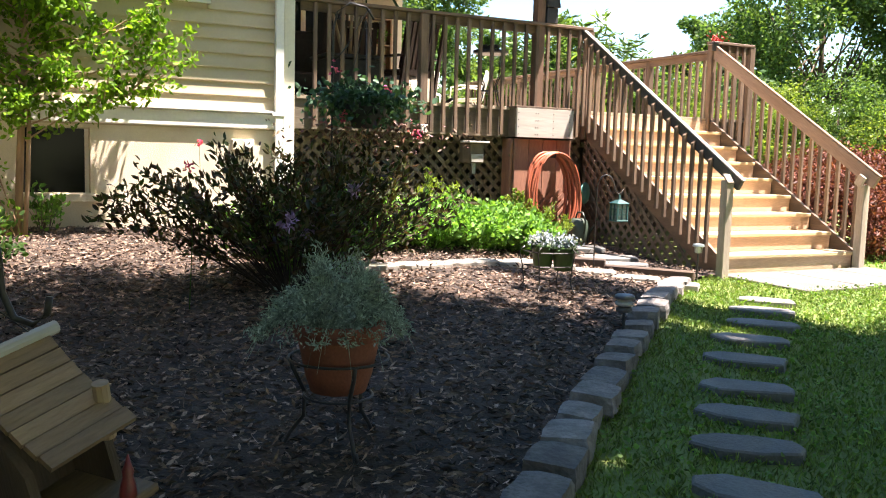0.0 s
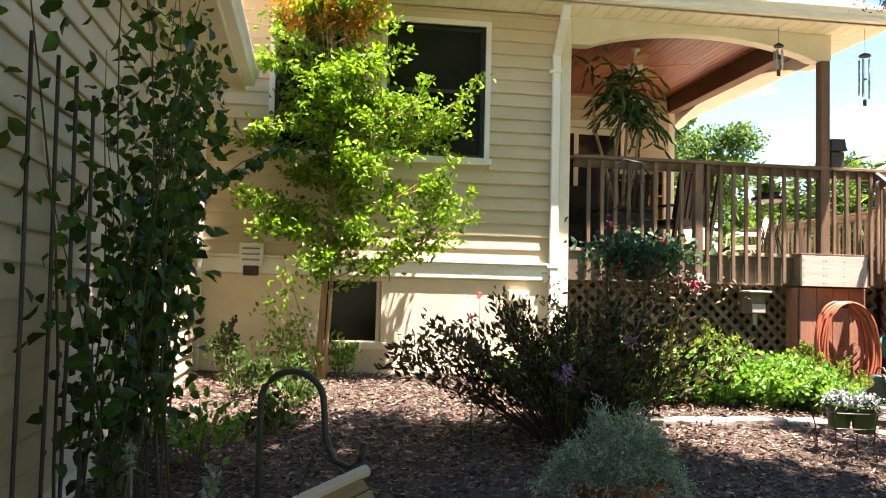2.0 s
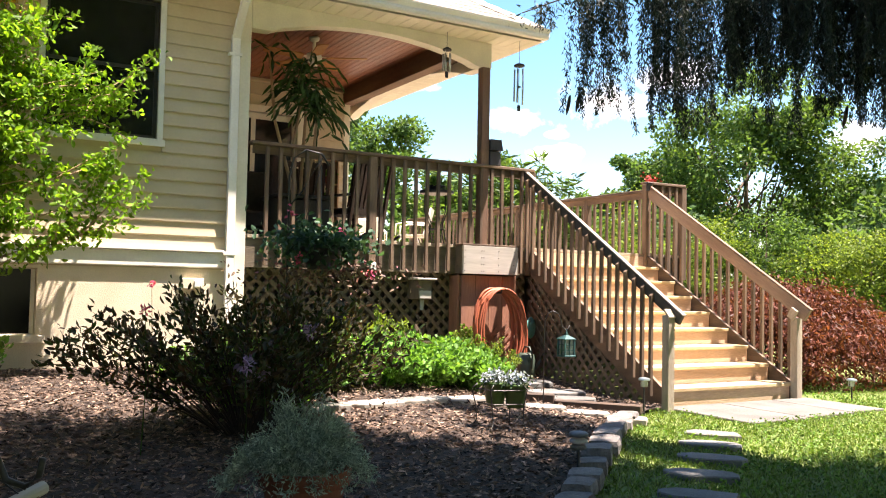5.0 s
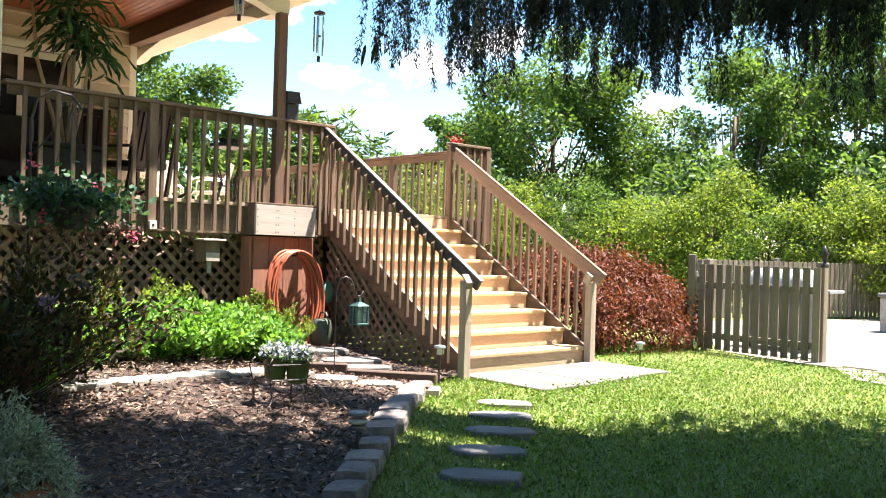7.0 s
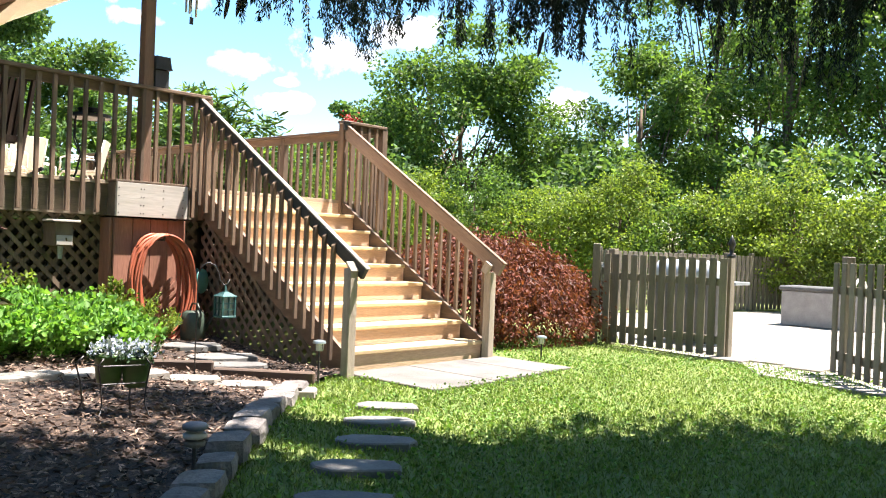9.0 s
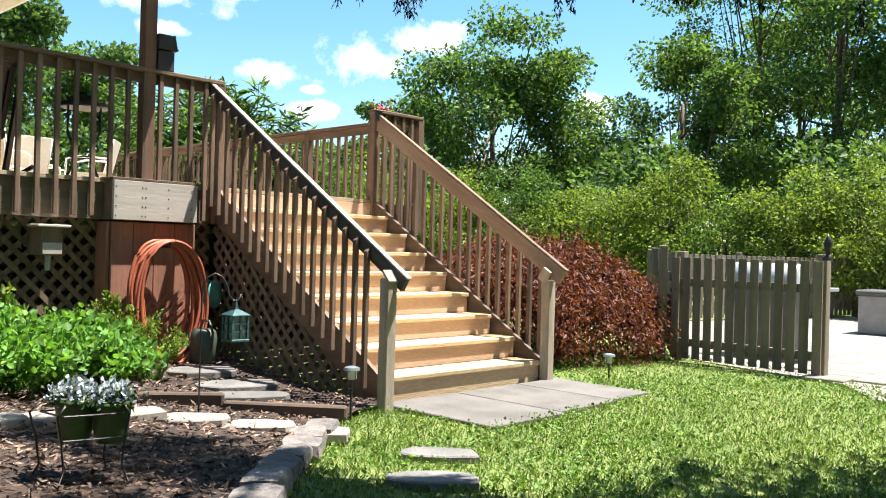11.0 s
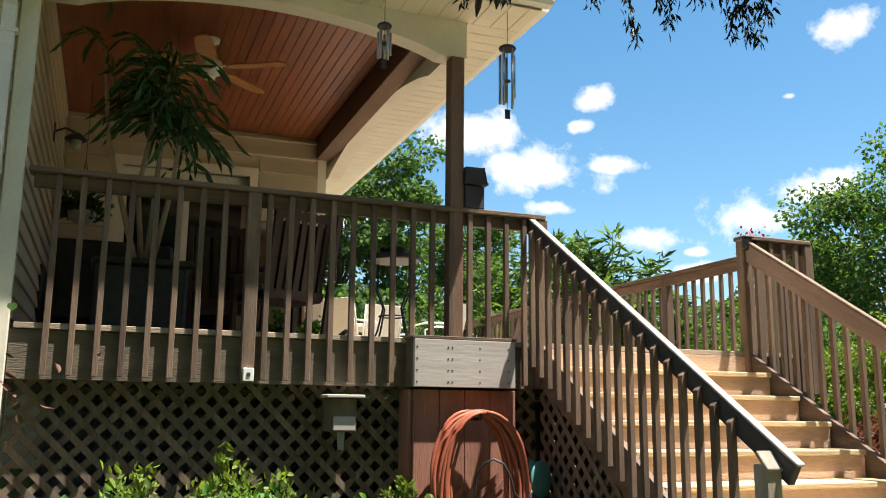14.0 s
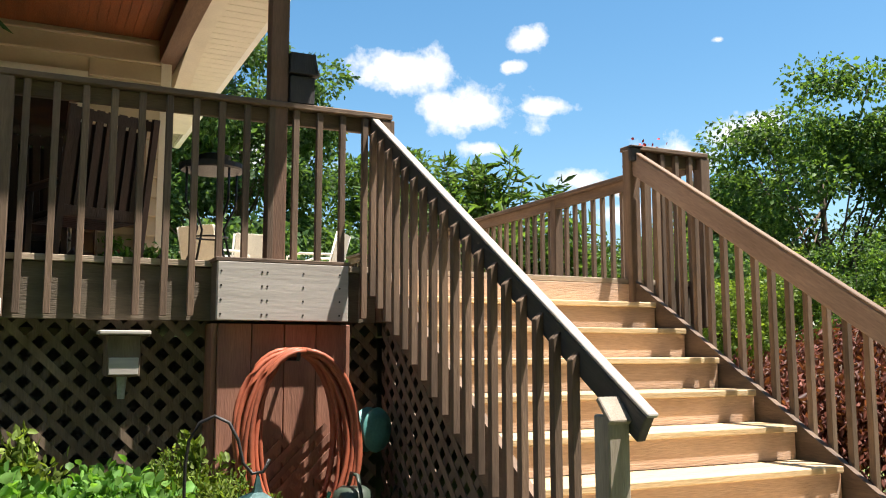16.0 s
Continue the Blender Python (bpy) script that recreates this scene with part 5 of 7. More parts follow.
def rose_trellis():
    t = thing("climbing_rose", (-0.48, 3.85, gz(-0.48, 3.85)), "climbing rose with dark leaves on black metal stakes", "rose")
    g = np.random.default_rng(61)
    for k, (x, y) in enumerate(((-0.20, -0.62), (-0.14, -0.50), (-0.10, -0.40), (-0.06, -0.30))):
        bm = bmesh.new()
        tube(bm, [(x, y, -0.1), (x, y, 1.0), (x - 0.01, y, 2.0 - 0.05 * k)], 0.008, 7)
        part("stake", bm, iron, t)
    bm = bmesh.new()
    P, A, S = [], [], []
    for k in range(25):
        b = np.array([g.normal() * 0.08, g.normal() * 0.25, -0.05])
        top = np.array([g.normal() * 0.14 - 0.02, g.normal() * 0.42 + 0.1, g.uniform(1.1, 2.75)])
        if k % 3 == 0:
            top += (0.22, 0.3, -0.1)
        top[0] = max(top[0], -0.24)
        ts = np.linspace(0, 1, 7)
        cv = b + (top - b) * ts[:, None] + np.stack([np.sin(ts * 7 + k) * 0.03, np.sin(ts * 6 + 2 * k) * 0.05, 0 * ts], -1)
        tube(bm, [tuple(c) for c in cv], [0.007 * (1.2 - s) for s in ts], 5)
        n = 54
        u = 0.28 + 0.72 * g.random(n)
        pos = np.stack([np.interp(u, ts, cv[:, i]) for i in range(3)], -1) + g.normal(size=(n, 3)) * (0.08, 0.11, 0.06)
        pos[:, 0] = np.maximum(pos[:, 0], -0.26)
        P.append(pos)
        A.append(g.normal(size=(n, 3)) * 0.7 + (0.1, 0, -0.5))
        S.append(g.uniform(0.045, 0.095, n))
    # the long cane that reaches out from the wall
    cv = np.array([(0.05, 0.2, 1.2), (0.22, 0.5, 1.55), (0.42, 0.8, 1.78), (0.62, 1.0, 1.9)])
    tube(bm, [tuple(c) for c in cv], [0.006, 0.005, 0.004, 0.002], 5)
    u = np.repeat(np.linspace(0.2, 1, 12), 3)
    P.append(np.stack([np.interp(u, np.linspace(0, 1, 4), cv[:, i]) for i in range(3)], -1) + g.normal(size=(36, 3)) * 0.03)
    A.append(g.normal(size=(36, 3)) * 0.6 + (0.3, 0, -0.5))
    S.append(g.uniform(0.06, 0.09, 36))
    # an arching cane with a hanging sprig under the eave
    cv = np.array([(-0.05, 0.1, 2.2), (0.02, 0.35, 2.42), (0.12, 0.6, 2.40), (0.22, 0.75, 2.28), (0.27, 0.8, 2.12)])
    tube(bm, [tuple(c) for c in cv], [0.005, 0.004, 0.003, 0.002, 0.0015], 5)
    u = 0.25 + 0.75 * g.random(70) ** 0.6
    P.append(np.stack([np.interp(u, np.linspace(0, 1, 5), cv[:, i]) for i in range(3)], -1) + g.normal(size=(70, 3)) * 0.05)
    A.append(g.normal(size=(70, 3)) * 0.6 + (0.2, 0, -0.6))
    S.append(g.uniform(0.035, 0.06, 70))
    tagged(part("cane_tangle", bm, mat("rose_cane", (0.07, 0.09, 0.04), (0.09, 0.06, 0.04), 0.7, 10, 0.2, 60), t), kind="stuff")
    part("leaves", leaf_mesh("leaves", np.concatenate(P), np.concatenate(A), np.concatenate(S), 0.66, 0.18), L_rose, t)
    Q = np.array([(0.10, 0.35, 1.02), (0.14, 0.42, 0.95), (0.10, 0.30, 1.75)])
    Q = np.repeat(Q, 14, 0) + g.normal(size=(42, 3)) * 0.025
    tagged(part("spent_blooms", leaf_mesh("spent_blooms", Q, g.normal(size=(42, 3)), 0.035, 0.7), mat("spent_rose", (0.18, 0.05, 0.05), (0.1, 0.04, 0.03), 0.8, 10, 0, 40, island=True), t, "dark red spent blooms"), kind="stuff")


rose_trellis()
bush("wall_climber", (-0.55, 5.6, gz(-0.55, 5.6)), (0.2, 0.5), 2.7, 8, 330, 0.075, L_rose, "tall rose canes with dark leaves by the wing wall", 63, "rose", 0.62, 0.2, smat=0.006)
for k, (x, y, h, r) in enumerate(((-0.25, 7.4, 0.40, 0.28), (0.15, 7.9, 0.35, 0.28), (0.62, 8.45, 0.45, 0.16), (-0.45, 8.2, 0.60, 0.2), (0.2, 6.9, 0.25, 0.25), (-0.3, 5.2, 0.45, 0.28), (0.1, 5.9, 0.25, 0.22))):
    bush("low_plant", (x, y, gz(x, y)), (r, r), h, 12, 190, 0.06, (L_rose, L_rose, L_green)[k % 3], "low leafy garden plant in the mulch", 110 + k, "plant", 0.6, 0.3)


def lambs_ear():
    for k, (x, y, s) in enumerate(((-0.28, 3.15, 1.0), (0.02, 2.85, 1.0), (0.22, 3.2, 0.9), (-0.55, 3.9, 0.9), (0.75, 2.55, 0.7), (-0.1, 3.6, 0.8), (0.32, 2.72, 0.8))):
        t = thing("lambs_ear", (x, y, gz(x, y)), "woolly silver-leaved ground plant in the mulch", "plant", "woolly plants")
        g = np.random.default_rng(130 + k)
        n = 42
        a = g.random(n) * 2 * np.pi
        d = np.stack([np.cos(a), np.sin(a), g.uniform(0.25, 1.4, n)], -1)
        part("leaves", leaf_mesh("leaves", d * 0.02, d, s * g.uniform(0.09, 0.19, n), 0.34, 0.35), L_silver, t)
        if k in (0, 1, 3):
            bm = bmesh.new()
            H = 0.62 if k != 3 else 0.45
            tube(bm, [(0, 0, 0), (0.01, 0, H * 0.5), (0, 0.01, H)], 0.005, 6)
            part("flower_stalk", bm, L_silver, t)
            z = np.concatenate([np.repeat(g.uniform(0.2, H, 5), 10), np.linspace(H - 0.09, H, 40)])
            p = np.stack([g.normal(size=len(z)) * 0.007, g.normal(size=len(z)) * 0.007, z], -1)
            tagged(part("flower_spike", leaf_mesh("flower_spike", p, g.normal(size=p.shape) + (0, 0, 0.6), 0.035, 0.5), L_silver, t), kind="stuff")


lambs_ear()


def japanese_maple():
    t = thing("japanese_maple", (10.25, 8.15, -0.1), "low weeping red Japanese maple with fine leaves", "maple tree")
    g = np.random.default_rng(41)
    bm = bmesh.new()
    tube(bm, [(0, 0, -0.05), (0.05, 0, 0.35), (0.0, 0.05, 0.75), (0.1, 0, 1.1)], [0.06, 0.05, 0.04, 0.02], 8)
    P, A = [], []
    for k in range(95):
        ang = g.random() * 2 * np.pi
        f = np.sqrt(g.random())
        e = np.array([1.42 * f * np.cos(ang), 1.35 * f * np.sin(ang), 1.25 - 0.52 * f ** 2 + g.normal() * 0.06])
        ts = np.linspace(0, 1, 6)
        b = np.array([0, 0, 0.85])
        cv = b + (e - b) * ts[:, None]
        tip = e + (0.22 * np.cos(ang), 0.22 * np.sin(ang), -g.uniform(0.25, 0.75) * (0.4 + f))
        tip[2] = max(tip[2], 0.15)
        tube(bm, [(0, 0, 0.8), tuple(e * 0.5 + (0, 0, 0.55)), tuple(e), tuple(tip)], [0.012, 0.009, 0.005, 0.002], 5)
        n = 620
        u = g.random(n)
        pos = e + (tip - e) * u[:, None] + g.normal(size=(n, 3)) * (0.14, 0.14, 0.08)
        P.append(pos)
        A.append(g.normal(size=(n, 3)) * 0.6 + (0.4 * np.cos(ang), 0.4 * np.sin(ang), -0.7))
    part("trunk", bm, bark, t, smooth=True)
    P = np.concatenate(P)
    part("crown", leaf_mesh("crown", P, np.concatenate(A), g.uniform(0.04, 0.08, len(P)), 0.42, 0.2, False), L_maple, t)


japanese_maple()


def lance_shrub():
    """Upright shrubs with long narrow leaves, beyond the deck."""
    for k, (x, y, h) in enumerate(((10.3, 14.1, 3.7), (10.4, 15.6, 4.1), (10.7, 17.4, 4.4), (10.2, 12.7, 3.0), (9.9, 16.6, 4.1))):
        t = thing("tall_shrub", (x, y, -0.1), "tall green shrub with long narrow leaves behind the deck", "shrub", "tall shrubs")
        g = np.random.default_rng(210 + k)
        bm = bmesh.new()
        P, A = [], []
        for j in range(24):
            e = np.array([g.normal() * 0.5, g.normal() * 0.5, h * g.uniform(0.55, 1.02)])
            tube(bm, [(e[0] * 0.1, e[1] * 0.1, 0), tuple(e * 0.5), tuple(e)], [0.02, 0.014, 0.005], 5)
            n = 260
            u = 0.25 + 0.75 * g.random(n)
            P.append(e * np.stack([u, u, u], -1) + g.normal(size=(n, 3)) * 0.05)
            an = g.random(n) * 2 * np.pi
            A.append(np.stack([np.cos(an), np.sin(an), g.uniform(-0.2, 0.8, n)], -1))
        tagged(part("stem_tangle", bm, bark, t), kind="stuff")
        P = np.concatenate(P)
        part("foliage", leaf_mesh("foliage", P, np.concatenate(A), g.uniform(0.14, 0.28, len(P)), 0.22, 0.2, False), L_far, t)


lance_shrub()


# ---- grass ----
STEPS = ((5.70, 5.08), (5.28, 4.72), (4.88, 4.33), (4.42, 3.98), (4.02, 3.62), (3.63, 3.24), (3.33, 2.92), (3.03, 2.62), (2.70, 2.25), (2.35, 1.85))


def clear_of_stones(x, y):
    """Away from the stepping stones, which lie across the walk."""
    ok = np.ones(np.shape(x), bool)
    for sx, sy in STEPS:
        u = (x - sx) * 0.72 - (y - sy) * 0.69
        v = (x - sx) * 0.69 + (y - sy) * 0.72
        ok &= (np.abs(u) > 0.21) | (np.abs(v) > 0.10)
    return ok


def grass():
    n = 265000
    x = rng.uniform(1.2, 12.5, n)
    y = rng.uniform(0.2, 9.5, n)
    keep = ~in_bed(x, y) & ~((x > 6.5) & (x < 8.7) & (y > 5.5)) & (x < 10.9 + 0.1 * y) & (rng.random(n) < np.clip(2.0 - np.hypot(x - 3, y - 2) / 5.0, 0.35, 1))
    keep &= ~((x > XL) & (x < XE) & (y > 6.4))
    keep &= clear_of_stones(x, y)
    x, y = x[keep], y[keep]
    k = len(x)
    p = np.stack([x, y, ground_z(x, y) + 0.0], -1)
    a = np.stack([rng.normal(size=k) * 0.55, rng.normal(size=k) * 0.55, np.ones(k)], -1)
    tagged(part("grass_blades", leaf_mesh("grass_blades", p, a, rng.uniform(0.020, 0.052, k), 0.115, 0.3, False), L_grass), "short mown grass blades on the lawn", "grass", kind="stuff")
    n = 60000
    x, y = rng.uniform(1.4, 11, n), rng.uniform(0.5, 7.5, n)
    d = 0.55 + 0.45 * np.sin(x * 1.3 + 0.7 * np.sin(y * 2.2)) * np.sin(y * 1.6 + 1)
    keep = ~in_bed(x, y) & (rng.random(n) < d) & ~((x > 6.5) & (x < 8.7) & (y > 5.5)) & (x < 10.6) & clear_of_stones(x, y)
    x, y = x[keep], y[keep]
    k = len(x)
    p = np.stack([x, y, ground_z(x, y) + rng.uniform(0.01, 0.045, k)], -1)
    a = np.stack([rng.normal(size=k), rng.normal(size=k), rng.normal(size=k) * 0.25], -1)
    L_clover = leafmat("clover", (0.13, 0.235, 0.05), (0.09, 0.18, 0.038), 0.3)
    tagged(part("clover", leaf_mesh("clover", p, a, rng.uniform(0.014, 0.028, k), 0.95, 0.05, True), L_clover), "clover patches in the lawn", "clover", kind="stuff")


grass()


# ---- stones and edging ----
def rock_bm(sx, sy, sz, seed, rough=0.12):
    bm = bmesh.new()
    bmesh.ops.create_cube(bm, size=1.0)
    bmesh.ops.subdivide_edges(bm, edges=bm.edges[:], cuts=2, use_grid_fill=True)
    for v in bm.verts:
        c = v.co
        l = max(abs(c.x), abs(c.y), abs(c.z))
        s = 1 - 0.16 * (c.length / 0.866) ** 3
        d = noise.noise((c.x * 2.2 + seed * 7.1, c.y * 2.2, c.z * 2.2 + seed)) * rough
        v.co = Vector((c.x * sx * (s + d), c.y * sy * (s + d), c.z * sz * (s + d * 0.8)))
    return bm


LINE = [(1.55, 2.15), (2.3, 2.93), (3.1, 3.69), (3.9, 4.45), (4.7, 5.22), (5.42, 5.86)]


def border():
    pts = [Vector((*p, 0)) for p in LINE]
    seg, s, k = [], 0.0, 0
    total = sum((b - a).length for a, b in zip(pts, pts[1:]))

    def at(s):
        for a, b in zip(pts, pts[1:]):
            L = (b - a).length
            if s <= L:
                return a.lerp(b, s / L), math.atan2(b.y - a.y, b.x - a.x)
            s -= L
        return pts[-1], 0.78
    r = random.Random(4)
    while s < total - 0.1:
        L = r.uniform(0.23, 0.36)
        p, a = at(s + L / 2)
        w, h = r.uniform(0.17, 0.22), r.uniform(0.10, 0.14)
        me = mesh_of("border_stone", rock_bm(L - 0.012, w, h, k, 0.10))
        ob = part("border_stone", me, stone)
        ob.location = (p.x + 0.05 + r.uniform(-0.015, 0.015), p.y - 0.03, float(ground_z(p.x, p.y)) + h * 0.30 + 0.01)
        ob.rotation_euler = (r.uniform(-0.08, 0.08), r.uniform(-0.06, 0.06), a + r.uniform(-0.10, 0.10))
        tagged(ob, "rough grey granite block edging the mulch bed", "stone", "border stones")
        s += L
        k += 1


border()


def flat_stone(name, x, y, sx, sy, rot, label, cat, group, mater=None, h=0.05, dz=0.0, seed=0):
    r = random.Random(seed + int(x * 100))
    bm = bmesh.new()
    n = 9
    ring = []
    for k in range(n):
        a = 2 * math.pi * k / n
        c, s = math.cos(a), math.sin(a)
        q = (abs(c) ** 4 + abs(s) ** 4) ** -0.25
        f = q * (r.uniform(0.97, 1.0) if sx > 0.7 and sy > 0.7 else r.uniform(0.88, 1.05))
        ring.append((sx / 2 * c * f, sy / 2 * s * f))
    top = [bm.verts.new((a, b, h / 2)) for a, b in ring]
    bot = [bm.verts.new((a * 1.02, b * 1.02, -h / 2)) for a, b in ring]
    bm.faces.new(top)
    bm.faces.new(bot[::-1])
    for k in range(n):
        bm.faces.new((top[k], bot[k], bot[(k + 1) % n], top[(k + 1) % n]))
    bmesh.ops.recalc_face_normals(bm, faces=bm.faces[:])
    bmesh.ops.bevel(bm, geom=[e for e in bm.edges if all(v.co.z > 0 for v in e.verts)], offset=0.008, segments=1, affect="EDGES")
    ob = part(name, bm, mater or flag)
    ob.location = (x, y, float(ground_z(x, y)) + dz + 0.012)
    ob.rotation_euler = (0, 0, rot)
    return tagged(ob, label, cat, group)


for k, (x, y) in enumerate(STEPS):
    flat_stone("stepping_stone", x, y, 0.46, 0.24, radians(-44 + 8 * math.sin(k * 3)), "flat grey stepping stone sunk in the lawn", "stepping stone", "stepping stones", seed=k, h=0.05, dz=0.006)
for k, (x, y, a, b, r) in enumerate(((5.95, 7.99, 0.58, 0.42, -0.35), (5.95, 7.46, 0.66, 0.40, -0.38), (5.78, 7.10, 0.60, 0.27, -0.50))):
    flat_stone("flagstone", x, y, a, b, r, "pale flat flagstone laid in the mulch by the hose", "flagstone", "flagstones", seed=20 + k, dz=0.035)
EDGE = [(2.15, 6.40), (2.6, 6.40), (3.05, 6.40), (3.5, 6.42), (3.95, 6.48), (4.38, 6.54), (4.75, 6.50), (5.05, 6.26), (5.32, 6.00), (5.54, 5.74)]
for k, ((ax, ay), (bx, by)) in enumerate(zip(EDGE, EDGE[1:])):
    flat_stone("edging_stone", (ax + bx) / 2, (ay + by) / 2 - 0.06, math.hypot(bx - ax, by - ay) * 1.13, 0.25, math.atan2(by - ay, bx - ax), "pale flat paver in a row along the bed", "paver", "edging pavers", paver, 0.05, 0.025 + 0.002 * (k % 2), 40 + k)
timber_m = wood("edging_timber", (0.11, 0.07, 0.05), (0.07, 0.046, 0.034), "x")
for (ax, ay), (bx, by) in (((4.92, 7.12), (5.40, 6.72)), ((5.40, 6.72), (5.92, 6.08))):
    p = part("edging_timber", boxbm(-math.hypot(bx - ax, by - ay) / 2, math.hypot(bx - ax, by - ay) / 2, -0.035, 0.035, -0.05, 0.045, 0.012), timber_m)
    p.location = ((ax + bx) / 2, (ay + by) / 2 + 0.06, gz((ax + bx) / 2, (ay + by) / 2) + 0.04)
    p.rotation_euler = (0, 0, math.atan2(by - ay, bx - ax))
    tagged(p, "dark brown edging timber beside the pale pavers", "timber", "edging timbers")
slab = mat("slab_concrete", (0.15, 0.138, 0.125), (0.10, 0.093, 0.086), 0.9, 3, 0.4, 70)
for xa, xb, ya, yb in ((6.50, 7.30, 5.40, 6.46), (7.31, 8.06, 5.46, 6.46), (8.07, 8.64, 5.52, 6.46)):
    bm = boxbm(xa - (xa + xb) / 2, xb - (xa + xb) / 2, -(yb - ya) / 2, (yb - ya) / 2, -0.04, 0.025, 0.006)
    ob = part("landing_slab", bm, slab)
    ob.location = ((xa + xb) / 2, (ya + yb) / 2, float(ground_z((xa + xb) / 2, (ya + yb) / 2)) + 0.004)
    ob.rotation_euler = (0.004, 0.003, 0.02)
    tagged(ob, "large grey bluestone slab at the foot of the stairs", "slab", "landing slabs")


def patio_pavers():
    r = random.Random(9)
    pat = bpy.data.objects["patio_ground"]
    for i in range(13):
        for j in range(11):
            x, y = 10.95 + 0.42 * i + 0.2 * (j % 2), 2.4 + 0.42 * j
            if y > 5.2 + (x - 11.0) * 0.55 or x < 10.2:
                continue
            ob = piece("paver_stone", 0.405, 0.405, 0.03, paver, None, (x, y, -0.078), Matrix.Rotation(r.uniform(-0.01, 0.01), 4, "Z"), 0.008)
            ob.parent = pat


patio_pavers()


# ---- fixtures on the house ----
def downspout():
    t = thing("downspout", (X0 - 0.17, FRONT - 0.06, 0.3), "white aluminium downspout beside the porch corner", "downspout")
    bm = bmesh.new()
    box(bm, -0.04, 0.04, -0.03, 0.03, -0.15, 3.32)
    part("pipe", bm, white_trim, t)
    bm = bmesh.new()
    box(bm, -0.038, 0.038, -0.028, 0.028, 0, 0.40, pose(0.0, -0.01, 3.30, 42, 0, 0))
    part("elbow", bm, white_trim, t)
    bm = bmesh.new()
    box(bm, -0.042, 0.042, -0.032, 0.032, 0, 0.30, pose(0.0, -0.27, 3.58, 0, 8, 0))
    part("outlet", bm, white_trim, t)
    for z in (1.05, 3.1):
        part("strap", boxbm(-0.075, 0.06, -0.036, 0.03, z, z + 0.03, 0.002), white_trim, t)
    return t


downspout()
vent = thing("dryer_vent", (-0.27, FRONT - 0.03, 1.19), "white louvred dryer vent hood on the siding", "vent")
part("housing", boxbm(-0.115, 0.115, -0.085, 0.02, 0.10, 0.32, 0.006), mat("vent_white", (0.86, 0.86, 0.84), (0.8, 0.8, 0.78), 0.4), vent)
# louvres of the white hood coloured dark grey for the shade in their gaps
for k in range(3):
    bm = bmesh.new()
    box(bm, -0.085, 0.085, -0.006, 0.006, -0.007, 0.007, pose(0, -0.087, 0.155 + 0.055 * k, 20, 0, 0))
    part("louvre", bm, mat("louvre_gap_shade", (0.25, 0.25, 0.25), None, 0.6), vent)
part("outlet", boxbm(-0.075, 0.075, -0.05, 0.02, 0.0, 0.098, 0.01), mat("vent_dark", (0.05, 0.04, 0.04), None, 0.7), vent, "dark open outlet")
meter = thing("outlet_box", (2.45, FRONT - 0.02, 1.0), "pale electrical outlet cover on the foundation", "outlet box")
part("cover", boxbm(-0.12, 0.10, -0.05, 0.0, 0, 0.11, 0.008), stucco, meter)
part("lid", boxbm(0.0, 0.08, -0.062, -0.05, 0.02, 0.09, 0.005), white_trim, meter)

# ---- hose on the pier ----
def hose():
    t = thing("garden_hose", (5.93, FRONT - 0.20, 0.0), "orange-red garden hose hung in a tall oval coil", "hose")
    g = random.Random(3)
    for k in range(15):
        bm = bmesh.new()
        a, b = 0.285 + g.uniform(-0.075, 0.055), 0.52 + g.uniform(-0.05, 0.01)
        cx, cz = g.uniform(-0.03, 0.05), 1.075 - b + g.uniform(-0.02, 0.0)
        dy = -0.008 - 0.011 * k
        pts = []
        for j in range(41):
            u = 2 * math.pi * j / 40
            pts.append((cx + a * math.sin(u) * (1 + 0.06 * math.sin(u * 2 + k)), dy - 0.05 * (1 - math.cos(u)) * 0.8, cz + b * math.cos(u)))
        tube(bm, pts, 0.0145, 8)
        part("coil", bm, rubber, t, smooth=True)
    bm = bmesh.new()
    tube(bm, [(0, 0.085, 1.02), (0, -0.16, 1.02), (0, -0.17, 1.06)], 0.012, 8)
    part("hanger", bm, iron, t)
    bm = bmesh.new()
    tube(bm, [(-0.10, -0.20, 0.06), (0.0, -0.21, 0.03), (0.12, -0.20, 0.10), (0.18, -0.2, 0.30)], 0.011, 8)
    part("green_end", bm, mat("green_hose", (0.05, 0.30, 0.14), None, 0.5), t, "green hose end", smooth=True)


hose()
trl = thing("small_lattice", (5.95, FRONT - 0.125, 0.02), "small dark wooden lattice leaning on the pier", "trellis")
for s in (-1, 1):
    for k in range(-3, 4):
        bm = bmesh.new()
        L = 0.62 - 0.12 * abs(k)
        box(bm, -L / 2, L / 2, -0.004, 0.004, -0.016, 0.016, pose(0.09 * k, 0.006 * s, 0.40, 0, 45 * s, 0))
        part("slat", bm, redboard, trl)
nest = thing("nest_box", (5.04, FRONT - 0.02, 0.93), "small pale wooden feeder box fixed to the lattice", "bird feeder")
part("body", boxbm(-0.085, 0.085, -0.12, 0.145, 0.0, 0.22, 0.005), lattice_wood, nest)
part("roof", boxbm(-0.13, 0.13, -0.17, 0.06, 0.222, 0.244, 0.005), pale_block, nest)
part("front_panel", boxbm(-0.075, 0.075, -0.132, -0.121, 0.01, 0.10, 0.003), pale_block, nest)
bm = bmesh.new()
tube(bm, [(0, -0.05, -0.12), (0, -0.05, -0.001)], [0.02, 0.028], 10)
part("jar", bm, mat("clear_jar", (0.30, 0.32, 0.32), None, 0.15), nest)

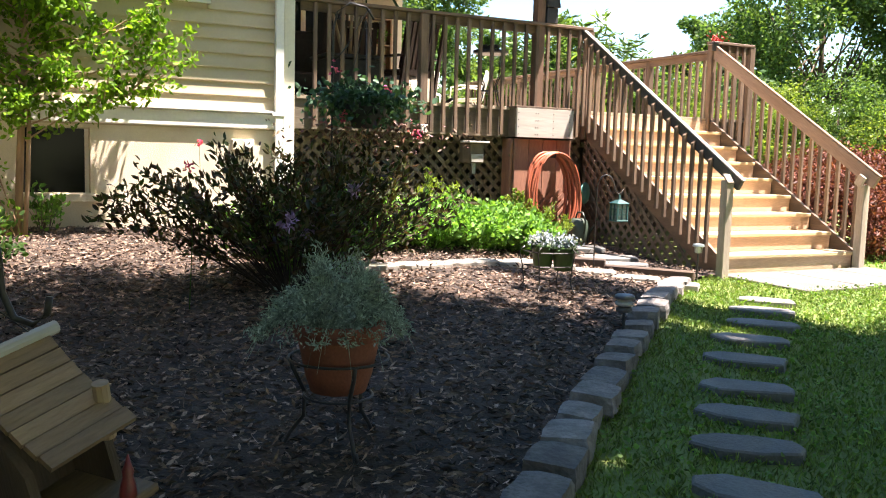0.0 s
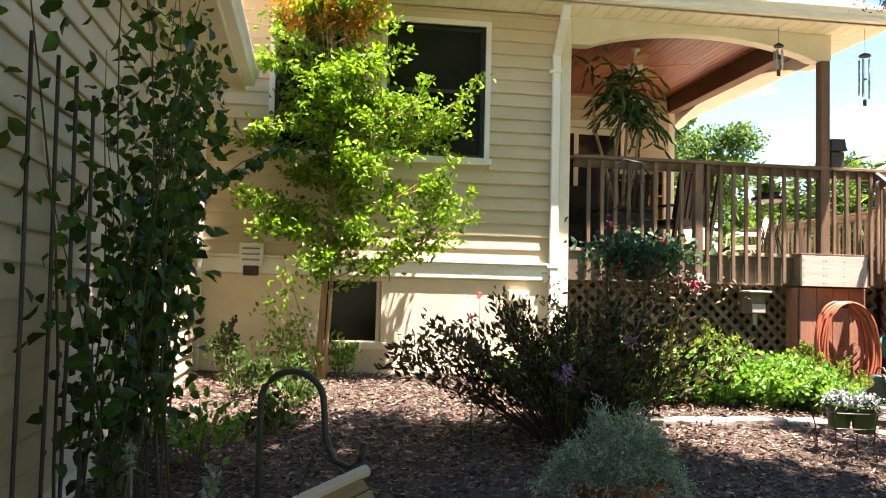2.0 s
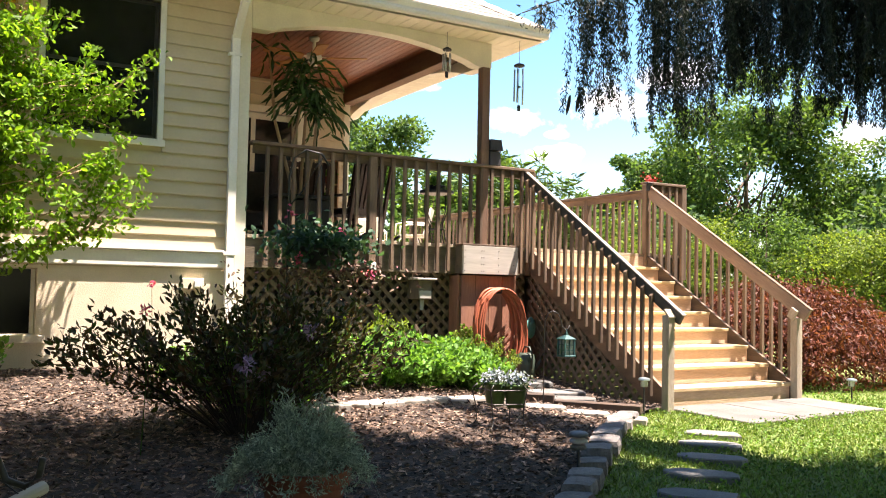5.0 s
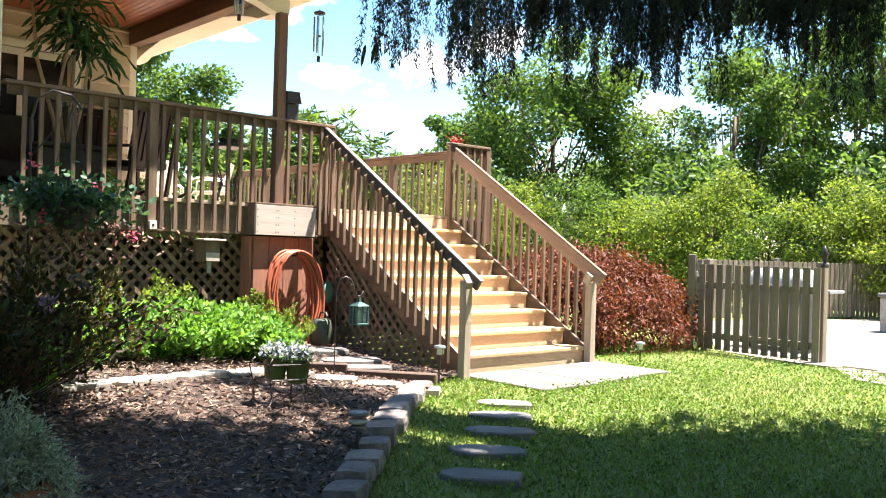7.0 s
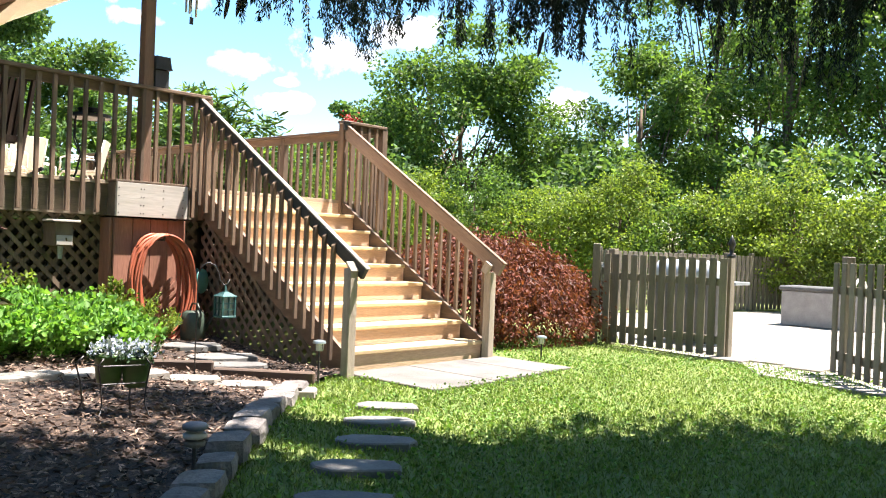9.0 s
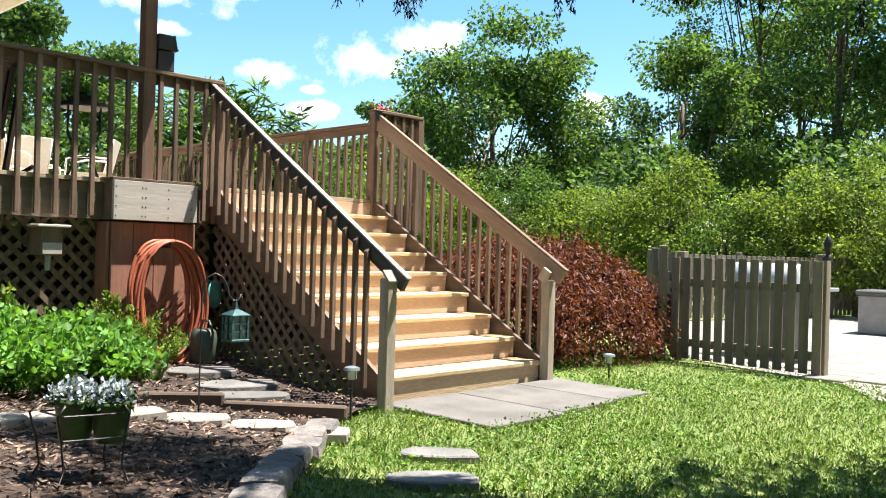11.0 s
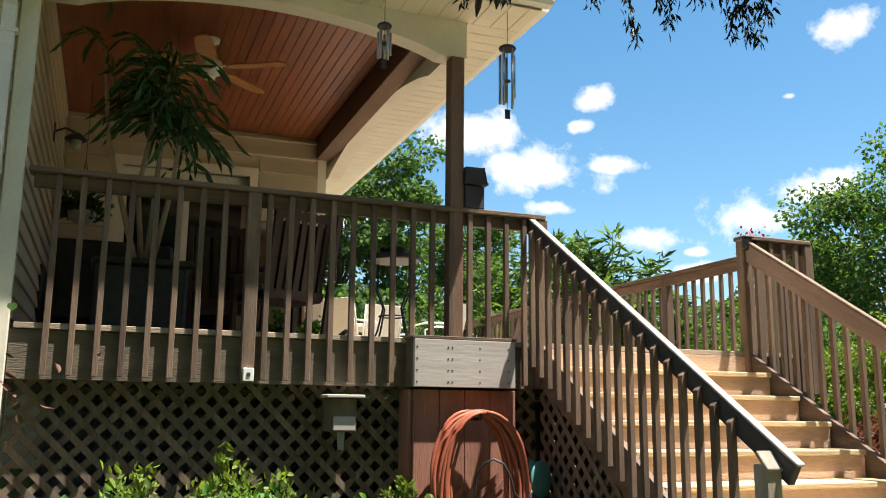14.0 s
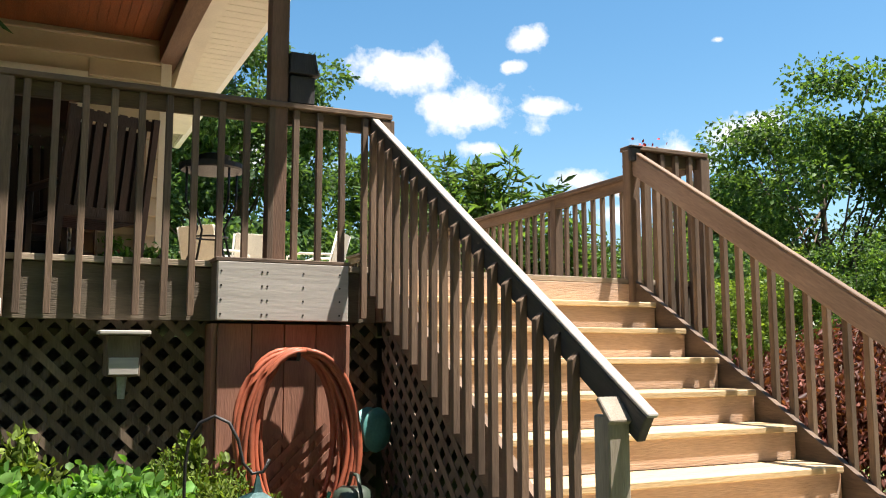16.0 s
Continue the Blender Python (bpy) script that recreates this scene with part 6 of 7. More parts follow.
# bird house by the porch post
bh = thing("bird_house", (6.01, FRONT + 0.0, RAIL), "black weathered bird house on the rail by the post", "bird house")
blackw = wood("black_wood", (0.045, 0.04, 0.042), (0.03, 0.028, 0.03), "z")
part("body", boxbm(-0.075, 0.075, -0.07, 0.07, 0.001, 0.17, 0.004), blackw, bh)
bm = bmesh.new()
box(bm, -0.085, 0.10, -0.09, 0.09, -0.008, 0.008, pose(0.0, 0, 0.19, 0, 0, 0))
box(bm, -0.008, 0.008, -0.09, 0.09, 0, 0.12, pose(0.085, 0, 0.195, 0, -12, 0))
box(bm, -0.08, 0.075, -0.085, 0.085, 0.20, 0.31)
part("roof", bm, blackw, bh)


def chime(name, x, y, z, n, r, L, label):
    """Hanging tubes under a wooden disc."""
    t = thing(name, (x, y, z), label, "wind chime", "wind chimes")
    alu = mat("chime_tube", (0.45, 0.47, 0.5), None, 0.3, 10, 0, 30, metal=0.9)
    bm = bmesh.new()
    lathe(bm, [(r * 1.15, -0.012), (r * 1.2, 0.0), (r * 1.0, 0.012), (0.01, 0.03)], 16)
    part("top_disc", bm, blackw, t)
    bm = bmesh.new()
    tube(bm, [(0, 0, 0.02), (0, 0, 4.034 - z)], 0.0025, 5)
    part("cord", bm, iron, t)
    for k in range(n):
        a = 2 * math.pi * k / n
        l = L * (0.72 + 0.28 * k / n)
        bm = bmesh.new()
        tube(bm, [(r * math.cos(a), r * math.sin(a), -0.05), (r * math.cos(a), r * math.sin(a), -0.05 - l)], 0.011, 8)
        tube(bm, [(r * math.cos(a), r * math.sin(a), -0.012), (r * math.cos(a), r * math.sin(a), -0.05)], 0.0015, 4)
        part("chime_tube", bm, alu, t, smooth=True)
    bm = bmesh.new()
    tube(bm, [(0, 0, 0), (0, 0, -L - 0.02)], 0.002, 4)
    lathe(bm, [(0.024, -L * 0.55), (0.024, -L * 0.55 - 0.012)], 12)
    box(bm, -0.02, 0.02, -0.004, 0.004, -L - 0.09, -L - 0.02)
    part("clapper", bm, blackw, t)


chime("wind_chime", 6.16, 8.56, 3.74, 5, 0.055, 0.46, "large metal wind chime hanging from the porch eave")
chime("wind_chime", 5.25, 8.72, 3.83, 5, 0.045, 0.24, "small metal wind chime hanging under the porch arch")

# ---- hanging basket in front of the deck ----
bk = thing("hook_pole", (2.38, 5.95, gz(2.50, 5.95)), "black iron scroll hook pole holding the flower basket", "garden hook", "shepherd hooks")
bm = bmesh.new()
tube(bm, [(0, 0, -0.1), (0, 0, 1.76), (0.03, 0, 1.89), (0.12, 0, 1.96), (0.24, 0, 1.94), (0.30, 0, 1.86)], 0.008, 8)
tube(bm, [(0, 0, 1.54), (0.10, 0, 1.66), (0.20, 0, 1.84), (0.26, 0, 1.93)], 0.005, 6)
part("rod", bm, iron, bk, smooth=True)
pl = thing("flower_basket", (2.62, 5.95, 1.30), "hanging basket of trailing geraniums with a few pink blooms", "hanging basket")
bm = bmesh.new()
lathe(bm, [(0.08, -0.12), (0.14, -0.05), (0.17, 0.05), (0.155, 0.055), (0.01, 0.03)], 20)
part("bowl", bm, mat("planter_dark", (0.06, 0.06, 0.055), None, 0.7), pl, smooth=True)
bm = bmesh.new()
for a in (0.2, 2.3, 4.4):
    tube(bm, [(0.165 * math.cos(a), 0.165 * math.sin(a), 0.05), (0, 0, 0.64)], 0.003, 4)
part("chain", bm, iron, pl)
g = np.random.default_rng(88)
n = 1500
p = np.stack([g.normal(size=n) * 0.17, g.normal(size=n) * 0.13, 0.03 + np.abs(g.normal(size=n)) * 0.08 - 0.15 * (g.random(n) < 0.35) * g.random(n)], -1)
part("foliage", leaf_mesh("foliage", p, g.normal(size=(n, 3)) + (0, -0.2, 0.1), g.uniform(0.03, 0.065, n), 0.7), leafmat("leaf_geranium", (0.06, 0.125, 0.075), (0.035, 0.08, 0.045), 0.25), pl)
n = 420
p = np.stack([g.normal(size=n) * 0.28 + 0.06, g.normal(size=n) * 0.14, -0.06 - np.abs(g.normal(size=n)) * 0.13], -1)
tagged(part("trailing_leaf", leaf_mesh("trailing_leaf", p, g.normal(size=(n, 3)) + (0, 0, -0.8), g.uniform(0.025, 0.05, n), 0.45), mat("trail_leaf", (0.14, 0.10, 0.05), (0.16, 0.05, 0.05), 0.6, 5, 0, 30, island=True, vary=0.35), pl), kind="stuff")
for b in ((-0.25, -0.08, 0.27), (0.38, -0.06, -0.14), (0.12, -0.1, 0.14), (-0.2, -0.1, -0.05)):
    p = np.array(b) + g.normal(size=(14, 3)) * 0.018
    tagged(part("bloom", leaf_mesh("bloom", p, g.normal(size=(14, 3)), 0.028, 0.7), P_pink, pl, "pink geranium bloom"), kind="stuff")


# ---- pots, stands, hooks, lamps in the bed ----
def wire_stand(t, r, top, feet):
    for k in range(3):
        a = 2 * math.pi * k / 3 + 0.5
        c, s = math.cos(a), math.sin(a)
        bm = bmesh.new()
        prof = [(r * 1.02, top), (r * 0.95, top * 0.86), (r * 0.70, top * 0.62), (r * 0.72, top * 0.35), (feet * 0.92, 0.06), (feet * 1.05, 0.008), (feet * 1.12, 0.03), (feet * 1.05, 0.05)]
        tube(bm, [(q * c, q * s, z) for q, z in prof], 0.0085, 7)
        part("leg", bm, iron, t, smooth=True)
    for q, z in ((r * 1.02, top), (r * 0.70, top * 0.60)):
        bm = bmesh.new()
        tube(bm, [(q * math.cos(u), q * math.sin(u), z) for u in np.linspace(0, 2 * math.pi, 25)], 0.006, 6)
        part("ring", bm, iron, t, smooth=True)


sp = thing("pot_stand", (1.46, 3.15, gz(1.46, 3.15)), "black wrought iron plant stand in the mulch", "plant stand", "plant stands")
wire_stand(sp, 0.185, 0.36, 0.20)
pot = thing("terracotta_pot", (1.46, 3.15, gz(1.46, 3.15) + 0.235), "terracotta pot with a rim on an iron stand", "pot")
bm = bmesh.new()
lathe(bm, [(0.105, 0.0), (0.125, 0.06), (0.155, 0.20), (0.157, 0.205), (0.172, 0.205), (0.176, 0.262), (0.160, 0.265), (0.148, 0.235), (0.02, 0.23)], 32)
part("body", bm, terracotta, pot, smooth=True)
ar = bush("artemisia", (1.44, 3.15, gz(1.46, 3.15) + 0.455), (0.33, 0.28), 0.38, 170, 15000, 0.021, L_silver, "feathery silver artemisia spilling from the pot", 141, "plant", 0.3, 0.1, L_silver, smat=0.002, droop=0.28, oval=False)
fs = thing("flower_stand", (3.86, 5.38, gz(3.86, 5.38)), "black wire stand holding the flower pots", "plant stand", "plant stands")
for k, (x, y) in enumerate(((-0.20, 0.14), (-0.16, -0.08), (0.14, 0.10), (0.12, -0.16))):
    bm = bmesh.new()
    tube(bm, [(x, y, 0.34), (x * 1.25, y * 1.1, 0.30), (x * 1.1, y, 0.20), (x * 1.0, y, 0.08), (x * 1.2, y * 1.2, 0.01), (x * 1.35, y * 1.3, 0.03)], 0.006, 6)
    part("leg", bm, iron, fs, smooth=True)
fs.scale = (0.78, 0.78, 1.0)
for z in (0.20, 0.30):
    bm = bmesh.new()
    tube(bm, [(-0.2, 0.14, z), (0.14, 0.12, z), (0.13, -0.16, z), (-0.17, -0.1, z), (-0.2, 0.14, z)], 0.005, 6)
    part("hoop", bm, iron, fs)
lime = mat("lime_pot", (0.05, 0.105, 0.02), (0.03, 0.06, 0.014), 0.3, 4, 0, 30)
for k, (x, y) in enumerate(((3.83, 5.44), (3.945, 5.345))):
    q = thing("flower_pot", (x, y, gz(x, y) + 0.172), "lime green pot of small white flowers", "flower pot", "flower pots")
    bm = bmesh.new()
    lathe(bm, [(0.062, 0.0), (0.070, 0.04), (0.082, 0.150), (0.088, 0.152), (0.088, 0.172), (0.078, 0.172), (0.075, 0.155), (0.01, 0.15)], 24)
    part("body", bm, lime, q, smooth=True)
    g = np.random.default_rng(150 + k)
    n = 760
    p = np.stack([g.normal(size=n) * 0.038, g.normal(size=n) * 0.038, 0.172 + np.abs(g.normal(size=n)) * 0.030], -1)
    tagged(part("flower_tuft", leaf_mesh("flower_tuft", p, g.normal(size=(n, 3)) + (0, 0, 0.8), 0.022, 0.8), P_white, q, "cluster of small white flowers"), kind="stuff")
    part("leaves", leaf_mesh("leaves", p * (1, 1, 0.9), g.normal(size=(n, 3)), 0.03, 0.4), leafmat("leaf_dark", (0.05, 0.10, 0.05), None, 0.2), q)


def hook(name, loc, H, r, rad, label, flip=1, square=False):
    t = thing(name, loc, label, "garden hook", "shepherd hooks")
    bm = bmesh.new()
    pts = [(0, 0, -0.1), (0, 0, H - r)]
    for k in range(1, 13):
        a = math.pi * k / 12
        pts.append((flip * (r - r * math.cos(a)), 0, H - r + r * math.sin(a)))
    pts += [(flip * (2 * r + 0.005), 0, H - r - 0.07), (flip * (2 * r + 0.025), 0, H - r - 0.12), (flip * (2 * r + 0.06), 0, H - r - 0.135), (flip * (2 * r + 0.085), 0, H - r - 0.115), (flip * (2 * r + 0.09), 0, H - r - 0.08)]
    tube(bm, pts, rad, 8)
    part("rod", bm, iron, t, smooth=True)
    return t


hk = hook("shepherd_hook", (0.205, 1.98, gz(0.2, 1.98)), 0.86 - gz(0.2, 1.98), 0.07, 0.0075, "black iron shepherd hook in the bed", 1)
hk.rotation_euler = (0, 0, radians(-12))


def feeder():
    """Rustic log feeder with a curved plank roof, hung from the hook."""
    t = thing("bird_feeder", (0.40, 1.98, 0.31), "rustic wooden bird feeder with a plank roof", "bird feeder")
    t.rotation_euler = (0, radians(-13), radians(36))
    t.scale = (1.0, 1.0, 1.0)
    pine = wood("pine_plank", (0.38, 0.24, 0.13), (0.22, 0.135, 0.075), "x")
    logm = wood("log_bark", (0.10, 0.065, 0.04), (0.06, 0.04, 0.028), "z")
    for k in range(7):
        s = k / 6
        bm = bmesh.new()
        y = -0.015 - 0.155 * s - 0.03 * s * s
        z = 0.285 - 0.17 * s + 0.04 * s * s
        box(bm, -0.10, 0.10, -0.017, 0.017, -0.006, 0.006, pose(0, y, z, 48 - 16 * s, 0, 0))
        part("roof_plank", bm, pine, t)
    for k in range(6):
        s = k / 5
        bm = bmesh.new()
        box(bm, -0.10, 0.10, -0.017, 0.017, -0.006, 0.006, pose(0, 0.015 + 0.14 * s, 0.285 - 0.17 * s + 0.04 * s * s, -48 + 14 * s, 0, 0))
        part("roof_plank", bm, pine, t)
    bm = bmesh.new()
    tube(bm, [(-0.125, 0, 0.305), (0.125, 0, 0.305)], 0.014, 10)
    part("ridge_pole", bm, pale_block, t, "grey weathered ridge pole")
    bm = bmesh.new()
    for x0, x1 in ((-0.10, -0.08), (0.08, 0.10)):
        vs = [bm.verts.new((x, y, z)) for x in (x0, x1) for y, z in ((-0.14, 0.0), (0.14, 0.0), (0.12, 0.12), (0.0, 0.28), (-0.13, 0.11))]
        bm.faces.new(vs[:5][::-1])
        bm.faces.new(vs[5:])
        for i in range(5):
            bm.faces.new((vs[i], vs[(i + 1) % 5], vs[5 + (i + 1) % 5], vs[5 + i]))
    part("side_panel", bm, logm, t)
    part("base", boxbm(-0.11, 0.11, -0.23, 0.15, -0.02, 0.0, 0.004), pine, t)
    part("back", boxbm(-0.08, 0.08, -0.02, 0.0, 0.0, 0.26), logm, t)
    bm = bmesh.new()
    tube(bm, [(0.085, -0.14, 0.10), (0.085, -0.15, 0.22)], 0.017, 10)
    part("log_chimney", bm, pale_bark, t)
    bm = bmesh.new()
    tube(bm, [(-0.07, 0, 0.31), (0.0, 0, 0.40)], 0.0018, 4)
    tube(bm, [(0.07, 0, 0.31), (0.0, 0, 0.40)], 0.0018, 4)
    part("wire", bm, iron, t)


feeder()
fig = bmesh.new()
lathe(fig, [(0.018, 0), (0.024, 0.02), (0.020, 0.05), (0.014, 0.07), (0.016, 0.085), (0.010, 0.10), (0.002, 0.13)], 12)
fo = part("garden_figurine", fig, mat("figurine_red", (0.22, 0.025, 0.025), (0.14, 0.02, 0.02), 0.35), smooth=True)
fo.scale = (0.75, 0.75, 0.75)
fo.location = (0.56, 1.83, 0.312)
tagged(fo, "small red glazed garden figurine on the feeder ledge", "figurine")

th = thing("thin_stake", (5.0, 6.42, gz(5.0, 6.42)), "thin black iron hook stake holding the lantern", "garden hook", "shepherd hooks")
bm = bmesh.new()
tube(bm, [(0, 0, -0.1), (0, 0, 0.74), (0.008, -0.003, 0.81), (0.035, -0.012, 0.86), (0.075, -0.025, 0.88), (0.115, -0.04, 0.86), (0.14, -0.05, 0.81), (0.155, -0.055, 0.745), (0.18, -0.065, 0.715), (0.21, -0.075, 0.72), (0.225, -0.08, 0.755)], 0.005, 7)
part("rod", bm, iron, th, smooth=True)
lathe_b = bmesh.new()
lathe(lathe_b, [(0.07, 0.0), (0.065, 0.008), (0.01, 0.012)], 14)
part("foot_disc", lathe_b, iron, th)
verd = mat("verdigris", (0.04, 0.12, 0.12), (0.025, 0.07, 0.07), 0.5, 9, 0.15, 60, metal=0.3)
ln = thing("lantern", (5.195, 6.35, 0.465), "blue-green metal lantern with glass panes hanging from a hook", "lantern")
ln.scale = (0.62, 0.62, 0.52)
part("base", boxbm(-0.10, 0.10, -0.10, 0.10, 0.0, 0.03, 0.005), verd, ln)
for sx in (-1, 1):
    for sy in (-1, 1):
        part("corner_bar", boxbm(sx * 0.085 - 0.01, sx * 0.085 + 0.01, sy * 0.085 - 0.01, sy * 0.085 + 0.01, 0.03, 0.30), verd, ln)
bm = bmesh.new()
for z in (0.12, 0.21):
    for s in (-1, 1):
        box(bm, -0.085, 0.085, s * 0.085 - 0.006, s * 0.085 + 0.006, z - 0.008, z + 0.008)
        box(bm, s * 0.085 - 0.006, s * 0.085 + 0.006, -0.085, 0.085, z - 0.008, z + 0.008)
for s in (-1, 1):
    box(bm, -0.007, 0.007, s * 0.085 - 0.006, s * 0.085 + 0.006, 0.03, 0.30)
    box(bm, s * 0.085 - 0.006, s * 0.085 + 0.006, -0.007, 0.007, 0.03, 0.30)
part("glazing_grid", bm, verd, ln)
part("frosted_glass", boxbm(-0.075, 0.075, -0.075, 0.075, 0.03, 0.30), mat("frosted_glass", (0.22, 0.26, 0.27), None, 0.2), ln)
bm = bmesh.new()
lathe(bm, [(0.145, 0.30), (0.145, 0.312), (0.06, 0.36), (0.03, 0.375), (0.025, 0.39), (0.005, 0.48)], 4, pose(0, 0, 0, 0, 0, 45))
part("roof", bm, verd, ln)


def path_light(x, y, H, label, metal, tilt=0.0):
    t = thing("path_light", (x, y, gz(x, y) - 0.02), label, "path light", "path lights")
    t.rotation_euler = (0, tilt, 0)
    bm = bmesh.new()
    tube(bm, [(0, 0, -0.05), (0, 0, H - 0.09)], 0.009, 8)
    part("stake", bm, iron, t)
    bm = bmesh.new()
    lathe(bm, [(0.02, H - 0.09), (0.034, H - 0.085), (0.036, H - 0.03), (0.02, H - 0.028)], 14)
    part("lens", bm, mat("lamp_lens", (0.55, 0.55, 0.50), None, 0.2), t)
    bm = bmesh.new()
    lathe(bm, [(0.052, H - 0.030), (0.056, H - 0.024), (0.050, H - 0.008), (0.02, H)], 18)
    part("cap", bm, metal, t)
    for k in range(4):
        a = math.pi / 2 * k
        bm = bmesh.new()
        tube(bm, [(0.038 * math.cos(a), 0.038 * math.sin(a), H - 0.09), (0.040 * math.cos(a), 0.040 * math.sin(a), H - 0.028)], 0.003, 5)
        part("cage_bar", bm, iron, t)


steel = mat("brushed_cap", (0.42, 0.48, 0.50), (0.32, 0.38, 0.4), 0.35, 10, 0, 40, metal=0.6)
path_light(6.02, 6.22, 0.36, "solar path light with a blue-grey cap by the stairs", steel)
tl = thing("path_light", (3.63, 4.22, gz(3.63, 4.22) - 0.02), "tiered solar path light with stacked caps by the stone border", "path light", "path lights")
bm = bmesh.new()
tube(bm, [(0, 0, -0.05), (0, 0, 0.18)], 0.010, 8)
part("stake", bm, iron, tl)
for z, r, m_t in ((0.175, 0.048, stone), (0.212, 0.054, pale_block), (0.252, 0.058, mat("slate_cap", (0.16, 0.17, 0.19), None, 0.5))):
    bm = bmesh.new()
    lathe(bm, [(r * 0.7, z), (r, z + 0.006), (r * 1.02, z + 0.022), (r * 0.8, z + 0.030), (0.01, z + 0.032)], 18)
    part("tier", bm, m_t, tl, smooth=True)
path_light(9.0, 6.15, 0.26, "small solar path light beside the stair foot", steel)

# watering can by the lattice
wc = thing("watering_can", (6.22, 8.42, gz(6.22, 8.42)), "dark green watering can against the lattice", "watering can")
dkg = mat("dark_green_plastic", (0.05, 0.075, 0.055), None, 0.5)
bm = bmesh.new()
lathe(bm, [(0.11, 0.0), (0.125, 0.02), (0.12, 0.20), (0.10, 0.27), (0.07, 0.29)], 20)
part("body", bm, dkg, wc, smooth=True)
bm = bmesh.new()
tube(bm, [(0.0, 0.07, 0.27), (0, 0.02, 0.36), (0, -0.08, 0.36), (0, -0.14, 0.26), (0, -0.12, 0.12)], 0.011, 8)
part("handle", bm, dkg, wc, smooth=True)
bm = bmesh.new()
tube(bm, [(0.11, 0, 0.06), (0.2, 0, 0.18), (0.26, 0, 0.28)], [0.022, 0.016, 0.012], 8)
part("spout", bm, dkg, wc, smooth=True)
tealpot = thing("teal_pot", (6.42, 8.66, gz(6.42, 8.66) + 0.55), "teal hose reel guide hanging on the lattice", "hose reel")
bm = bmesh.new()
lathe(bm, [(0.05, -0.05), (0.125, -0.045), (0.13, -0.035), (0.06, -0.025), (0.06, 0.025), (0.13, 0.035), (0.125, 0.045), (0.05, 0.05)], 24, pose(0, 0, 0, 90, 0, 30))
part("wheel", bm, mat("teal_plastic", (0.09, 0.30, 0.28), None, 0.45), tealpot, smooth=True)


# ---- on the deck ----
def dracaena():
    t = thing("dracaena", (3.72, 9.36, DECK + 0.42), "tall potted dracaena with strappy dark green leaves", "house plant")
    g = np.random.default_rng(160)
    P, A, S = [], [], []
    heads = [((0.0, 0.05, 0.0), (-0.06, 0.06, 0.6), (0.02, 0.0, 1.22), 60), ((0.05, 0, 0), (0.16, -0.03, 0.6), (0.20, -0.02, 1.05), 48),
             ((0.02, 0, 0), (0.06, 0.03, 0.7), (0.10, 0.03, 1.48), 42), ((-0.03, 0, 0), (-0.28, 0.05, 0.9), (-0.36, 0.05, 1.62), 9)]
    for *h, n in heads:
        bm = bmesh.new()
        tube(bm, h, [0.022, 0.018, 0.014], 7)
        part("cane", bm, pale_bark, t, smooth=True)
        a = g.random(n) * 2 * np.pi
        z = g.uniform(0.0, 1.3, n)
        d = np.stack([np.cos(a), np.sin(a), z - 0.2], -1)
        d = unit(d)
        L = g.uniform(0.32, 0.54, n)
        root = np.array(h[2]) + g.normal(size=(n, 3)) * (0.02, 0.02, 0.10)
        # each strap leaf is an arching chain of three blades
        for j in range(3):
            P.append(root.copy())
            dd = unit(d + np.array([0, 0, -0.75 * j]))
            A.append(dd)
            S.append(L * 0.42)
            root = root + dd * (L * 0.36)[:, None]
    P = np.concatenate(P)
    part("leaves", leaf_mesh("leaves", P, np.concatenate(A), np.concatenate(S), 0.17, 0.12), L_yucca, t)


dracaena()
pb = thing("planter_box", (3.72, 9.40, DECK), "large dark planter box holding the dracaena", "planter")
darkwick = mat("dark_wicker", (0.035, 0.030, 0.028), (0.022, 0.02, 0.018), 0.7, 20, 0.5, 90)
part("body", boxbm(-0.30, 0.30, -0.28, 0.28, 0.0, 0.44, 0.02), darkwick, pb)
part("rim", boxbm(-0.33, 0.33, -0.31, 0.31, 0.44, 0.48, 0.01), darkwick, pb)
settee = thing("wicker_settee", (3.45, 11.2, DECK), "dark wicker settee with a tall back against the porch wall", "settee")
part("seat", boxbm(-0.45, 0.6, -0.35, 0.30, 0.20, 0.42, 0.03), darkwick, settee)
part("backrest", boxbm(-0.45, 0.6, 0.24, 0.34, 0.42, 1.0, 0.03), darkwick, settee)
part("armrest", boxbm(-0.53, -0.451, -0.35, 0.34, 0.10, 0.66, 0.02), darkwick, settee)
part("armrest", boxbm(0.601, 0.68, -0.35, 0.34, 0.10, 0.66, 0.02), darkwick, settee)
for x in (-0.48, 0.63):
    for y in (-0.31, 0.30):
        part("leg", boxbm(x - 0.03, x + 0.03, y - 0.03, y + 0.03, 0.0, 0.20), darkwick, settee)

dkwood = wood("dark_chair_wood", (0.075, 0.035, 0.025), (0.045, 0.022, 0.017), "z", rough=0.45)


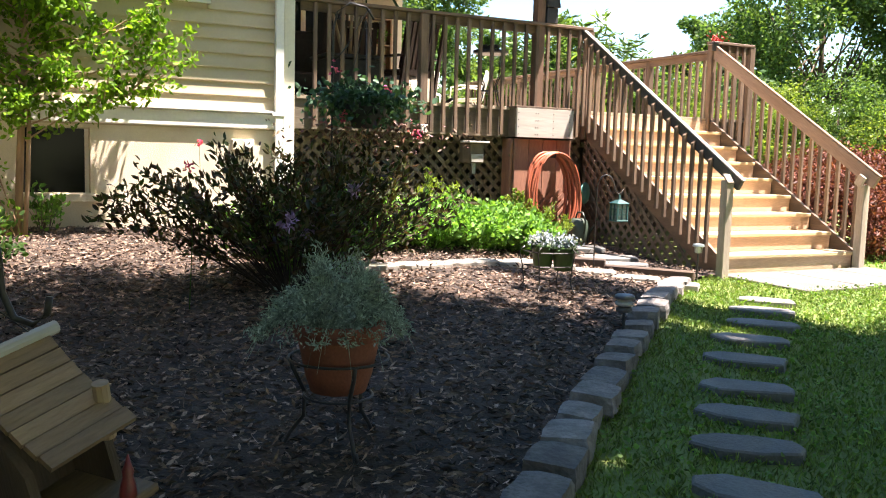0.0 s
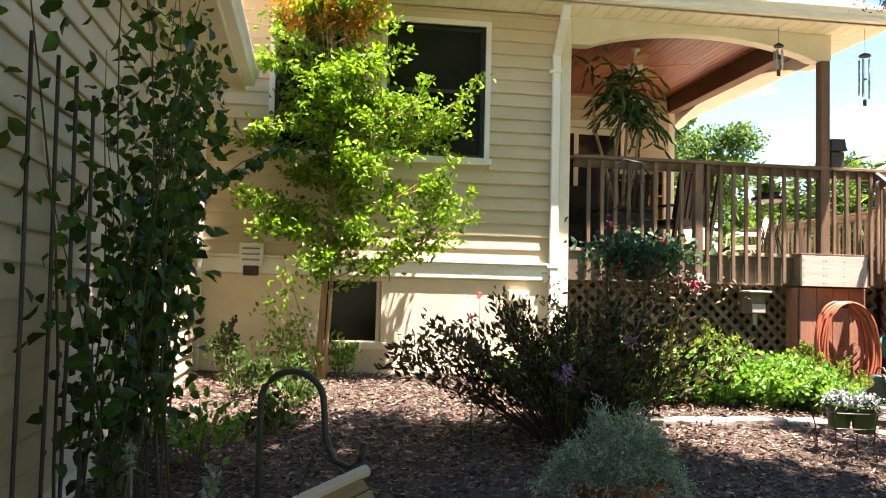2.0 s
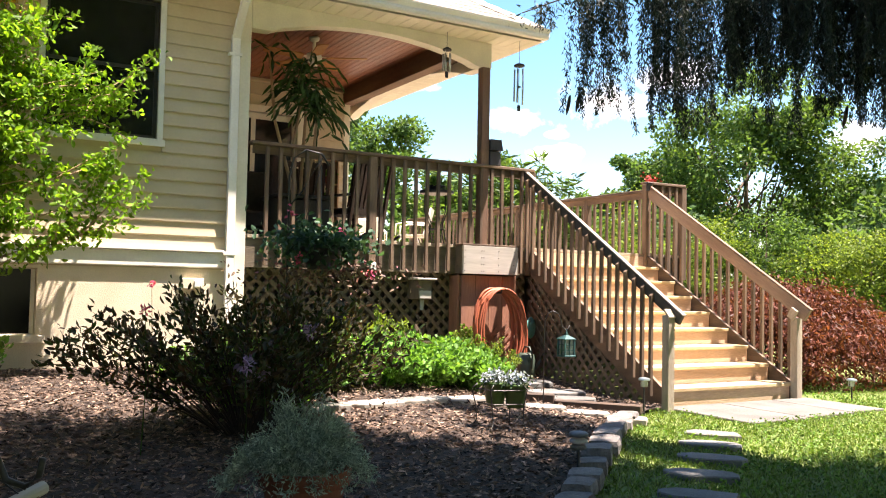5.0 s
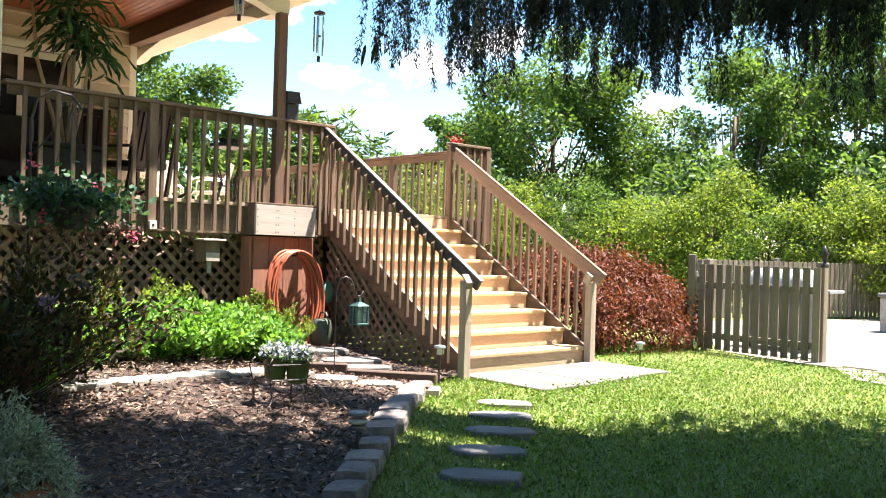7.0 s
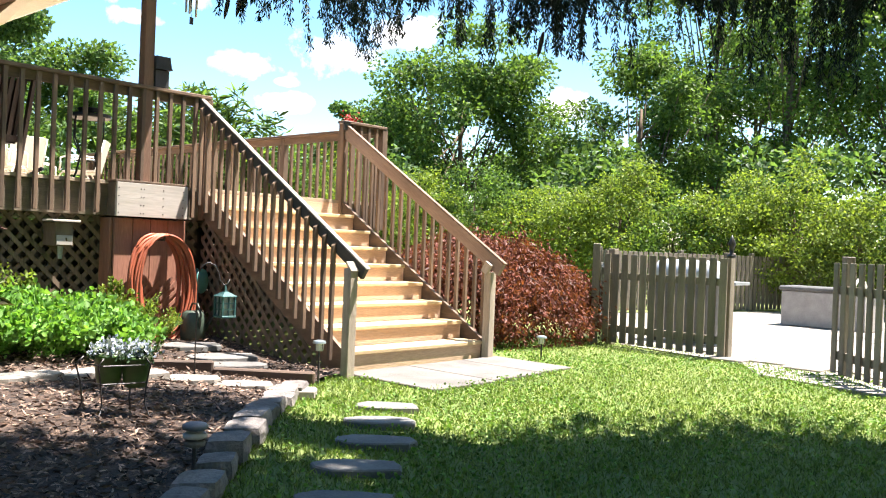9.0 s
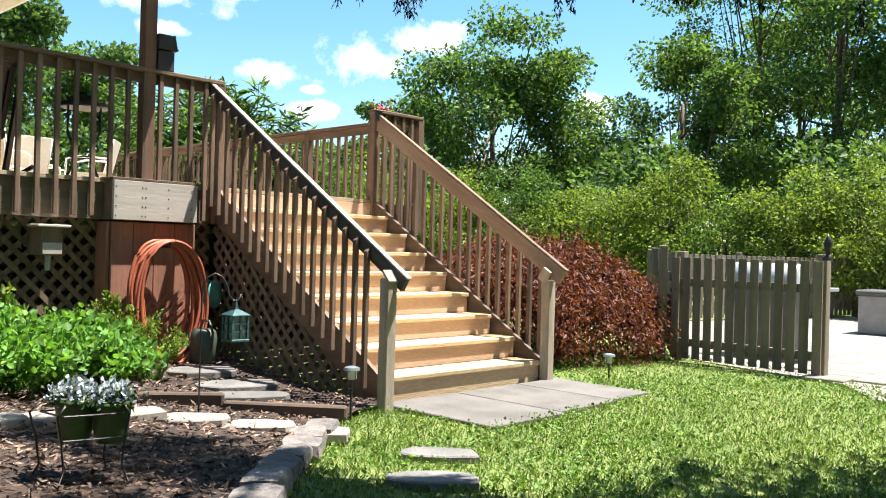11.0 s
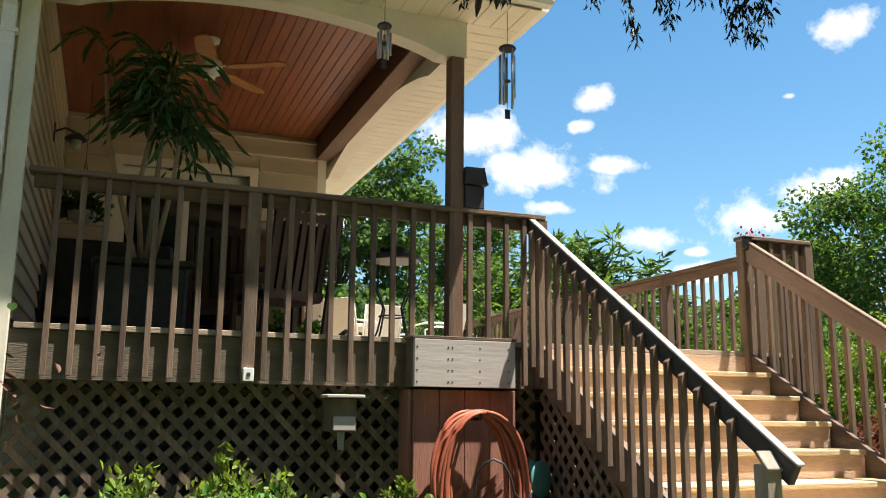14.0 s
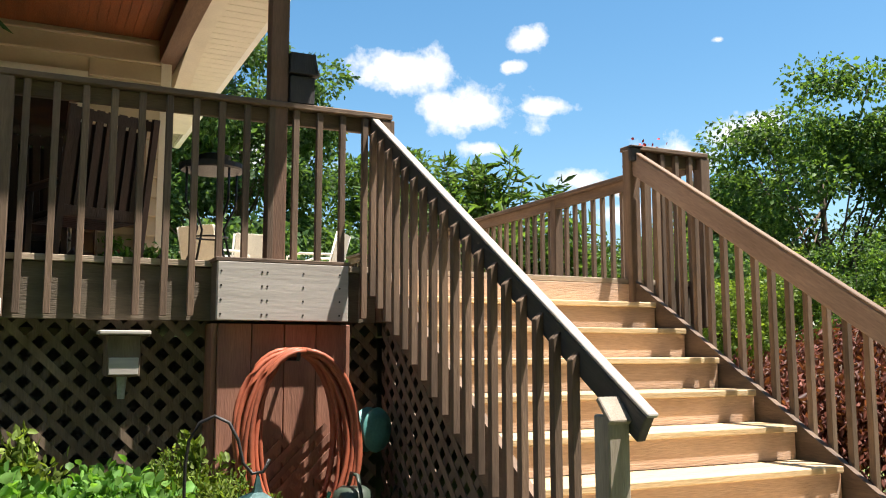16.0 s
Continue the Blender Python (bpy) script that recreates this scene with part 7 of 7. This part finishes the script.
def rocker(x, y, rot):
    """High-backed slatted rocking chair."""
    t = thing("rocking_chair", (x, y, DECK), "dark wooden rocking chair with a tall slatted back", "rocking chair", "porch rocking chairs")
    t.rotation_euler = (0, 0, rot)
    for k in range(7):
        bm = bmesh.new()
        box(bm, -0.026, 0.026, -0.008, 0.008, 0, 0.74, pose(-0.24 + 0.08 * k, 0.24, 0.42, -12, 0, 0))
        part("back_slat", bm, dkwood, t)
    for z, w in ((0.45, 0.56), (1.10, 0.60)):
        bm = bmesh.new()
        box(bm, -w / 2, w / 2, -0.016, 0.016, -0.035, 0.035, pose(0, 0.24 + (z - 0.42) * 0.21, z, -12, 0, 0))
        part("back_rail", bm, dkwood, t)
    # pads added so the slatted chair looks solid and dark, as in shade
    cm = mat("dark_fill", (0.06, 0.026, 0.022), (0.035, 0.018, 0.016), 0.85, 8, 0.3, 120)
    bm = bmesh.new()
    box(bm, -0.25, 0.25, -0.035, 0.035, 0, 0.60, pose(0, 0.19, 0.47, -12, 0, 0))
    bmesh.ops.bevel(bm, geom=bm.edges[:], offset=0.02, segments=2, affect="EDGES")
    part("back_cushion", bm, cm, t, "dark red-brown pad added to fill the slatted chair")
    part("seat_cushion", boxbm(-0.26, 0.26, -0.28, 0.16, 0.421, 0.485, 0.02), cm, t, "dark red-brown pad added to fill the slatted chair")
    for k in range(6):
        part("seat_slat", boxbm(-0.28, 0.28, -0.28 + 0.088 * k, -0.28 + 0.088 * k + 0.076, 0.40, 0.42, 0.003), dkwood, t)
    for s in (-1, 1):
        part("armrest", boxbm(s * 0.31 - 0.045, s * 0.31 + 0.045, -0.32, 0.30, 0.63, 0.655, 0.006), dkwood, t)
        part("front_leg", boxbm(s * 0.30 - 0.022, s * 0.30 + 0.022, -0.27, -0.225, 0.06, 0.629, 0.003), dkwood, t)
        bm = bmesh.new()
        box(bm, -0.022, 0.022, -0.02, 0.02, 0, 1.10, pose(s * 0.30, 0.24, 0.06, -11, 0, 0))
        part("back_post", bm, dkwood, t)
        bm = bmesh.new()
        tube(bm, [(s * 0.30, -0.45, 0.10), (s * 0.30, -0.2, 0.04), (s * 0.30, 0.1, 0.02), (s * 0.30, 0.4, 0.06), (s * 0.30, 0.6, 0.14)], 0.02, 8)
        part("rocker", bm, dkwood, t)
    return t


rocker(4.90, 10.55, radians(200))
r2 = copy_thing(bpy.data.objects["rocking_chair"], pose(4.55, 11.5, DECK, 0, 0, 170))

# plant stand with a black wire frame
ps = thing("bistro_stand", (5.62, 9.55, DECK), "tall black wire plant stand with a round tray", "plant stand")
bm = bmesh.new()
lathe(bm, [(0.20, 0.66), (0.215, 0.67), (0.215, 0.70), (0.20, 0.70), (0.195, 0.68), (0.01, 0.675)], 24)
part("tray", bm, iron, ps)
for k in range(4):
    a = math.pi / 2 * k + 0.4
    bm = bmesh.new()
    tube(bm, [(0.19 * math.cos(a), 0.19 * math.sin(a), 0.66), (0.19 * math.cos(a), 0.19 * math.sin(a), 0.45), (0.10 * math.cos(a), 0.10 * math.sin(a), 0.28), (0.15 * math.cos(a), 0.15 * math.sin(a), 0.10), (0.20 * math.cos(a), 0.20 * math.sin(a), 0.0)], 0.008, 7)
    part("leg", bm, iron, ps, smooth=True)
bm = bmesh.new()
tube(bm, [(0.11 * math.cos(u), 0.11 * math.sin(u), 0.22) for u in np.linspace(0, 2 * math.pi, 20)], 0.006, 6)
part("ring", bm, iron, ps)
fp = thing("fern_pot", (5.62, 9.55, DECK + 0.68), "small dark pot with a leafy plant on the tray", "pot")
bm = bmesh.new()
lathe(bm, [(0.06, 0.002), (0.10, 0.02), (0.12, 0.08), (0.11, 0.085), (0.01, 0.075)], 18)
part("body", bm, iron, fp)
g = np.random.default_rng(171)
p = g.normal(size=(160, 3)) * (0.05, 0.05, 0.03) + (0, 0, 0.11)
part("leaves", leaf_mesh("leaves", p, g.normal(size=(160, 3)) + (0, 0, 0.7), 0.08, 0.35), L_green, fp)


def patio_chair(x, y, rot):
    """White sling chair on a bent tube frame."""
    t = thing("patio_chair", (x, y, DECK), "white mesh patio chair with a curved frame", "chair", "patio chairs")
    t.rotation_euler = (0, 0, rot)
    wm = mat("white_mesh", (0.78, 0.74, 0.64), (0.72, 0.68, 0.58), 0.6, 30, 0.2, 200)
    bm = bmesh.new()
    box(bm, -0.25, 0.25, -0.24, 0.24, 0.40, 0.425)
    part("seat", bm, wm, t)
    bm = bmesh.new()
    box(bm, -0.25, 0.25, -0.012, 0.012, 0, 0.52, pose(0, 0.24, 0.425, -14, 0, 0))
    part("backrest", bm, wm, t)
    for s in (-1, 1):
        bm = bmesh.new()
        tube(bm, [(s * 0.27, 0.36, 0.92), (s * 0.27, 0.24, 0.44), (s * 0.27, -0.2, 0.42), (s * 0.27, -0.27, 0.36), (s * 0.27, -0.25, 0.0)], 0.014, 8)
        part("side_tube", bm, white_trim, t, smooth=True)
        bm = bmesh.new()
        tube(bm, [(s * 0.29, 0.30, 0.64), (s * 0.29, -0.1, 0.66), (s * 0.29, -0.26, 0.62), (s * 0.29, -0.27, 0.42)], 0.014, 8)
        part("armrest", bm, white_trim, t, smooth=True)
        bm = bmesh.new()
        tube(bm, [(s * 0.27, 0.1, 0.42), (s * 0.27, 0.28, 0.0)], 0.013, 8)
        part("back_leg", bm, white_trim, t)
    return t


for x, y, r in ((6.55, 14.3, 130), (7.05, 14.9, 185), (7.75, 14.2, 235), (7.9, 16.2, 60)):
    patio_chair(x, y, radians(r))
tb = thing("patio_table", (7.0, 15.7, DECK), "round pale patio table on a pedestal", "table")
bm = bmesh.new()
lathe(bm, [(0.55, 0.69), (0.56, 0.70), (0.56, 0.72), (0.54, 0.725)], 32)
part("tabletop", bm, white_trim, tb)
bm = bmesh.new()
lathe(bm, [(0.25, 0.0), (0.24, 0.02), (0.035, 0.05), (0.035, 0.69)], 16)
part("pedestal", bm, white_trim, tb)

# plant shelf against the porch corner
for k, (x, y, z) in enumerate(((5.30, 12.3, 0.0), (5.5, 11.9, 0.0), (5.12, 12.25, 0.55), (5.34, 12.3, 1.0))):
    if z == 0:
        q = thing("clay_pot", (x, y, DECK + z), "terracotta pot with a small green plant on the deck", "pot", "porch pots")
        bm = bmesh.new()
        lathe(bm, [(0.07, 0.001), (0.10, 0.16), (0.115, 0.165), (0.115, 0.20), (0.10, 0.2), (0.01, 0.19)], 18)
        part("body", bm, terracotta, q, smooth=True)
        g = np.random.default_rng(180 + k)
        p = g.normal(size=(130, 3)) * (0.05, 0.05, 0.06) + (0, 0, 0.26)
        part("leaves", leaf_mesh("leaves", p, g.normal(size=(130, 3)) + (0, 0, 0.6), 0.11, 0.35), L_green, q)
sh = thing("plant_shelf", (5.30, BACK - 0.11, DECK), "narrow tan shelf unit with potted plants at the porch corner", "shelf")
tan = wood("tan_shelf", (0.40, 0.25, 0.15), (0.32, 0.2, 0.12), "z")
for s in (-1, 1):
    part("side", boxbm(s * 0.20 - 0.012, s * 0.20 + 0.012, -0.08, 0.08, 0.001, 1.45, 0.002), tan, sh)
for z in (0.3, 0.66, 1.02, 1.40):
    part("shelf_board", boxbm(-0.188, 0.188, -0.08, 0.08, z, z + 0.018), tan, sh)
for k, z in enumerate((0.318, 0.678, 1.038)):
    q = thing("shelf_pot", (5.27 + 0.04 * k, BACK - 0.11, DECK + z), "little terracotta pot with a trailing plant on the shelf", "pot", "shelf pots")
    bm = bmesh.new()
    lathe(bm, [(0.045, 0.001), (0.06, 0.10), (0.066, 0.11), (0.05, 0.11), (0.01, 0.10)], 14)
    part("body", bm, terracotta, q, smooth=True)
    g = np.random.default_rng(190 + k)
    p = g.normal(size=(110, 3)) * (0.05, 0.035, 0.04) + (0, -0.02, 0.14)
    part("leaves", leaf_mesh("leaves", p, g.normal(size=(110, 3)), 0.06, 0.5), L_green, q)

# ceiling fan
fan = thing("ceiling_fan", (4.17, 10.15, 3.88), "white ceiling fan with tan wooden blades on the porch ceiling", "ceiling fan")
bm = bmesh.new()
lathe(bm, [(0.05, -0.07), (0.085, -0.05), (0.10, 0.0), (0.09, 0.05), (0.03, 0.07), (0.02, 0.10), (0.02, 0.20), (0.06, 0.22), (0.065, 0.257)], 20)
part("motor", bm, white_trim, fan, smooth=True)
bm = bmesh.new()
lathe(bm, [(0.02, -0.115), (0.04, -0.105), (0.045, -0.085), (0.04, -0.07)], 16)
part("light_bowl", bm, mat("opal_glass", (0.75, 0.73, 0.68), None, 0.3), fan, smooth=True)
blade_m = wood("fan_blade", (0.52, 0.25, 0.08), (0.42, 0.19, 0.06), "x")
for k in range(5):
    bm = bmesh.new()
    box(bm, 0.15, 0.66, -0.072, 0.072, -0.006, 0.006)
    bmesh.ops.bevel(bm, geom=[e for e in bm.edges if abs(e.verts[0].co.z - e.verts[1].co.z) > 0.005], offset=0.03, segments=3, affect="EDGES")
    bmesh.ops.transform(bm, matrix=pose(0, 0, 0, 10, 0, 42 + 72 * k), verts=bm.verts[:])
    b = part("blade", bm, blade_m, fan)
    bm = bmesh.new()
    box(bm, 0.08, 0.20, -0.02, 0.02, 0.006, 0.014, pose(0, 0, 0, 10, 0, 42 + 72 * k))
    part("bracket", bm, white_trim, b)
sc = thing("wall_lantern", (X0 + 0.09, 10.9, 3.35), "dark wall lantern on the porch side wall", "wall lamp")
bm = bmesh.new()
tube(bm, [(-0.085, 0, 0.05), (0.0, 0, 0.09), (0.08, 0, 0.06)], 0.009, 7)
part("arm", bm, iron, sc)
bm = bmesh.new()
lathe(bm, [(0.09, -0.01), (0.095, 0.0), (0.04, 0.05), (0.02, 0.06)], 16, pose(0.09, 0, 0))
part("shade", bm, iron, sc, smooth=True)
part("back_plate", boxbm(-0.089, -0.078, -0.04, 0.04, -0.04, 0.12, 0.003), iron, sc)
bm = bmesh.new()
lathe(bm, [(0.02, -0.09), (0.045, -0.07), (0.05, -0.012)], 14, pose(0.09, 0, 0))
part("glass", bm, mat("lamp_glass", (0.5, 0.5, 0.48), None, 0.1), sc, smooth=True)
hp = thing("hanging_basket", (X0 + 0.25, 11.6, 2.75), "small hanging basket with a leafy plant on the porch", "hanging basket")
bm = bmesh.new()
lathe(bm, [(0.06, 0.0), (0.11, 0.04), (0.13, 0.11), (0.12, 0.115), (0.01, 0.10)], 18)
part("bowl", bm, pale_block, hp, smooth=True)
bm = bmesh.new()
for a in (0.3, 2.4, 4.5):
    tube(bm, [(0.125 * math.cos(a), 0.125 * math.sin(a), 0.11), (0, 0, 0.6)], 0.003, 4)
tube(bm, [(0, 0, 0.6), (0, 0, 1.39)], 0.003, 4)
part("chain", bm, iron, hp)
g = np.random.default_rng(195)
p = g.normal(size=(260, 3)) * (0.10, 0.10, 0.05) + (0, 0, 0.15)
part("leaves", leaf_mesh("leaves", p, g.normal(size=(260, 3)) + (0, 0, 0.5), 0.10, 0.35), L_yucca, hp)
rb = thing("rail_flowers", (XE - 0.1, FRONT + 0.5, RAIL), "small pot of red flowers on the deck railing", "flower pot")
bm = bmesh.new()
lathe(bm, [(0.05, 0.001), (0.07, 0.09), (0.01, 0.085)], 14)
part("body", bm, terracotta, rb)
p = g.normal(size=(80, 3)) * (0.06, 0.06, 0.03) + (0, 0, 0.13)
tagged(part("bloom_cluster", leaf_mesh("bloom_cluster", p, g.normal(size=(80, 3)), 0.035, 0.7), mat("petal_red", (0.55, 0.04, 0.03), None, 0.6, 5, 0, 30, island=True), rb), kind="stuff")
bl = thing("solar_cap", (XR - 0.02, FRONT - 0.075, RAIL - 0.13), "black solar lamp fixed to the newel post", "post lamp")
part("box", boxbm(-0.045, 0.045, -0.035, 0.0, 0.0, 0.10, 0.006), iron, bl)
part("hood", boxbm(-0.052, 0.052, -0.05, 0.005, 0.10, 0.112, 0.003), iron, bl)

# ---- patio things ----
gr = thing("covered_grill", (12.3, 6.15, -0.085), "patio grill under a pale grey lid behind the fence", "grill")
gm = mat("grill_lid", (0.42, 0.45, 0.48), (0.34, 0.37, 0.40), 0.4, 6, 0, 30, metal=0.2)
part("cabinet", boxbm(-0.25, 0.25, -0.40, 0.40, 0.08, 0.82, 0.015), mat("grill_cabinet", (0.12, 0.12, 0.12), None, 0.5), gr)
bm = bmesh.new()
lathe(bm, [(0.18, -0.42), (0.20, -0.40), (0.20, 0.40), (0.18, 0.42)], 24, pose(0, 0, 0.90, 90, 0, 0))
bmesh.ops.bisect_plane(bm, geom=bm.verts[:] + bm.edges[:] + bm.faces[:], plane_co=(0, 0, 0.86), plane_no=(0, 0, -1), clear_outer=True)
part("lid", bm, gm, gr, smooth=True)
part("side_shelf", boxbm(-0.22, 0.22, -0.75, -0.41, 0.80, 0.84, 0.006), gm, gr)
for x in (-0.2, 0.2):
    for y in (-0.35, 0.35):
        part("leg", boxbm(x - 0.025, x + 0.025, y - 0.025, y + 0.025, 0.0, 0.08), iron, gr)
db = thing("deck_box", (17.2, 5.9, -0.085), "grey plastic deck storage box on the patio", "storage box")
part("body", boxbm(-0.35, 0.35, -0.75, 0.75, 0.0, 0.62, 0.02), mat("box_plastic", (0.40, 0.38, 0.36), (0.32, 0.30, 0.29), 0.6), db)
part("lid", boxbm(-0.38, 0.38, -0.79, 0.79, 0.622, 0.70, 0.02), mat("box_lid", (0.10, 0.10, 0.10), None, 0.5), db)
lad = thing("pool_ladder", (14.6, 4.3, -0.085), "bent white tubular pool hand rail", "hand rail")
for dy in (0, 0.45):
    bm = bmesh.new()
    tube(bm, [(0, dy, 0), (0, dy, 0.75), (0.06, dy, 0.86), (0.18, dy, 0.9), (0.45, dy, 0.86), (0.6, dy, 0.7), (0.62, dy, 0.0)], 0.022, 8)
    part("tube", bm, white_trim, lad, smooth=True)
fn = thing("gate_post_lamp", (10.87, 4.93, 1.06), "dark finial lamp on the gate post", "post lamp")
bm = bmesh.new()
lathe(bm, [(0.045, 0.0), (0.05, 0.03), (0.02, 0.05), (0.03, 0.12), (0.045, 0.16), (0.02, 0.22), (0.005, 0.26)], 12)
part("finial", bm, iron, fn, smooth=True)
for nme, loc in (("woodland_bush", (8.5, 24, -0.1)), ("woodland_bush", (12.5, 26, -0.1)), ("woodland_bush", (16.5, 24.5, -0.1)), ("woodland_bush", (20.5, 21.5, -0.1)), ("woodland_bush", (26, 10, -0.1)), ("woodland_bush", (27, 5, -0.1)), ("woodland_bush", (27, 0, -0.1)), ("woodland_bush", (24, 15.5, -0.1))):
    tree(nme, loc, 4.2, 2.2, 0.1, 5200, 34, 0.22, L_far2, "dense green thicket bush at the edge of the wood", int(loc[0] * 10), "bush", 0.06, clump_r=0.75)
